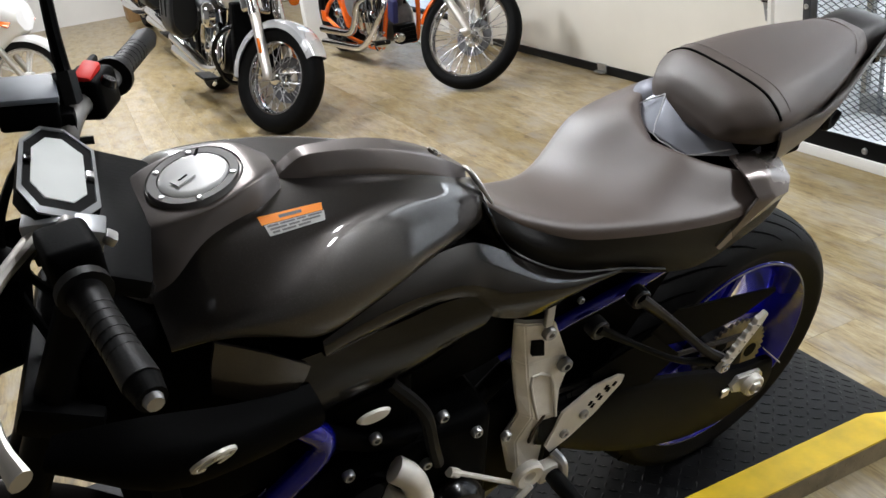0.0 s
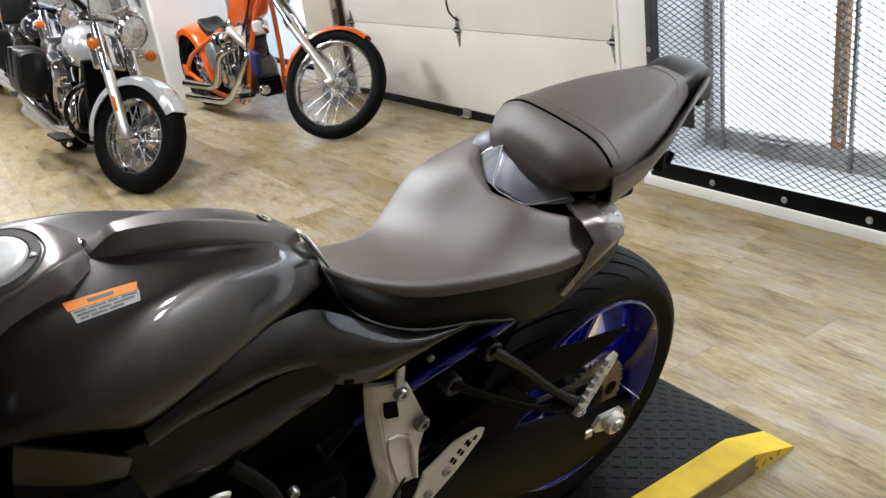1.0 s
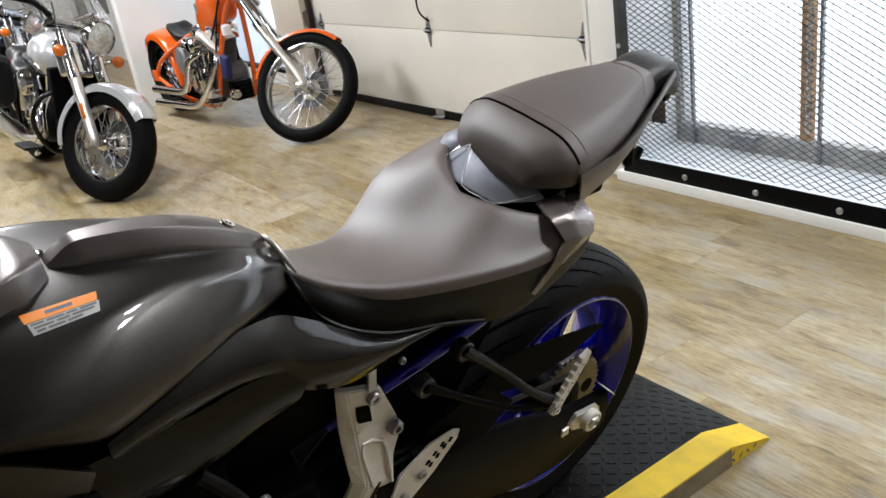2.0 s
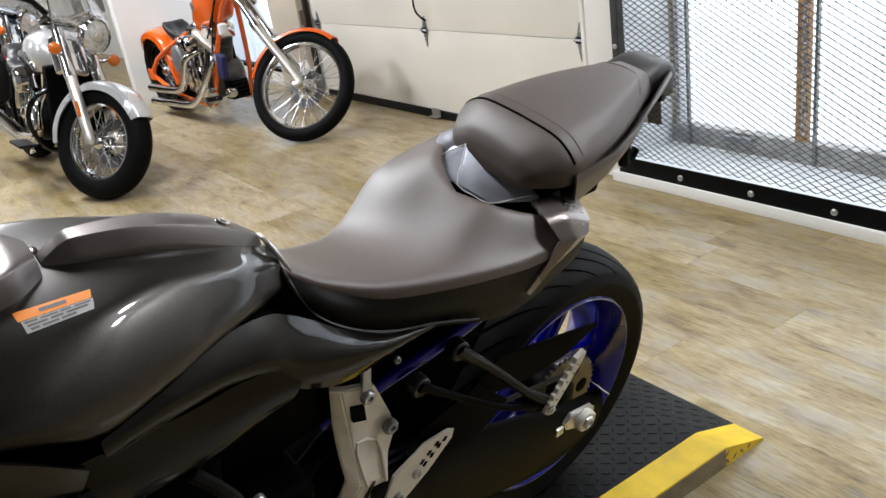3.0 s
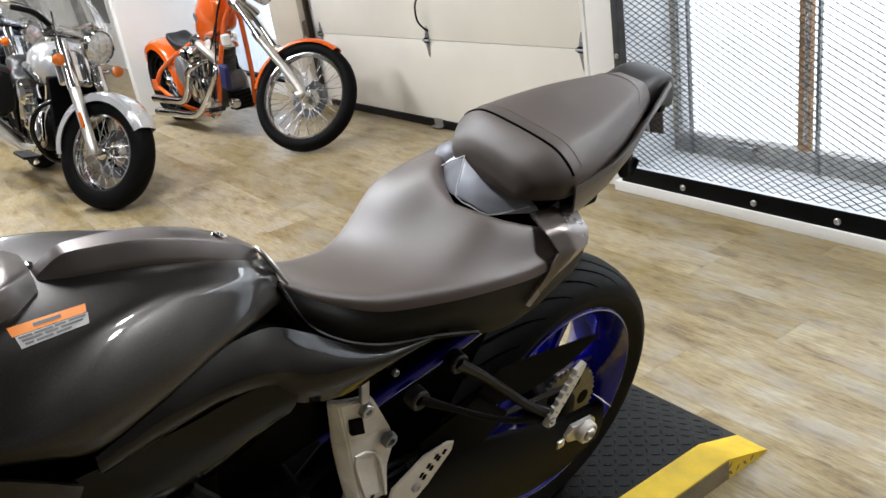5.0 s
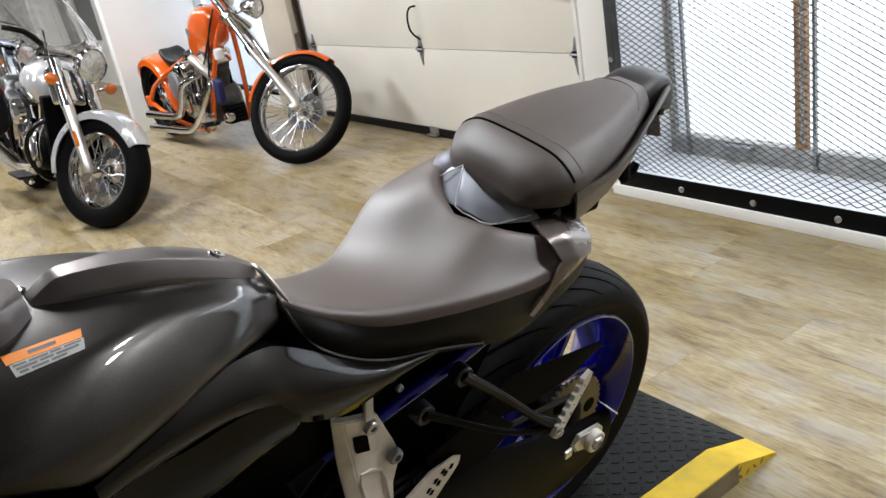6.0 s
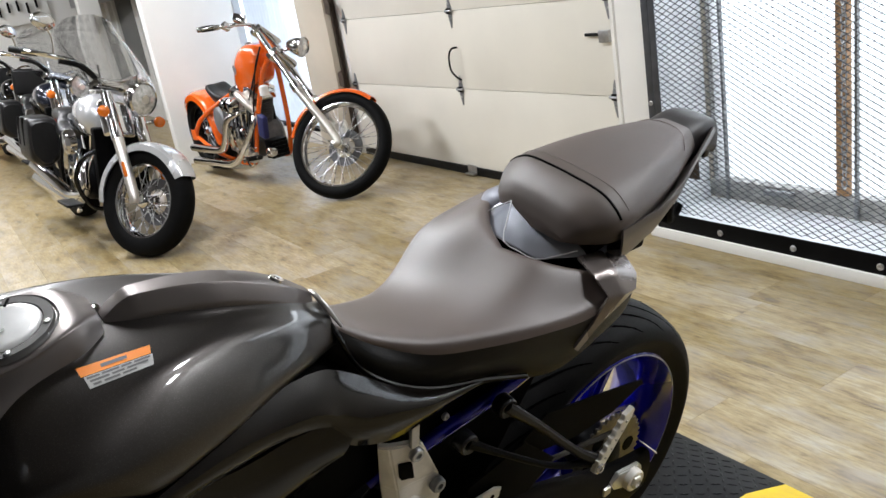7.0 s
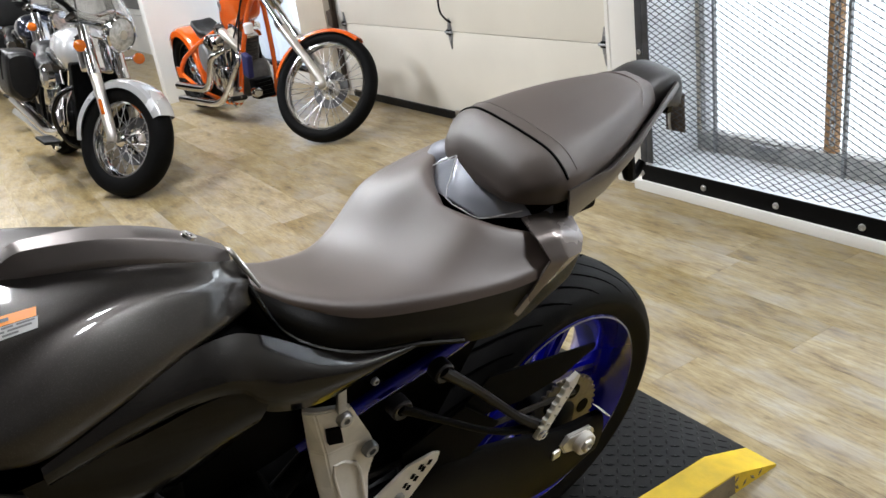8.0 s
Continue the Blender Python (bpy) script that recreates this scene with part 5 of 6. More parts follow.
BAR_L = [(-1.080, -0.07, 1.074), (-1.078, -0.10, 1.072), (-1.068, -0.155, 1.066), (-1.058, -0.20, 1.060), (-1.012, -0.325, 1.044)]
BAR_R = [(-1.080, 0.07, 1.082), (-1.076, 0.10, 1.088), (-1.056, 0.155, 1.092), (-1.034, 0.205, 1.091), (-0.995, 0.365, 1.080)]
bar = part("handlebar", tube(st(*BAR_L[:0:-1], (-1.10, -0.05, 1.035), (-1.10, 0.05, 1.04), *BAR_R[1:]), 0.0125, 12), material("grey_bar", (0.20, 0.19, 0.18), 0.4, 0.6), bike, "satin grey handlebar")
for s, path in ((-1, BAR_L), (1, BAR_R)):
    A, E = Vector(path[3]), Vector(path[4])
    D = (E - A).normalized()
    g = part("grip", tube(st(A, A + D * 0.03, A.lerp(E, 0.6), E - D * 0.012), [0.0170, 0.0148, 0.0146, 0.0160], 18), BLACK_RUBBER, bar, "black rubber grip")
    for r_ in range(9):
        c_ = A.lerp(E, 0.14 + 0.085 * r_)
        part("rib", tube(st(c_ - D * 0.0018, c_ + D * 0.0018), 0.0152, 16), BLACK_RUBBER, g)
    part("grip_flange", tube(st(A - D * 0.006, A + D * 0.004), 0.024, 18), BLACK_RUBBER, g)
    part("bar_end", tube(st(E - D * 0.012, E + D * 0.006), [0.0150, 0.0125], 14), BLACK_STEEL, g)
    part("end_screw", tube(st(E + D * 0.004, E + D * 0.012), [0.009, 0.007], 10), GALV, g, "bare steel end screw")
    C = Vector(path[2])
    part("switch_housing", box((-0.024, 0.022, -0.030, 0.030, -0.022, 0.026), bevel=0.010, seg=3), BLACK_PLASTIC, bar, "black switch housing", m=STEER @ pose(*C, 0, 0, s * -18))
    part("lever_perch", box((-0.022, 0.018, -0.018, 0.018, -0.014, 0.014), bevel=0.006), GREY_STEEL if s < 0 else BLACK_PLASTIC, bar, m=STEER @ pose(*(Vector(path[1]) + Vector((-0.012, 0, 0)))))
    part("bar_clamp", box((-0.022, 0.022, -0.018, 0.018, -0.03, 0.018), bevel=0.006), BLACK_STEEL, bar, m=STEER @ pose(-1.10, s * 0.045, 1.035))
part("clutch_lever", tube(st((-1.100, -0.11, 1.072), (-1.135, -0.17, 1.055), (-1.138, -0.25, 1.046), (-1.118, -0.33, 1.035), (-1.10, -0.37, 1.03)), [0.011, 0.008, 0.007, 0.007, 0.010], 10, flat=0.7), POLISHED, bar, "polished alloy clutch lever")
part("brake_lever", tube(st((-1.09, 0.12, 1.078), (-1.10, 0.20, 1.070), (-1.085, 0.30, 1.062), (-1.07, 0.36, 1.06)), [0.011, 0.008, 0.007, 0.009], 10, flat=0.7), BLACK_STEEL, bar, "black brake lever")
part("mirror_stem", tube(st((-1.074, 0.118, 1.11), (-1.077, 0.14, 1.16), (-1.079, 0.175, 1.21), (-1.08, 0.235, 1.30)), [0.009, 0.0075, 0.007, 0.007], 8), BLACK_PLASTIC, bar, "black mirror stem")
part("mirror_nut", tube(st((-1.074, 0.114, 1.098), (-1.076, 0.128, 1.132)), 0.0125, 6), BLACK_RUBBER, bar)
part("mirror", lathe([(0.0, -0.012), (0.03, -0.012), (0.052, -0.004), (0.055, 0.004), (0.050, 0.006), (0, 0.006)], 28, "X", m=STEER @ pose(-1.085, 0.28, 1.335) @ Matrix.Diagonal((1, 1.35, 0.85, 1))), BLACK_PLASTIC, bar)
part("kill_switch", box((-0.010, 0.010, -0.020, 0.020, 0.0, 0.012), bevel=0.005), RED_PLASTIC, bar, "red engine kill switch", m=STEER @ pose(-1.056, 0.150, 1.114, 8, 12, -15))
part("start_button", lathe([(0.0, 0.008), (0.008, 0.008), (0.010, 0.0)], 16, "Z", m=STEER @ pose(-1.036, 0.138, 1.108, 0, 35, 0)), BLACK_GLOSS, bar)
res = part("brake_reservoir", box((-0.030, 0.030, -0.036, 0.036, -0.018, 0.012), bevel=0.006, seg=3), BLACK_PLASTIC, bar, "black brake fluid reservoir", m=STEER @ pose(-1.116, 0.105, 1.110, 0, 6, 8))
part("reservoir_lid", box((-0.031, 0.031, -0.037, 0.037, 0.012, 0.019), bevel=0.003), material("grey_lid", (0.085, 0.10, 0.125), 0.5, 0.0, vary=0.2, scale=30), res, "dull grey reservoir lid")
part("switch_block", box((-0.014, 0.014, -0.010, 0.022, -0.020, 0.012), bevel=0.004), GREY_STEEL, bar, m=STEER @ pose(-1.055, -0.130, 1.072, 0, 20, 0))
part("horn_button", box((-0.006, 0.006, -0.008, 0.008, 0.0, 0.010), bevel=0.003), GALV, bar, m=STEER @ pose(-1.040, -0.135, 1.066, 0, 40, 0))
part("cable", tube(st((-1.06, -0.10, 1.06), (-1.11, -0.08, 1.04), (-1.14, -0.02, 0.97), (-1.08, 0.0, 0.88)), 0.005, 6), BLACK_RUBBER, bike)
part("cable", tube(st((-1.06, 0.10, 1.06), (-1.13, 0.09, 1.06), (-1.17, 0.02, 0.98), (-1.12, -0.06, 0.86)), 0.005, 6), BLACK_RUBBER, bike)
octo = [(-0.086, -0.018), (-0.058, -0.037), (0.054, -0.038), (0.090, -0.010), (0.086, 0.014), (0.048, 0.033), (-0.048, 0.036), (-0.084, 0.019)]
lcdo = [(x * 0.70, y * 0.68) for x, y in octo]
DASH = pose(-1.0891, -0.0159, 1.0901, 25.4, 1.8, 83.1)
dash = part("instrument", plate([(x, y) for x, y in octo], 0.022, DASH @ pose(0, 0, -0.018), bevel=0.004), BLACK_PLASTIC, bike, "octagonal black instrument pod with pale screen")
bm = bmesh.new()
outer, inner = [bm.verts.new((x * 1.0, y * 1.0, 0.0035)) for x, y in octo], [bm.verts.new((x * 0.9, y * 0.9, 0.0055)) for x, y in octo]
for i in range(8):
    bm.faces.new((outer[i], outer[(i + 1) % 8], inner[(i + 1) % 8], inner[i]))
bmesh.ops.transform(bm, matrix=DASH, verts=bm.verts)
bmesh.ops.recalc_face_normals(bm, faces=bm.faces)
bmesh.ops.solidify(bm, geom=bm.faces, thickness=0.002)
part("bezel", bm, GREY_STEEL, dash, "thin grey bezel")
part("screen", plate(lcdo, 0.0015, DASH @ pose(0, 0, 0.0035), bevel=0.0005), LCD, dash, "pale grey display")
part("button", box((-0.006, 0.006, -0.004, 0.004, 0.003, 0.009), bevel=0.002), GALV, dash, m=DASH @ pose(-0.006, -0.0295, 0.0))
part("button", box((-0.006, 0.006, -0.004, 0.004, 0.003, 0.008), bevel=0.002), BLACK_GLOSS, dash, m=DASH @ pose(0.008, 0.027, 0.0))
# ---- motorcycles behind: x to the front, right side at minus y, front wheel over the origin ----
def spoke_wheel(name, parent, m, R, half, rim_r, n, hub_r=0.035, rim_mat=None):
    w = new(name)
    w.parent = parent
    w.matrix_basis = m
    h = half
    prof = [(rim_r, -h * 0.70), (rim_r + 0.02, -h * 0.95), (R - 0.03, -h), (R - 0.012, -h * 0.8), (R, -h * 0.3), (R, h * 0.3), (R - 0.012, h * 0.8), (R - 0.03, h), (rim_r + 0.02, h * 0.95), (rim_r, h * 0.70)]
    ty = part("tyre", lathe(prof, 64, "Y", cap=False), FAR_TYRE, w, "black rubber tyre")
    rp = [(rim_r + 0.006, -h * 0.74), (rim_r - 0.008, -h * 0.70), (rim_r - 0.014, -h * 0.45), (rim_r - 0.022, 0), (rim_r - 0.014, h * 0.45), (rim_r - 0.008, h * 0.70), (rim_r + 0.006, h * 0.74), (rim_r - 0.004, 0)]
    rim = part("rim", lathe(rp, 64, "Y", True), rim_mat or CHROME, w, "chromed spoked rim")
    hub = part("hub", lathe([(0.018, -0.07), (hub_r, -0.062), (hub_r * 1.25, -0.05), (hub_r * 0.8, -0.03), (hub_r * 0.8, 0.03), (hub_r * 1.25, 0.05), (hub_r, 0.062), (0.018, 0.07)], 24, "Y"), CHROME, w)
    spoke = None
    for k in range(n):
        a0 = 2 * math.pi * k / n
        side = 1 if k % 2 else -1
        a1 = a0 + (0.55 if (k // 2) % 2 else -0.55)
        p0 = (hub_r * 1.15 * math.cos(a1), side * 0.046, hub_r * 1.15 * math.sin(a1))
        p1 = ((rim_r - 0.016) * math.cos(a0), side * 0.006, (rim_r - 0.016) * math.sin(a0))
        part("spoke", tube([p0, p1], 0.0024, 5), SPOKE_STEEL, w)
    return w


FINS = material("dull_fins", (0.10, 0.10, 0.105), 0.55, 0.5, vary=0.2, scale=30)


def disc_brake(parent, m, r, y):
    d = part("brake_disc", lathe([(r * 0.55, y), (r, y), (r, y + 0.005), (r * 0.55, y + 0.005)], 40, "Y", True, m=m), FINS, parent)
    return d


def bent_sheet(centre, R, half, a0, a1, drop, mat_, parent, name, label="", m=None, th=0.004):
    """A mudguard: a curved strip over a wheel with turned-down sides."""
    bm = bmesh.new()
    n = 28
    prof = [(-half, -drop), (-half * 0.97, -drop * 0.35), (-half * 0.8, -drop * 0.08), (-half * 0.4, 0.0), (0, 0.004), (half * 0.4, 0.0), (half * 0.8, -drop * 0.08), (half * 0.97, -drop * 0.35), (half, -drop)]
    rows = []
    for i in range(n + 1):
        t = i / n
        a = radians(a0 + (a1 - a0) * t)
        taper = 1 - 0.25 * abs(2 * t - 1) ** 4
        rows.append([bm.verts.new((centre[0] + (R + dr) * math.cos(a), y * taper, centre[2] + (R + dr) * math.sin(a))) for y, dr in prof])
    for r0, r1 in zip(rows, rows[1:]):
        for j in range(len(prof) - 1):
            bm.faces.new((r0[j], r0[j + 1], r1[j + 1], r1[j]))
    bmesh.ops.recalc_face_normals(bm, faces=bm.faces)
    bmesh.ops.solidify(bm, geom=bm.faces, thickness=th)
    if m is not None:
        bmesh.ops.transform(bm, matrix=m, verts=bm.verts)
    return part(name, bm, mat_, parent, label)


def blob(sections, mat_, parent, name, label="", under=0.02):
    return part(name, loft(sections, under=under), mat_, parent, label)


def headlamp(parent, m, r, label, bucket=None):
    h = part("headlight", lathe([(0.0, -0.12), (r * 0.5, -0.11), (r * 0.85, -0.06), (r, -0.01), (r * 1.02, 0.0)], 36, "X", m=m), bucket or CHROME, parent, label)
    part("ring", lathe([(r * 1.03, -0.006), (r * 1.06, 0.004), (r * 0.98, 0.014), (r * 0.92, 0.008)], 36, "X", True, m=m), CHROME, h)
    part("lens", lathe([(r * 0.95, 0.004), (r * 0.7, 0.014), (r * 0.3, 0.020), (0.0, 0.021)], 36, "X", m=m), LENS, h, "clear faceted headlight lens")
    part("bulb_cap", lathe([(r * 0.28, 0.021), (r * 0.25, 0.026), (0, 0.027)], 20, "X", m=m), POLISHED, h)
    return h


def v_twin(parent, x, z, scale, y0=0.0, dark=False):
    e = part("crankcase", lathe([(0.0, -0.15), (0.10, -0.15), (0.135, -0.12), (0.15, 0.0), (0.135, 0.12), (0.10, 0.15), (0.0, 0.15)], 28, "Y", m=pose(x - (0 if dark else 0.07), y0, z) @ Matrix.Diagonal(((1.35 if dark else 1.0) * scale, scale, scale, 1))), BLACK_STEEL if dark else FINS, parent, "dark V-twin crankcase" if dark else "dull alloy V-twin crankcase")
    part("timing_cover", lathe([(0.10, -0.145), (0.10, -0.170), (0.085, -0.182), (0.0, -0.185)], 28, "Y", m=pose(x + 0.05, y0, z) @ Matrix.Diagonal((scale, scale, scale, 1))), CHROME, e)
    part("cam_cover", lathe([(0.07, -0.145), (0.07, -0.165), (0.05, -0.175), (0.0, -0.177)], 28, "Y", m=pose(x - 0.11 * scale, y0, z + 0.03) @ Matrix.Diagonal((scale, scale, scale, 1))), CHROME, e)
    for lean_, nm in ((-24, "rear_cylinder"), (24, "front_cylinder")):
        cm = pose(x, y0, z + 0.05) @ pose(0, 0, 0, 0, lean_, 0)
        c = part(nm, lathe([(0.062, 0.08)] + [(r_, h_) for k in range(9) for r_, h_ in ((0.088, 0.09 + k * 0.018), (0.088, 0.096 + k * 0.018), (0.064, 0.099 + k * 0.018), (0.064, 0.106 + k * 0.018))] + [(0.06, 0.26)], 26, "Z", m=cm @ Matrix.Diagonal((scale, scale, scale, 1))), BLACK_STEEL if dark else FINS, e, "finned cylinder")
        part("rocker_cover", lathe([(0.085, 0.26), (0.092, 0.275), (0.088, 0.305), (0.06, 0.325), (0.0, 0.33)], 26, "Z", m=cm @ Matrix.Diagonal((scale, scale * 1.15, scale, 1))), CHROME, c)
        part("pushrod_tube", tube([tuple(cm @ Vector((0.02, -0.10 * scale, 0.03))), tuple(cm @ Vector((0.0, -0.095 * scale, 0.28 * scale)))], 0.011, 8), CHROME, c)
    return e


def turn_lamp(parent, at, r=0.03):
    t = part("turn_signal", lathe([(0.0, -0.05), (r * 0.6, -0.04), (r, -0.005), (r * 1.02, 0.0)], 20, "X", m=Matrix.Translation(at)), CHROME, parent)
    part("amber_lens", lathe([(r, 0.0), (r * 0.95, 0.014), (r * 0.5, 0.024), (0, 0.026)], 20, "X", m=Matrix.Translation(at)), AMBER, t, "amber indicator lens")
    return t


def make_cruiser(paint, lower, label, m, screen=True, backrest=False):
    c = thing("cruiser_motorcycle", label, "motorcycle", m, group="parked motorcycles")
    R = 0.325
    ST = pose(0, 0, R) @ pose(0, 0, 0, 0, -28.1, 0) @ pose(0, 0, 0, 0, 0, 30.4) @ pose(0, 0, 0, 0, 28.1, 0) @ pose(0, 0, -R)
    q = lambda *p: [tuple(ST @ Vector(v)) for v in p]
    spoke_wheel("front_wheel", c, ST @ pose(0, 0, R), R, 0.062, 0.215, 36)
    spoke_wheel("rear_wheel", c, pose(-1.64, 0, R), R, 0.075, 0.205, 24)
    disc_brake(c, ST @ pose(0, 0, R), 0.14, 0.07)
    bent_sheet((0, 0, R), R + 0.020, 0.088, 31, 188, 0.055, paint, c, "front_mudguard", "deep painted front mudguard", ST)
    bent_sheet((-1.64, 0, R), R + 0.05, 0.105, 20, 178, 0.10, paint, c, "rear_mudguard", "painted rear mudguard")
    k = math.tan(radians(28.1))
    for s in (-1, 1):
        part("fork_slider", tube(q((0.0, s * 0.106, R - 0.015), (-0.02 * 1.0 - 0.0, s * 0.106, R + 0.05), (-k * 0.36, s * 0.106, R + 0.36)), [0.026, 0.029, 0.031], 14), POLISHED, c, "polished fork slider")
        part("fork_cover", tube(q((-k * 0.34, s * 0.106, R + 0.34), (-k * 0.60, s * 0.106, R + 0.60)), [0.036, 0.034], 14), CHROME, c)
        part("fork_reflector", box((-0.008, 0.010, -0.006, 0.006, -0.045, 0.045), bevel=0.003), AMBER, c, "amber fork reflector", m=ST @ pose(-0.065, s * 0.145, R + 0.17, 0, -28, 0))
        turn_lamp(c, q((-0.20, s * 0.215, 0.81))[0], 0.034)
        part("lamp_bar", tube(q((-0.30, s * 0.10, 0.80), (-0.26, s * 0.17, 0.795), (-0.235, s * 0.21, 0.81)), 0.012, 10), CHROME, c)
        part("grip", tube(q((-0.56, s * 0.40, 1.085), (-0.70, s * 0.47, 1.09)), 0.019, 12), BLACK_RUBBER, c, "black grip")
        part("lever", tube(q((-0.50, s * 0.38, 1.09), (-0.60, s * 0.47, 1.075)), 0.007, 8), CHROME, c)
        bag = part("saddlebag", loft([[(x, y, z) for y, z in sct] for x, sct in (
            (-1.86, [(0, .655), (.05, .650), (.075, .61), (.075, .45), (.03, .385)]),
            (-1.80, [(0, .690), (.07, .685), (.098, .64), (.098, .43), (.04, .365)]),
            (-1.50, [(0, .690), (.07, .685), (.098, .64), (.098, .42), (.04, .355)]),
            (-1.43, [(0, .660), (.05, .650), (.078, .61), (.078, .46), (.03, .39)]))], under=0.01), LEATHER, c, "black leather saddlebag", m=pose(0.10, s * 0.255, 0.075))
        for x in (-1.72, -1.57):
            part("strap", tube([(x, s * 0.10, 0.692), (x, s * 0.103, 0.62), (x, s * 0.103, 0.50)], 0.012, 8, flat=0.35), BLACK_RUBBER, bag)
        part("footboard", box((-0.74, -0.47, s * 0.30 - 0.05, s * 0.30 + 0.05, 0.265, 0.285), bevel=0.008), BLACK_RUBBER, c, "black footboard")
        if s > 0:
            continue
        ms = part("mirror_stem", tube(q((-0.50, s * 0.34, 1.09), (-0.49, s * 0.37, 1.18), (-0.50, s * 0.42, 1.25)), 0.006, 8), CHROME, c)
        part("mirror", lathe([(0.0, 0.022), (0.035, 0.018), (0.058, 0.004), (0.06, -0.004), (0, -0.004)], 24, "X", m=ST @ pose(-0.50, s * 0.43, 1.26) @ Matrix.Diagonal((1, 1.3, 0.85, 1))), CHROME, ms)
    part("handlebar", tube(q((-0.66, -0.45, 1.09), (-0.54, -0.39, 1.085), (-0.45, -0.21, 1.075), (-0.43, -0.06, 1.015), (-0.43, 0.06, 1.015), (-0.45, 0.21, 1.075), (-0.54, 0.39, 1.085), (-0.66, 0.45, 1.09)), 0.0145, 12), CHROME, c, "wide chrome handlebar")
    part("cable_sleeve", tube(q((-0.49, -0.31, 1.065), (-0.44, -0.20, 1.06), (-0.42, -0.08, 1.0), (-0.40, 0.02, 0.96)), 0.017, 10), BLACK_RUBBER, c, "black cable sleeve along the handlebar")
    part("top_yoke", box((-0.04, 0.05, -0.15, 0.15, -0.02, 0.02), bevel=0.012), CHROME, c, m=ST @ pose(-0.39, 0, 0.97, 0, -28, 0))
    part("fork_shroud", box((-0.05, 0.03, -0.10, 0.10, -0.13, 0.10), bevel=0.03, seg=3), CHROME, c, m=ST @ pose(-0.33, 0, 0.80, 0, -28, 0))
    headlamp(c, ST @ pose(-0.13, 0, 0.917, 0, 4, 0), 0.098, "round chrome headlight")
    if screen:
        bm = bmesh.new()
        rows = []
        for i in range(9):
            v = i / 8
            z = 0.94 + 0.46 * v
            row_ = []
            for j in range(13):
                u = j / 6 - 1
                wdt = 0.25 + 0.085 * math.sin(math.pi * min(1, v * 0.9 + 0.12)) - 0.10 * max(0, v - 0.78) * 3 * abs(u)
                row_.append(bm.verts.new((-0.20 - 0.36 * v - 0.10 * u * u, u * wdt, z - 0.07 * u * u * v)))
            rows.append(row_)
        for r0, r1 in zip(rows, rows[1:]):
            for j in range(12):
                bm.faces.new((r0[j], r0[j + 1], r1[j + 1], r1[j]))
        bmesh.ops.solidify(bm, geom=bm.faces, thickness=0.004)
        bmesh.ops.transform(bm, matrix=ST, verts=bm.verts)
        ws = part("windscreen", bm, SCREEN, c, "clear touring windscreen")
        ws.visible_shadow = False
        for s in (-1, 1):
            part("screen_strut", tube(q((-0.32, s * 0.12, 0.88), (-0.33, s * 0.14, 0.98), (-0.36, s * 0.15, 1.08)), 0.006, 8), CHROME, ws)
    tk = blob([sec(-0.53, (0, .84), (.03, .84), (.08, .81), (.10, .76), (.07, .70)),
               sec(-0.58, (0, .90), (.08, .895), (.145, .86), (.168, .78), (.13, .70)),
               sec(-0.70, (0, .935), (.09, .93), (.160, .885), (.182, .79), (.14, .69)),
               sec(-0.90, (0, .905), (.07, .90), (.135, .865), (.155, .78), (.12, .70)),
               sec(-1.10, (0, .82), (.03, .82), (.06, .80), (.07, .76), (.05, .73))], paint, c, "fuel_tank", "large teardrop fuel tank")
    part("tank_console", tube([(-0.62, 0, 0.915), (-0.72, 0, 0.945), (-0.88, 0, 0.92), (-1.03, 0, 0.86)], [0.03, 0.05, 0.045, 0.03], 12, flat=0.5), CHROME, tk)
    for s in (-1, 1):
        part("tank_side", lathe([(0.0, s * 0.022), (0.07, s * 0.018), (0.098, s * 0.004), (0.10, -s * 0.02)], 28, "Y", m=pose(-0.95, s * 0.135, 0.745, s * -12, 0, 0) @ Matrix.Diagonal((1.6, 1, 0.62, 1))), lower, tk, "dark lower tank panel")
        part("engine_guard", tube([(-0.46, s * 0.06, 0.62), (-0.47, s * 0.22, 0.56), (-0.50, s * 0.27, 0.42), (-0.50, s * 0.20, 0.26), (-0.50, s * 0.08, 0.22)], 0.014, 10), BLACK_GLOSS, c)
    part("seat", loft([sec(-0.92, (0, .77), (.06, .77), (.10, .75), (.12, .71), (.10, .68)),
                       sec(-1.10, (0, .70), (.10, .705), (.16, .70), (.19, .66), (.16, .62)),
                       sec(-1.32, (0, .73), (.10, .735), (.16, .72), (.18, .68), (.15, .63)),
                       sec(-1.42, (0, .80), (.08, .80), (.13, .78), (.14, .73), (.12, .69)),
                       sec(-1.68, (0, .81), (.07, .81), (.11, .79), (.12, .75), (.10, .72)),
                       sec(-1.80, (0, .78), (.04, .78), (.07, .77), (.08, .75), (.06, .73))], under=0.04), LEATHER, c, "black leather stepped seat")
    if backrest:
        part("backrest_bar", tube([(-1.70, -0.12, 0.62), (-1.78, -0.12, 0.95), (-1.80, -0.06, 1.06), (-1.80, 0.06, 1.06), (-1.78, 0.12, 0.95), (-1.70, 0.12, 0.62)], 0.010, 8), CHROME, c, "chrome backrest bar")
        part("backrest", box((-1.79, -1.72, -0.15, 0.15, 0.80, 1.05), bevel=0.03, seg=3), LEATHER, c, "black padded backrest")
    v_twin(c, -0.86, 0.38, 1.0, dark=True)
    part("air_cleaner", lathe([(0.0, -0.045), (0.07, -0.042), (0.10, -0.02), (0.105, 0.02)], 30, "Y", m=pose(-0.86, -0.20, 0.63) @ Matrix.Diagonal((1.1, 1, 0.8, 1))), CHROME, c, "chrome oval air cleaner")
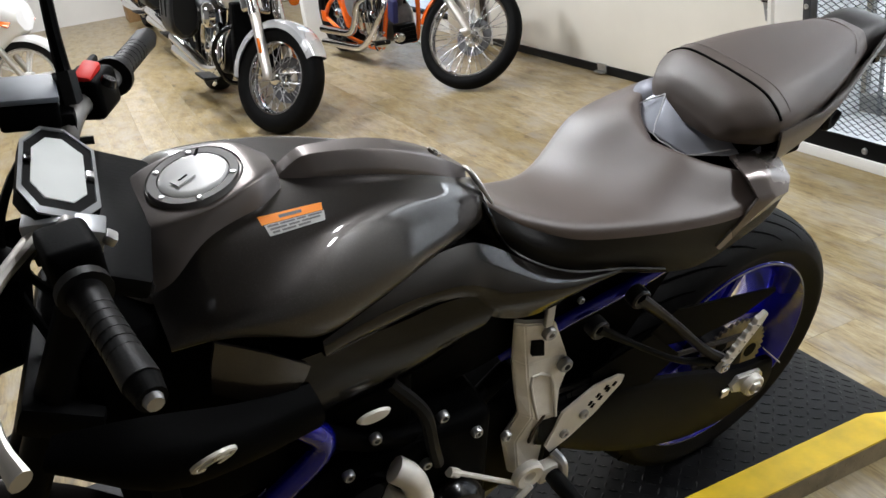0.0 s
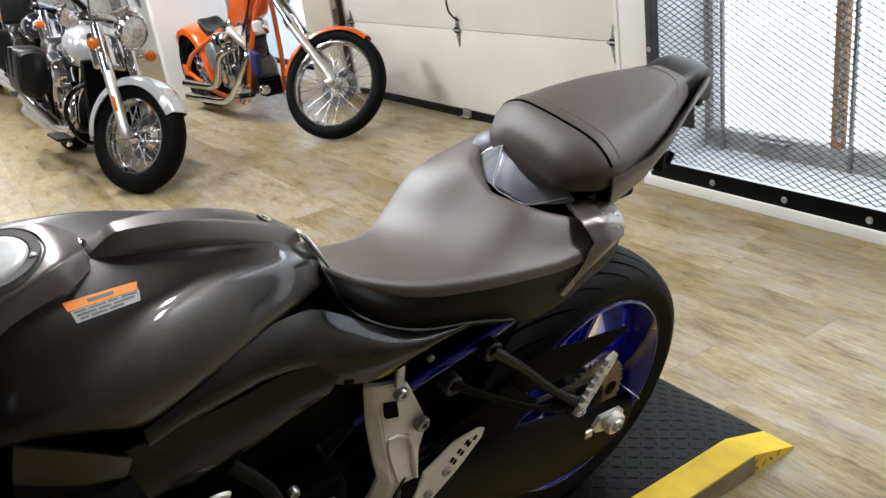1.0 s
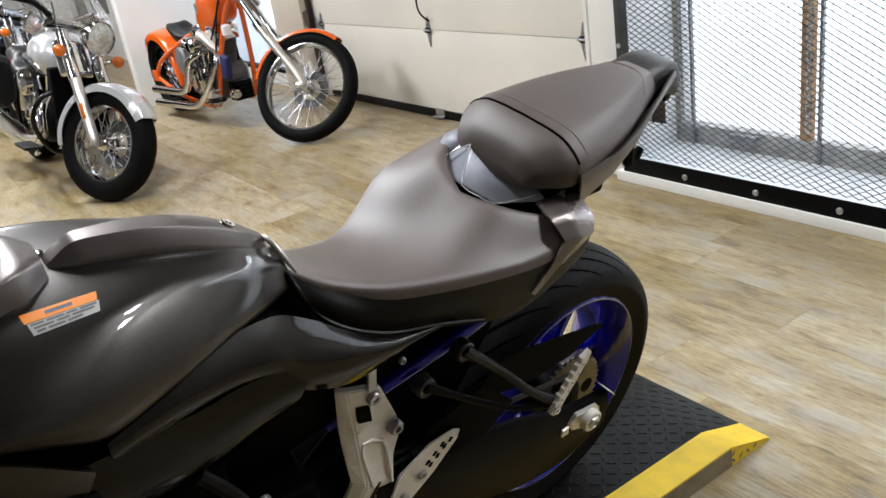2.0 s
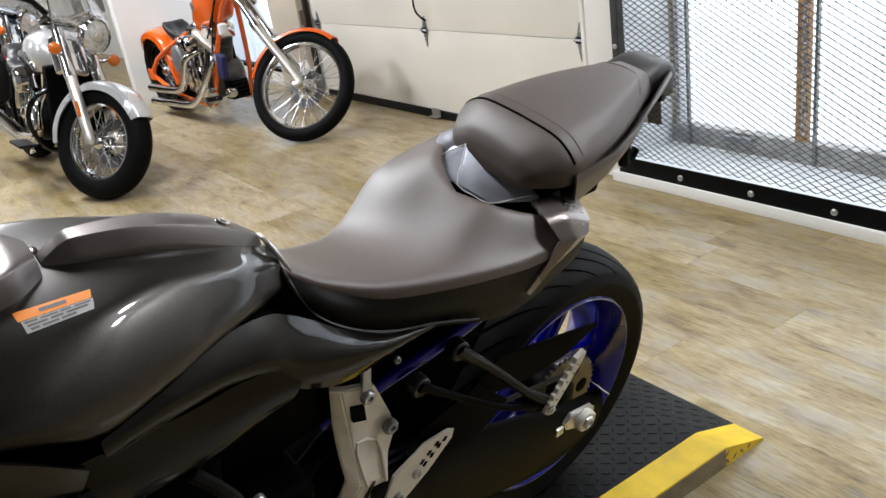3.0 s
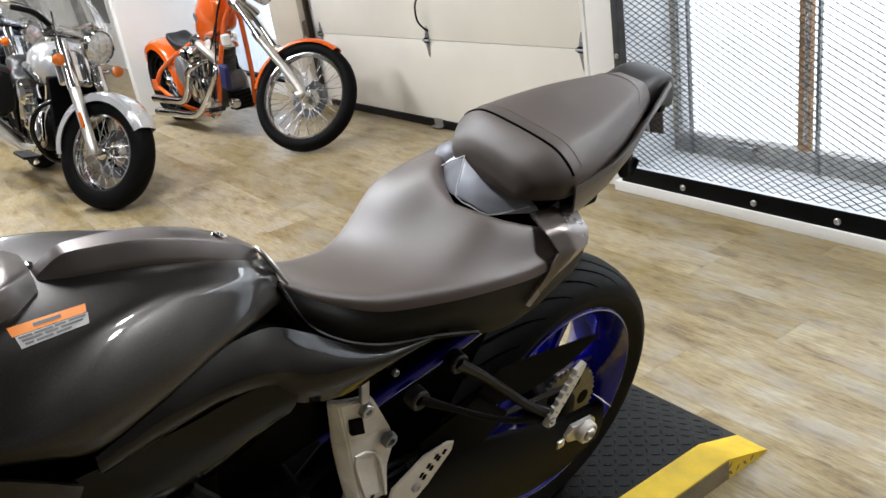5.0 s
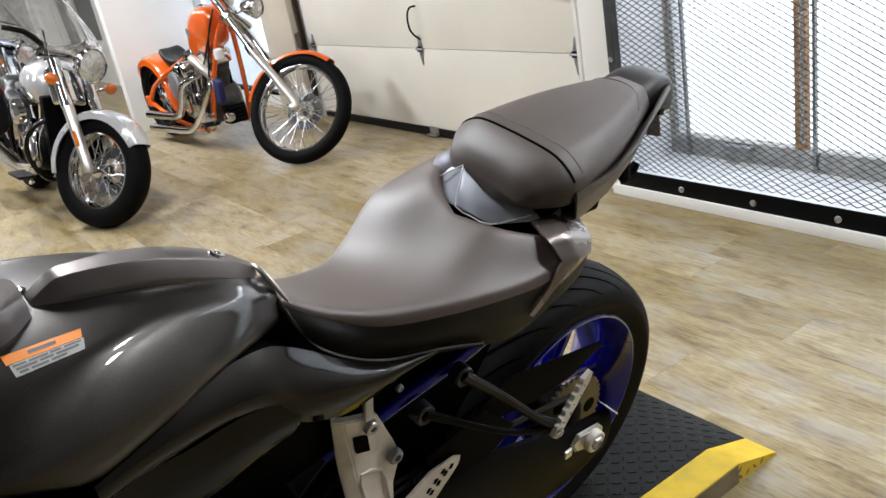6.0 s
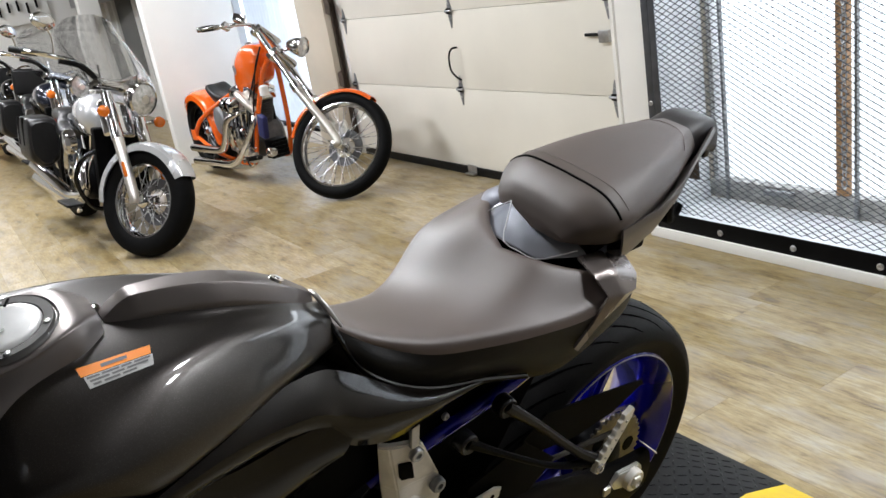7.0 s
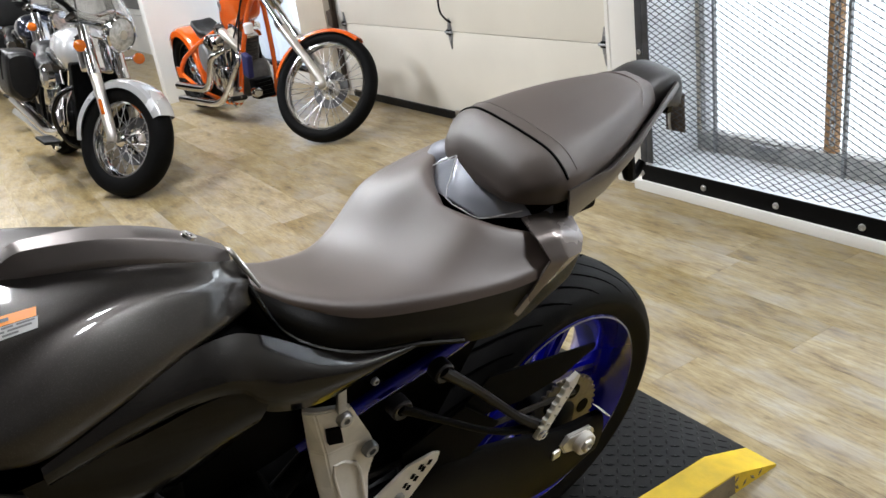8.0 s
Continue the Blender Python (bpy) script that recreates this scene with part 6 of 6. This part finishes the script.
    part("frame", tube([(-0.45, 0, 0.80), (-0.40, 0, 0.62), (-0.48, 0, 0.30), (-0.62, 0, 0.21), (-1.10, 0, 0.21), (-1.45, 0, 0.33)], 0.024, 12), BLACK_GLOSS, c, "black cradle frame")
    part("radiator_shroud", box((-0.52, -0.42, -0.15, 0.15, 0.27, 0.74), bevel=0.02, seg=3), BLACK_PLASTIC, c, "black radiator and frame shroud")
    for i, (x1, z1) in enumerate(((-1.98, 0.375), (-1.92, 0.285))):
        part("exhaust_pipe", tube([(-0.68 - 0.22 * i, -0.12, 0.56), (-0.60 - 0.16 * i, -0.19, 0.47), (-0.62 - 0.1 * i, -0.205, 0.33 - 0.05 * i), (-0.95, -0.21, 0.27 - 0.03 * i), (-1.25, -0.215, 0.295 - 0.045 * i), (x1, -0.225, z1)], [0.024, 0.026, 0.028, 0.030, 0.042, 0.046], 14), CHROME, c, "chrome exhaust pipe")
    part("side_cover", box((-1.18, -0.98, -0.16, 0.16, 0.44, 0.64), bevel=0.03, seg=3), lower, c)
    part("brake_pedal", tube([(-0.62, -0.24, 0.22), (-0.52, -0.28, 0.23), (-0.42, -0.29, 0.27)], 0.009, 8), CHROME, c)
    part("kick_stand", tube([(-0.75, 0.16, 0.22), (-0.72, 0.24, 0.12), (-0.70, 0.30, 0.045)], 0.011, 8), BLACK_STEEL, c)
    part("tail_lamp", box((-2.05, -2.0, -0.06, 0.06, 0.62, 0.70), bevel=0.012), RED_PLASTIC, c)
    return c


cruiser = make_cruiser(SILVER_PAINT, CHARCOAL, "silver cruiser motorcycle with windscreen and black leather saddlebags", pose(-3.692, -0.012, -0.012, -8.8, 0.54, 3.8))
make_cruiser(NAVY, BLACK_GLOSS, "dark navy touring cruiser with windscreen parked behind the silver one", pose(-6.10, 0.05, -0.012, -8.8, 0.54, 4), backrest=True)
make_cruiser(BLACK_GLOSS, CHARCOAL, "black cruiser with leather saddlebags parked far back", pose(-8.45, 0.02, -0.012, -8.8, 0.54, 5), False, True)

# orange chopper with rigid frame and long raked fork
ch = thing("chopper_motorcycle", "bright orange chopper with long raked chrome fork", "motorcycle", pose(-3.686, 1.319, -0.0315, 0, 0.85, 5.15), group="parked motorcycles")
RF, RR, WB = 0.360, 0.325, 2.14
RAKE = 46.75
CST = pose(0, 0, RF) @ pose(0, 0, 0, 0, -RAKE, 0) @ pose(0, 0, 0, 0, 0, 42.5) @ pose(0, 0, 0, 0, RAKE, 0) @ pose(0, 0, -RF)
cq = lambda *p: [tuple(CST @ Vector(v)) for v in p]
kr = math.tan(radians(RAKE))
spoke_wheel("front_wheel", ch, CST @ pose(0, 0, RF), RF, 0.048, 0.284, 40, 0.03)
spoke_wheel("rear_wheel", ch, pose(-WB, 0, RR), RR, 0.095, 0.215, 30, rim_mat=BLACK_GLOSS)
disc_brake(ch, CST @ pose(0, 0, RF), 0.125, 0.058)
part("brake_caliper", box((-0.04, 0.04, -0.02, 0.02, -0.05, 0.05), bevel=0.012), POLISHED, ch, m=CST @ pose(-0.06, 0.075, RF + 0.13, 0, -30, 0))
bent_sheet((0, 0, RF), RF + 0.018, 0.058, 62, 178, 0.03, ORANGE_PAINT, ch, "front_mudguard", "narrow orange front mudguard", CST)
bent_sheet((-WB, 0, RR), RR + 0.028, 0.125, -16, 150, 0.07, ORANGE_PAINT, ch, "rear_mudguard", "wide orange rear mudguard")
for s in (-1, 1):
    part("fork_slider", tube(cq((0, s * 0.10, RF - 0.02), (0, s * 0.10, RF + 0.03), (-kr * 0.34, s * 0.10, RF + 0.34)), [0.026, 0.028, 0.028], 14), POLISHED, ch, "polished fork slider")
    part("slider_cap", tube(cq((-kr * 0.33, s * 0.10, RF + 0.33), (-kr * 0.37, s * 0.10, RF + 0.37)), 0.034, 14), CHROME, ch)
    part("fork_tube", tube(cq((-kr * 0.34, s * 0.10, RF + 0.34), (-kr * 0.76, s * 0.10, RF + 0.76)), 0.0205, 14), CHROME, ch, "long chrome fork tube")
    part("grip", tube(cq((-0.90, s * 0.335, 1.012), (-1.05, s * 0.355, 0.98)), 0.019, 12), CHROME, ch, "chrome and rubber grip")
    part("grip_band", tube(cq((-0.93, s * 0.339, 1.006), (-1.02, s * 0.351, 0.986)), 0.0205, 12), BLACK_RUBBER, ch)
    part("lever", tube(cq((-0.82, s * 0.30, 1.03), (-0.86, s * 0.38, 1.0), (-0.98, s * 0.40, 0.965)), 0.007, 8), CHROME, ch)
    part("switch_housing", box((-0.03, 0.03, -0.03, 0.03, -0.022, 0.024), bevel=0.01), CHROME, ch, m=CST @ pose(-0.86, s * 0.315, 1.025, 0, 10, s * -60))
    part("riser", tube(cq((-0.78, s * 0.05, 1.06), (-0.82, s * 0.05, 1.125)), 0.015, 10), CHROME, ch)
part("handlebar", tube(cq((-1.0, -0.348, 0.99), (-0.87, -0.33, 1.02), (-0.79, -0.25, 1.07), (-0.81, -0.12, 1.115), (-0.82, 0, 1.125), (-0.81, 0.12, 1.115), (-0.79, 0.25, 1.07), (-0.87, 0.33, 1.02), (-1.0, 0.348, 0.99)), 0.013, 12), CHROME, ch, "chrome handlebar")
part("master_cylinder", box((-0.04, 0.04, -0.035, 0.035, -0.02, 0.03), bevel=0.008), CHROME, ch, m=CST @ pose(-0.80, -0.27, 1.095, 0, 0, 30))
part("top_yoke", box((-0.04, 0.05, -0.135, 0.135, -0.02, 0.02), bevel=0.012), CHROME, ch, m=CST @ pose(-kr * 0.72, 0, RF + 0.72, 0, -RAKE, 0))
part("lower_yoke", box((-0.04, 0.05, -0.135, 0.135, -0.025, 0.025), bevel=0.012), CHROME, ch, m=CST @ pose(-kr * 0.56, 0, RF + 0.56, 0, -RAKE, 0))
headlamp(ch, CST @ pose(-0.45, 0, 1.02, 0, 6, 0), 0.068, "chrome bullet headlight")
part("lamp_stay", tube(cq((-0.53, 0, 1.015), (-0.62, 0, 0.98)), 0.014, 10), CHROME, ch)
part("head_stock", tube([(-kr * 0.55 - 0.06, 0, RF + 0.55), (-kr * 0.70 - 0.06, 0, RF + 0.70)], 0.036, 16), ORANGE_PAINT, ch)
HX, HZ = -0.76, 0.95
for s in (-1, 1):
    part("down_tube", tube([(HX, s * 0.03, HZ - 0.03), (-0.82, s * 0.07, 0.80), (-0.95, s * 0.13, 0.45), (-1.03, s * 0.145, 0.25), (-1.10, s * 0.145, 0.17), (-1.30, s * 0.145, 0.155)], 0.018, 12), ORANGE_PAINT, ch, "orange frame down tube")
    part("lower_rail", tube([(-1.28, s * 0.145, 0.155), (-1.75, s * 0.15, 0.20), (-WB, s * 0.155, RR - 0.01)], 0.017, 12), ORANGE_PAINT, ch, "orange lower frame rail")
    part("seat_stay", tube([(-1.22, s * 0.05, 0.735), (-1.60, s * 0.10, 0.61), (-1.96, s * 0.135, 0.47), (-2.06, s * 0.15, 0.40), (-WB, s * 0.155, RR)], 0.019, 12), ORANGE_PAINT, ch, "orange rear frame stay")
    part("axle_plate", box((-0.06, 0.05, -0.012, 0.012, -0.045, 0.045), bevel=0.006), ORANGE_PAINT, ch, m=pose(-WB, s * 0.16, RR))
part("top_tube", tube([(HX, 0, HZ), (-1.0, 0, 0.80), (-1.25, 0, 0.72), (-1.40, 0, 0.66)], 0.022, 12), ORANGE_PAINT, ch, "orange frame backbone")
part("seat_post", tube([(-1.36, 0, 0.68), (-1.46, 0, 0.45), (-1.48, 0, 0.20)], 0.018, 12), ORANGE_PAINT, ch)
blob([sec(-0.845, (0, .97), (.025, .97), (.05, .95), (.06, .91), (.045, .87)),
      sec(-0.89, (0, 1.025), (.05, 1.02), (.082, .985), (.090, .90), (.07, .80)),
      sec(-1.03, (0, 1.040), (.06, 1.035), (.096, .99), (.108, .88), (.085, .745)),
      sec(-1.17, (0, .985), (.055, .98), (.092, .93), (.102, .83), (.08, .70)),
      sec(-1.27, (0, .87), (.04, .87), (.07, .84), (.080, .76), (.06, .67)),
      sec(-1.33, (0, .76), (.02, .76), (.035, .745), (.04, .71), (.03, .66))], ORANGE_PAINT, ch, "fuel_tank", "glossy orange high fuel tank", 0.02)
part("tank_emblem", lathe([(0.0, -0.004), (0.022, -0.003), (0.03, 0)], 24, "Y", m=pose(-1.17, -0.103, 0.86, 8, 0, 0) @ Matrix.Diagonal((1, 1, 1.5, 1))), GREY_STEEL, ch, "dull grey tank emblem")
part("fuel_cap", lathe([(0.03, -0.02), (0.03, 0.012), (0.02, 0.018), (0, 0.018)], 20, "Z", m=pose(-1.05, 0, 1.035)), CHROME, ch)
part("seat", loft([sec(-1.42, (0, .675), (.04, .675), (.07, .67), (.09, .655), (.08, .635)),
                   sec(-1.56, (0, .655), (.06, .660), (.085, .655), (.095, .63), (.08, .60)),
                   sec(-1.72, (0, .675), (.07, .685), (.095, .68), (.105, .65), (.09, .61)),
                   sec(-1.84, (0, .73), (.065, .735), (.085, .73), (.095, .70), (.08, .66)),
                   sec(-1.88, (0, .725), (.05, .725), (.065, .72), (.075, .70), (.06, .68))], under=0.03), LEATHER, ch, "black leather solo seat")
v_twin(ch, -1.19, 0.345, 1.16)
part("carburettor", lathe([(0.0, -0.05), (0.045, -0.048), (0.060, -0.03), (0.060, 0.03)], 24, "Y", m=pose(-1.21, -0.17, 0.62)), CHROME, ch, "chrome round air cleaner")
part("intake", tube([(-1.20, -0.16, 0.60), (-1.18, -0.08, 0.58), (-1.19, 0.0, 0.56)], 0.03, 12), POLISHED, ch)
part("coil_cover", box((-1.06, -0.94, -0.075, 0.075, 0.635, 0.685), bevel=0.012), CHROME, ch, "chrome coil cover")
part("white_filter", lathe([(0.02, -0.04), (0.034, -0.03), (0.034, 0.03), (0.02, 0.04), (0.0, 0.042)], 20, "Z", m=pose(-0.71, -0.125, 0.730)), WHITE_PLASTIC, ch, "small white canister")
part("oil_tank", lathe([(0.0, -0.12), (0.08, -0.12), (0.095, -0.105), (0.095, 0.105), (0.08, 0.12), (0.0, 0.12)], 28, "Y", m=pose(-1.67, 0, 0.46) @ Matrix.Diagonal((1, 1, 1.35, 1))), GREY_STEEL, ch, "polished oil tank")
part("gear_case", box((-1.56, -1.34, -0.12, 0.14, 0.22, 0.42), bevel=0.03, seg=3), FINS, ch)
part("kicker_cover", lathe([(0.06, -0.12), (0.06, -0.145), (0.045, -0.155), (0, -0.157)], 24, "Y", m=pose(-1.42, 0, 0.31)), CHROME, ch)
part("primary_cover", box((-1.56, -1.16, 0.14, 0.20, 0.24, 0.42), bevel=0.04, seg=3), CHROME, ch)
part("belt_guard", box((-1.62, -1.14, 0.10, 0.135, 0.20, 0.56), bevel=0.015, seg=3), BLACK_STEEL, ch, "black belt guard behind the engine")
part("regulator", box((-1.02, -0.91, -0.07, 0.07, 0.20, 0.34), bevel=0.008), BLACK_STEEL, ch, "black finned regulator")
for i in range(4):
    part("regulator_fin", box((-0.909, -0.897, -0.065, 0.065, 0.215 + i * 0.03, 0.228 + i * 0.03), bevel=0.002), BLACK_STEEL, ch)
part("horn", lathe([(0.035, -0.03), (0.04, 0.0), (0.03, 0.03), (0, 0.032)], 20, "X", m=pose(-0.875, -0.09, 0.265)), CHROME, ch)
part("exhaust_pipe", tube([(-1.14, -0.10, 0.56), (-1.19, -0.17, 0.545), (-1.27, -0.21, 0.505), (-1.33, -0.215, 0.42), (-1.40, -0.215, 0.32), (-1.50, -0.215, 0.262), (-1.66, -0.215, 0.245), (-2.10, -0.215, 0.232)], [0.020, 0.024, 0.028, 0.029, 0.029, 0.029, 0.031, 0.032], 16), CHROME, ch, "thick chrome drag pipe")
part("exhaust_pipe", tube([(-0.96, -0.09, 0.57), (-0.90, -0.15, 0.555), (-0.875, -0.185, 0.50), (-0.98, -0.205, 0.385), (-1.13, -0.21, 0.265), (-1.27, -0.21, 0.185), (-1.42, -0.21, 0.152), (-1.70, -0.21, 0.138), (-2.12, -0.21, 0.118)], [0.018, 0.020, 0.021, 0.022, 0.024, 0.027, 0.030, 0.032, 0.032], 16), CHROME, ch, "long chrome drag pipe")
# finned rocker box, intake and brackets on the near side of the engine
part("rocker_box", lathe([(0.0, -0.095), (0.030, -0.090)] + [(r_, -0.08 + k * 0.022 + d_) for k in range(7) for r_, d_ in ((0.040, 0.0), (0.054, 0.003), (0.054, 0.011), (0.040, 0.014))] + [(0.036, 0.082), (0.0, 0.086)], 26, "X", m=pose(-1.270, -0.165, 0.600, 0, 14, 0)), CHROME, ch, "finned chrome rocker box")
part("intake_manifold", tube([(-1.16, -0.13, 0.69), (-1.08, -0.15, 0.68), (-0.99, -0.14, 0.62), (-0.94, -0.11, 0.55)], [0.030, 0.034, 0.032, 0.026], 14), POLISHED, ch, "polished intake manifold")
part("mounting_bracket", plate([(-1.11, 0.70), (-0.98, 0.73), (-0.93, 0.66), (-0.97, 0.60), (-1.04, 0.66)], 0.008, pose(0, -0.12, 0) @ XZ, bevel=0.002), POLISHED, ch)
for k in range(4):
    part("pushrod_cover", tube([(-1.24 + 0.055 * k, -0.175, 0.40), (-1.28 + 0.085 * k, -0.16, 0.56)], 0.009, 8), CHROME, ch)
part("oil_pump", box((-1.10, -1.0, -0.19, -0.14, 0.19, 0.27), bevel=0.012, seg=3), POLISHED, ch, "polished oil pump body")
part("brake_pedal", tube([(-1.12, -0.19, 0.20), (-1.02, -0.21, 0.17), (-0.93, -0.22, 0.20)], 0.008, 8), CHROME, ch)
for k_, (x_, z_) in enumerate(((-1.05, 0.20), (-1.15, 0.24), (-1.22, 0.18), (-1.30, 0.26), (-1.0, 0.30))):
    part("fitting", lathe([(0.012, 0.0), (0.014, -0.02), (0.010, -0.03), (0, -0.03)], 10, "Y", m=pose(x_, -0.15, z_)), CHROME, ch)
part("oil_line", tube([(-1.12, -0.15, 0.30), (-1.02, -0.17, 0.40), (-1.0, -0.14, 0.55), (-1.03, -0.09, 0.66)], 0.008, 8), BLACK_RUBBER, ch, "black oil line")
part("cable", tube([(-0.80, -0.06, 0.98), (-0.88, -0.11, 0.80), (-0.98, -0.13, 0.66), (-1.10, -0.13, 0.60)], 0.006, 8), BLACK_RUBBER, ch)
part("cable", tube([(-0.78, -0.05, 1.02), (-0.84, -0.10, 0.86), (-0.93, -0.16, 0.50), (-1.05, -0.17, 0.28)], 0.006, 8), BLACK_RUBBER, ch)
part("forward_control", tube([(-0.98, -0.15, 0.24), (-0.86, -0.19, 0.25), (-0.82, -0.25, 0.27)], 0.013, 10), CHROME, ch)
part("foot_peg", tube([(-0.83, -0.20, 0.26), (-0.83, -0.31, 0.27)], 0.018, 12), BLACK_RUBBER, ch)
part("blue_pouch", box((-0.048, 0.048, -0.022, 0.022, -0.085, 0.085), bevel=0.016, seg=3), BLUE_CLOTH, ch, "small dark blue cloth pouch", m=pose(-0.80, -0.150, 0.475, 0, 14, 0))
part("kick_stand", tube([(-1.10, 0.15, 0.17), (-1.08, 0.22, 0.10), (-1.07, 0.27, 0.02)], 0.011, 8), CHROME, ch)

# white and orange sport motorcycle far off
sp = thing("sport_motorcycle", "white and orange faired sport motorcycle parked far back", "motorcycle", pose(-5.80, -1.43, 0.0, -4, 0, 52), group="parked motorcycles")
SPT = pose(0, 0, 0.30) @ pose(0, 0, 0, 0, 0, 25) @ pose(0, 0, -0.30)
sqd = lambda *p: [tuple(SPT @ Vector(v)) for v in p]
for nm, mm, hw in (("front_wheel", SPT @ pose(0, 0, 0.30), 0.06), ("rear_wheel", pose(-1.38, 0, 0.31), 0.09)):
    w = new(nm)
    w.parent = sp
    w.matrix_basis = mm
    part("tyre", lathe([(0.215, -hw * 0.8), (0.25, -hw), (0.285, -hw * 0.8), (0.30, 0), (0.285, hw * 0.8), (0.25, hw), (0.215, hw * 0.8)], 48, "Y", cap=False), TYRE, w)
    rm = part("rim", lathe([(0.222, -hw * 0.85), (0.205, -hw * 0.7), (0.20, 0), (0.205, hw * 0.7), (0.222, hw * 0.85), (0.19, 0)], 48, "Y", True), WHITE_PLASTIC, w, "white alloy rim")
    for kk in range(5):
        for d in (-8, 8):
            part("spoke", tube([(0.04, 0, 0), (0.20, 0, 0.012 * d / 8)], 0.011, 8), WHITE_PLASTIC, rm, m=pose(0, 0, 0, 0, 72 * kk + d, 0))
    part("hub", lathe([(0.02, -0.06), (0.045, -0.05), (0.045, 0.05), (0.02, 0.06)], 20, "Y"), WHITE_PLASTIC, w)
bent_sheet((0, 0, 0.30), 0.325, 0.07, 20, 160, 0.05, WHITE_PLASTIC, sp, "front_mudguard", "white front mudguard", SPT)
for s in (-1, 1):
    part("fork_leg", tube(sqd((0, s * 0.10, 0.30), (-0.30, s * 0.10, 0.90)), 0.024, 12), POLISHED, sp)
blob([sec(0.12, (0, .86), (.04, .85), (.08, .80), (.09, .72), (.05, .66)),
      sec(-0.02, (0, 1.02), (.08, 1.00), (.16, .92), (.18, .78), (.12, .58)),
      sec(-0.30, (0, 1.08), (.10, 1.05), (.22, .92), (.25, .66), (.20, .32)),
      sec(-0.62, (0, .90), (.10, .90), (.20, .84), (.24, .60), (.20, .26)),
      sec(-0.90, (0, .80), (.08, .80), (.16, .74), (.18, .52), (.14, .28))], WHITE_PLASTIC, sp, "fairing", "white race fairing")
blob([sec(-0.40, (0, .98), (.06, .98), (.12, .94), (.14, .86), (.10, .80)),
      sec(-0.60, (0, 1.00), (.08, 1.0), (.15, .95), (.17, .87), (.12, .80)),
      sec(-0.82, (0, .86), (.05, .86), (.09, .84), (.10, .81), (.08, .78))], ORANGE_PAINT, sp, "fuel_tank", "orange fuel tank")
blob([sec(-0.80, (0, .82), (.06, .82), (.12, .80), (.13, .77), (.10, .74)),
      sec(-1.20, (0, .92), (.06, .92), (.11, .89), (.12, .84), (.08, .80)),
      sec(-1.55, (0, 1.02), (.03, 1.02), (.05, 1.0), (.055, .98), (.04, .96))], WHITE_PLASTIC, sp, "tail", "white and orange tail unit")
for s in (-1, 1):
    part("stripe", tube([(-0.40, s * 0.235, 0.90), (-0.15, s * 0.205, 0.82), (0.07, s * 0.125, 0.70)], [0.02, 0.045, 0.03], 10, flat=0.25), ORANGE_PAINT, sp, "orange fairing stripe")
part("screen", tube([(0.0, 0, 1.03), (-0.12, 0, 1.14), (-0.22, 0, 1.19)], [0.05, 0.09, 0.08], 14, flat=0.6), DARK_GLASS, sp, "dark tinted screen")
part("red_reflector", lathe([(0.03, -0.002), (0.03, 0.006), (0, 0.008)], 16, "Y", m=pose(-0.34, -0.252, 0.55)), RED_PLASTIC, sp)
# ---- floor planks ----
PW, PL, GAP = 0.2, 1.22, 0.0005


def plank_mesh(length):
    bm = box((0, length - GAP, 0, PW - GAP, -0.009, 0.0), bevel=0.0004, seg=1)
    me = bpy.data.meshes.new("plank")
    bm.to_mesh(me)
    bm.free()
    me.materials.append(PLANK)
    return me


rnd = random.Random(7)
full = plank_mesh(PL)
rest_v, rest_f = [], []
y = Y0
row = 0
while y < 2.0:
    x = X0 - rnd.random() * PL
    while x < X1:
        if -6.4 < x < 0.9 and -0.8 < y < 1.85:
            part("plank", full, None, floor, m=pose(x, y, 0))
        else:
            k = len(rest_v)
            x0, x1, y1 = max(x, X0), min(x + PL - GAP, X1), y + PW - GAP
            rest_v += [(x0, y, 0), (x1, y, 0), (x1, y1, 0), (x0, y1, 0), (x0, y, -0.009), (x1, y, -0.009), (x1, y1, -0.009), (x0, y1, -0.009)]
            rest_f += [(k, k + 1, k + 2, k + 3), (k, k + 4, k + 5, k + 1), (k + 1, k + 5, k + 6, k + 2), (k + 2, k + 6, k + 7, k + 3), (k + 3, k + 7, k + 4, k)]
        x += PL
    y += PW
    row += 1
me = bpy.data.meshes.new("plank_rest")
me.from_pydata(rest_v, [], rest_f)
me.materials.append(PLANK)
tagged(part("plank_rest", me, None, floor), kind="stuff")
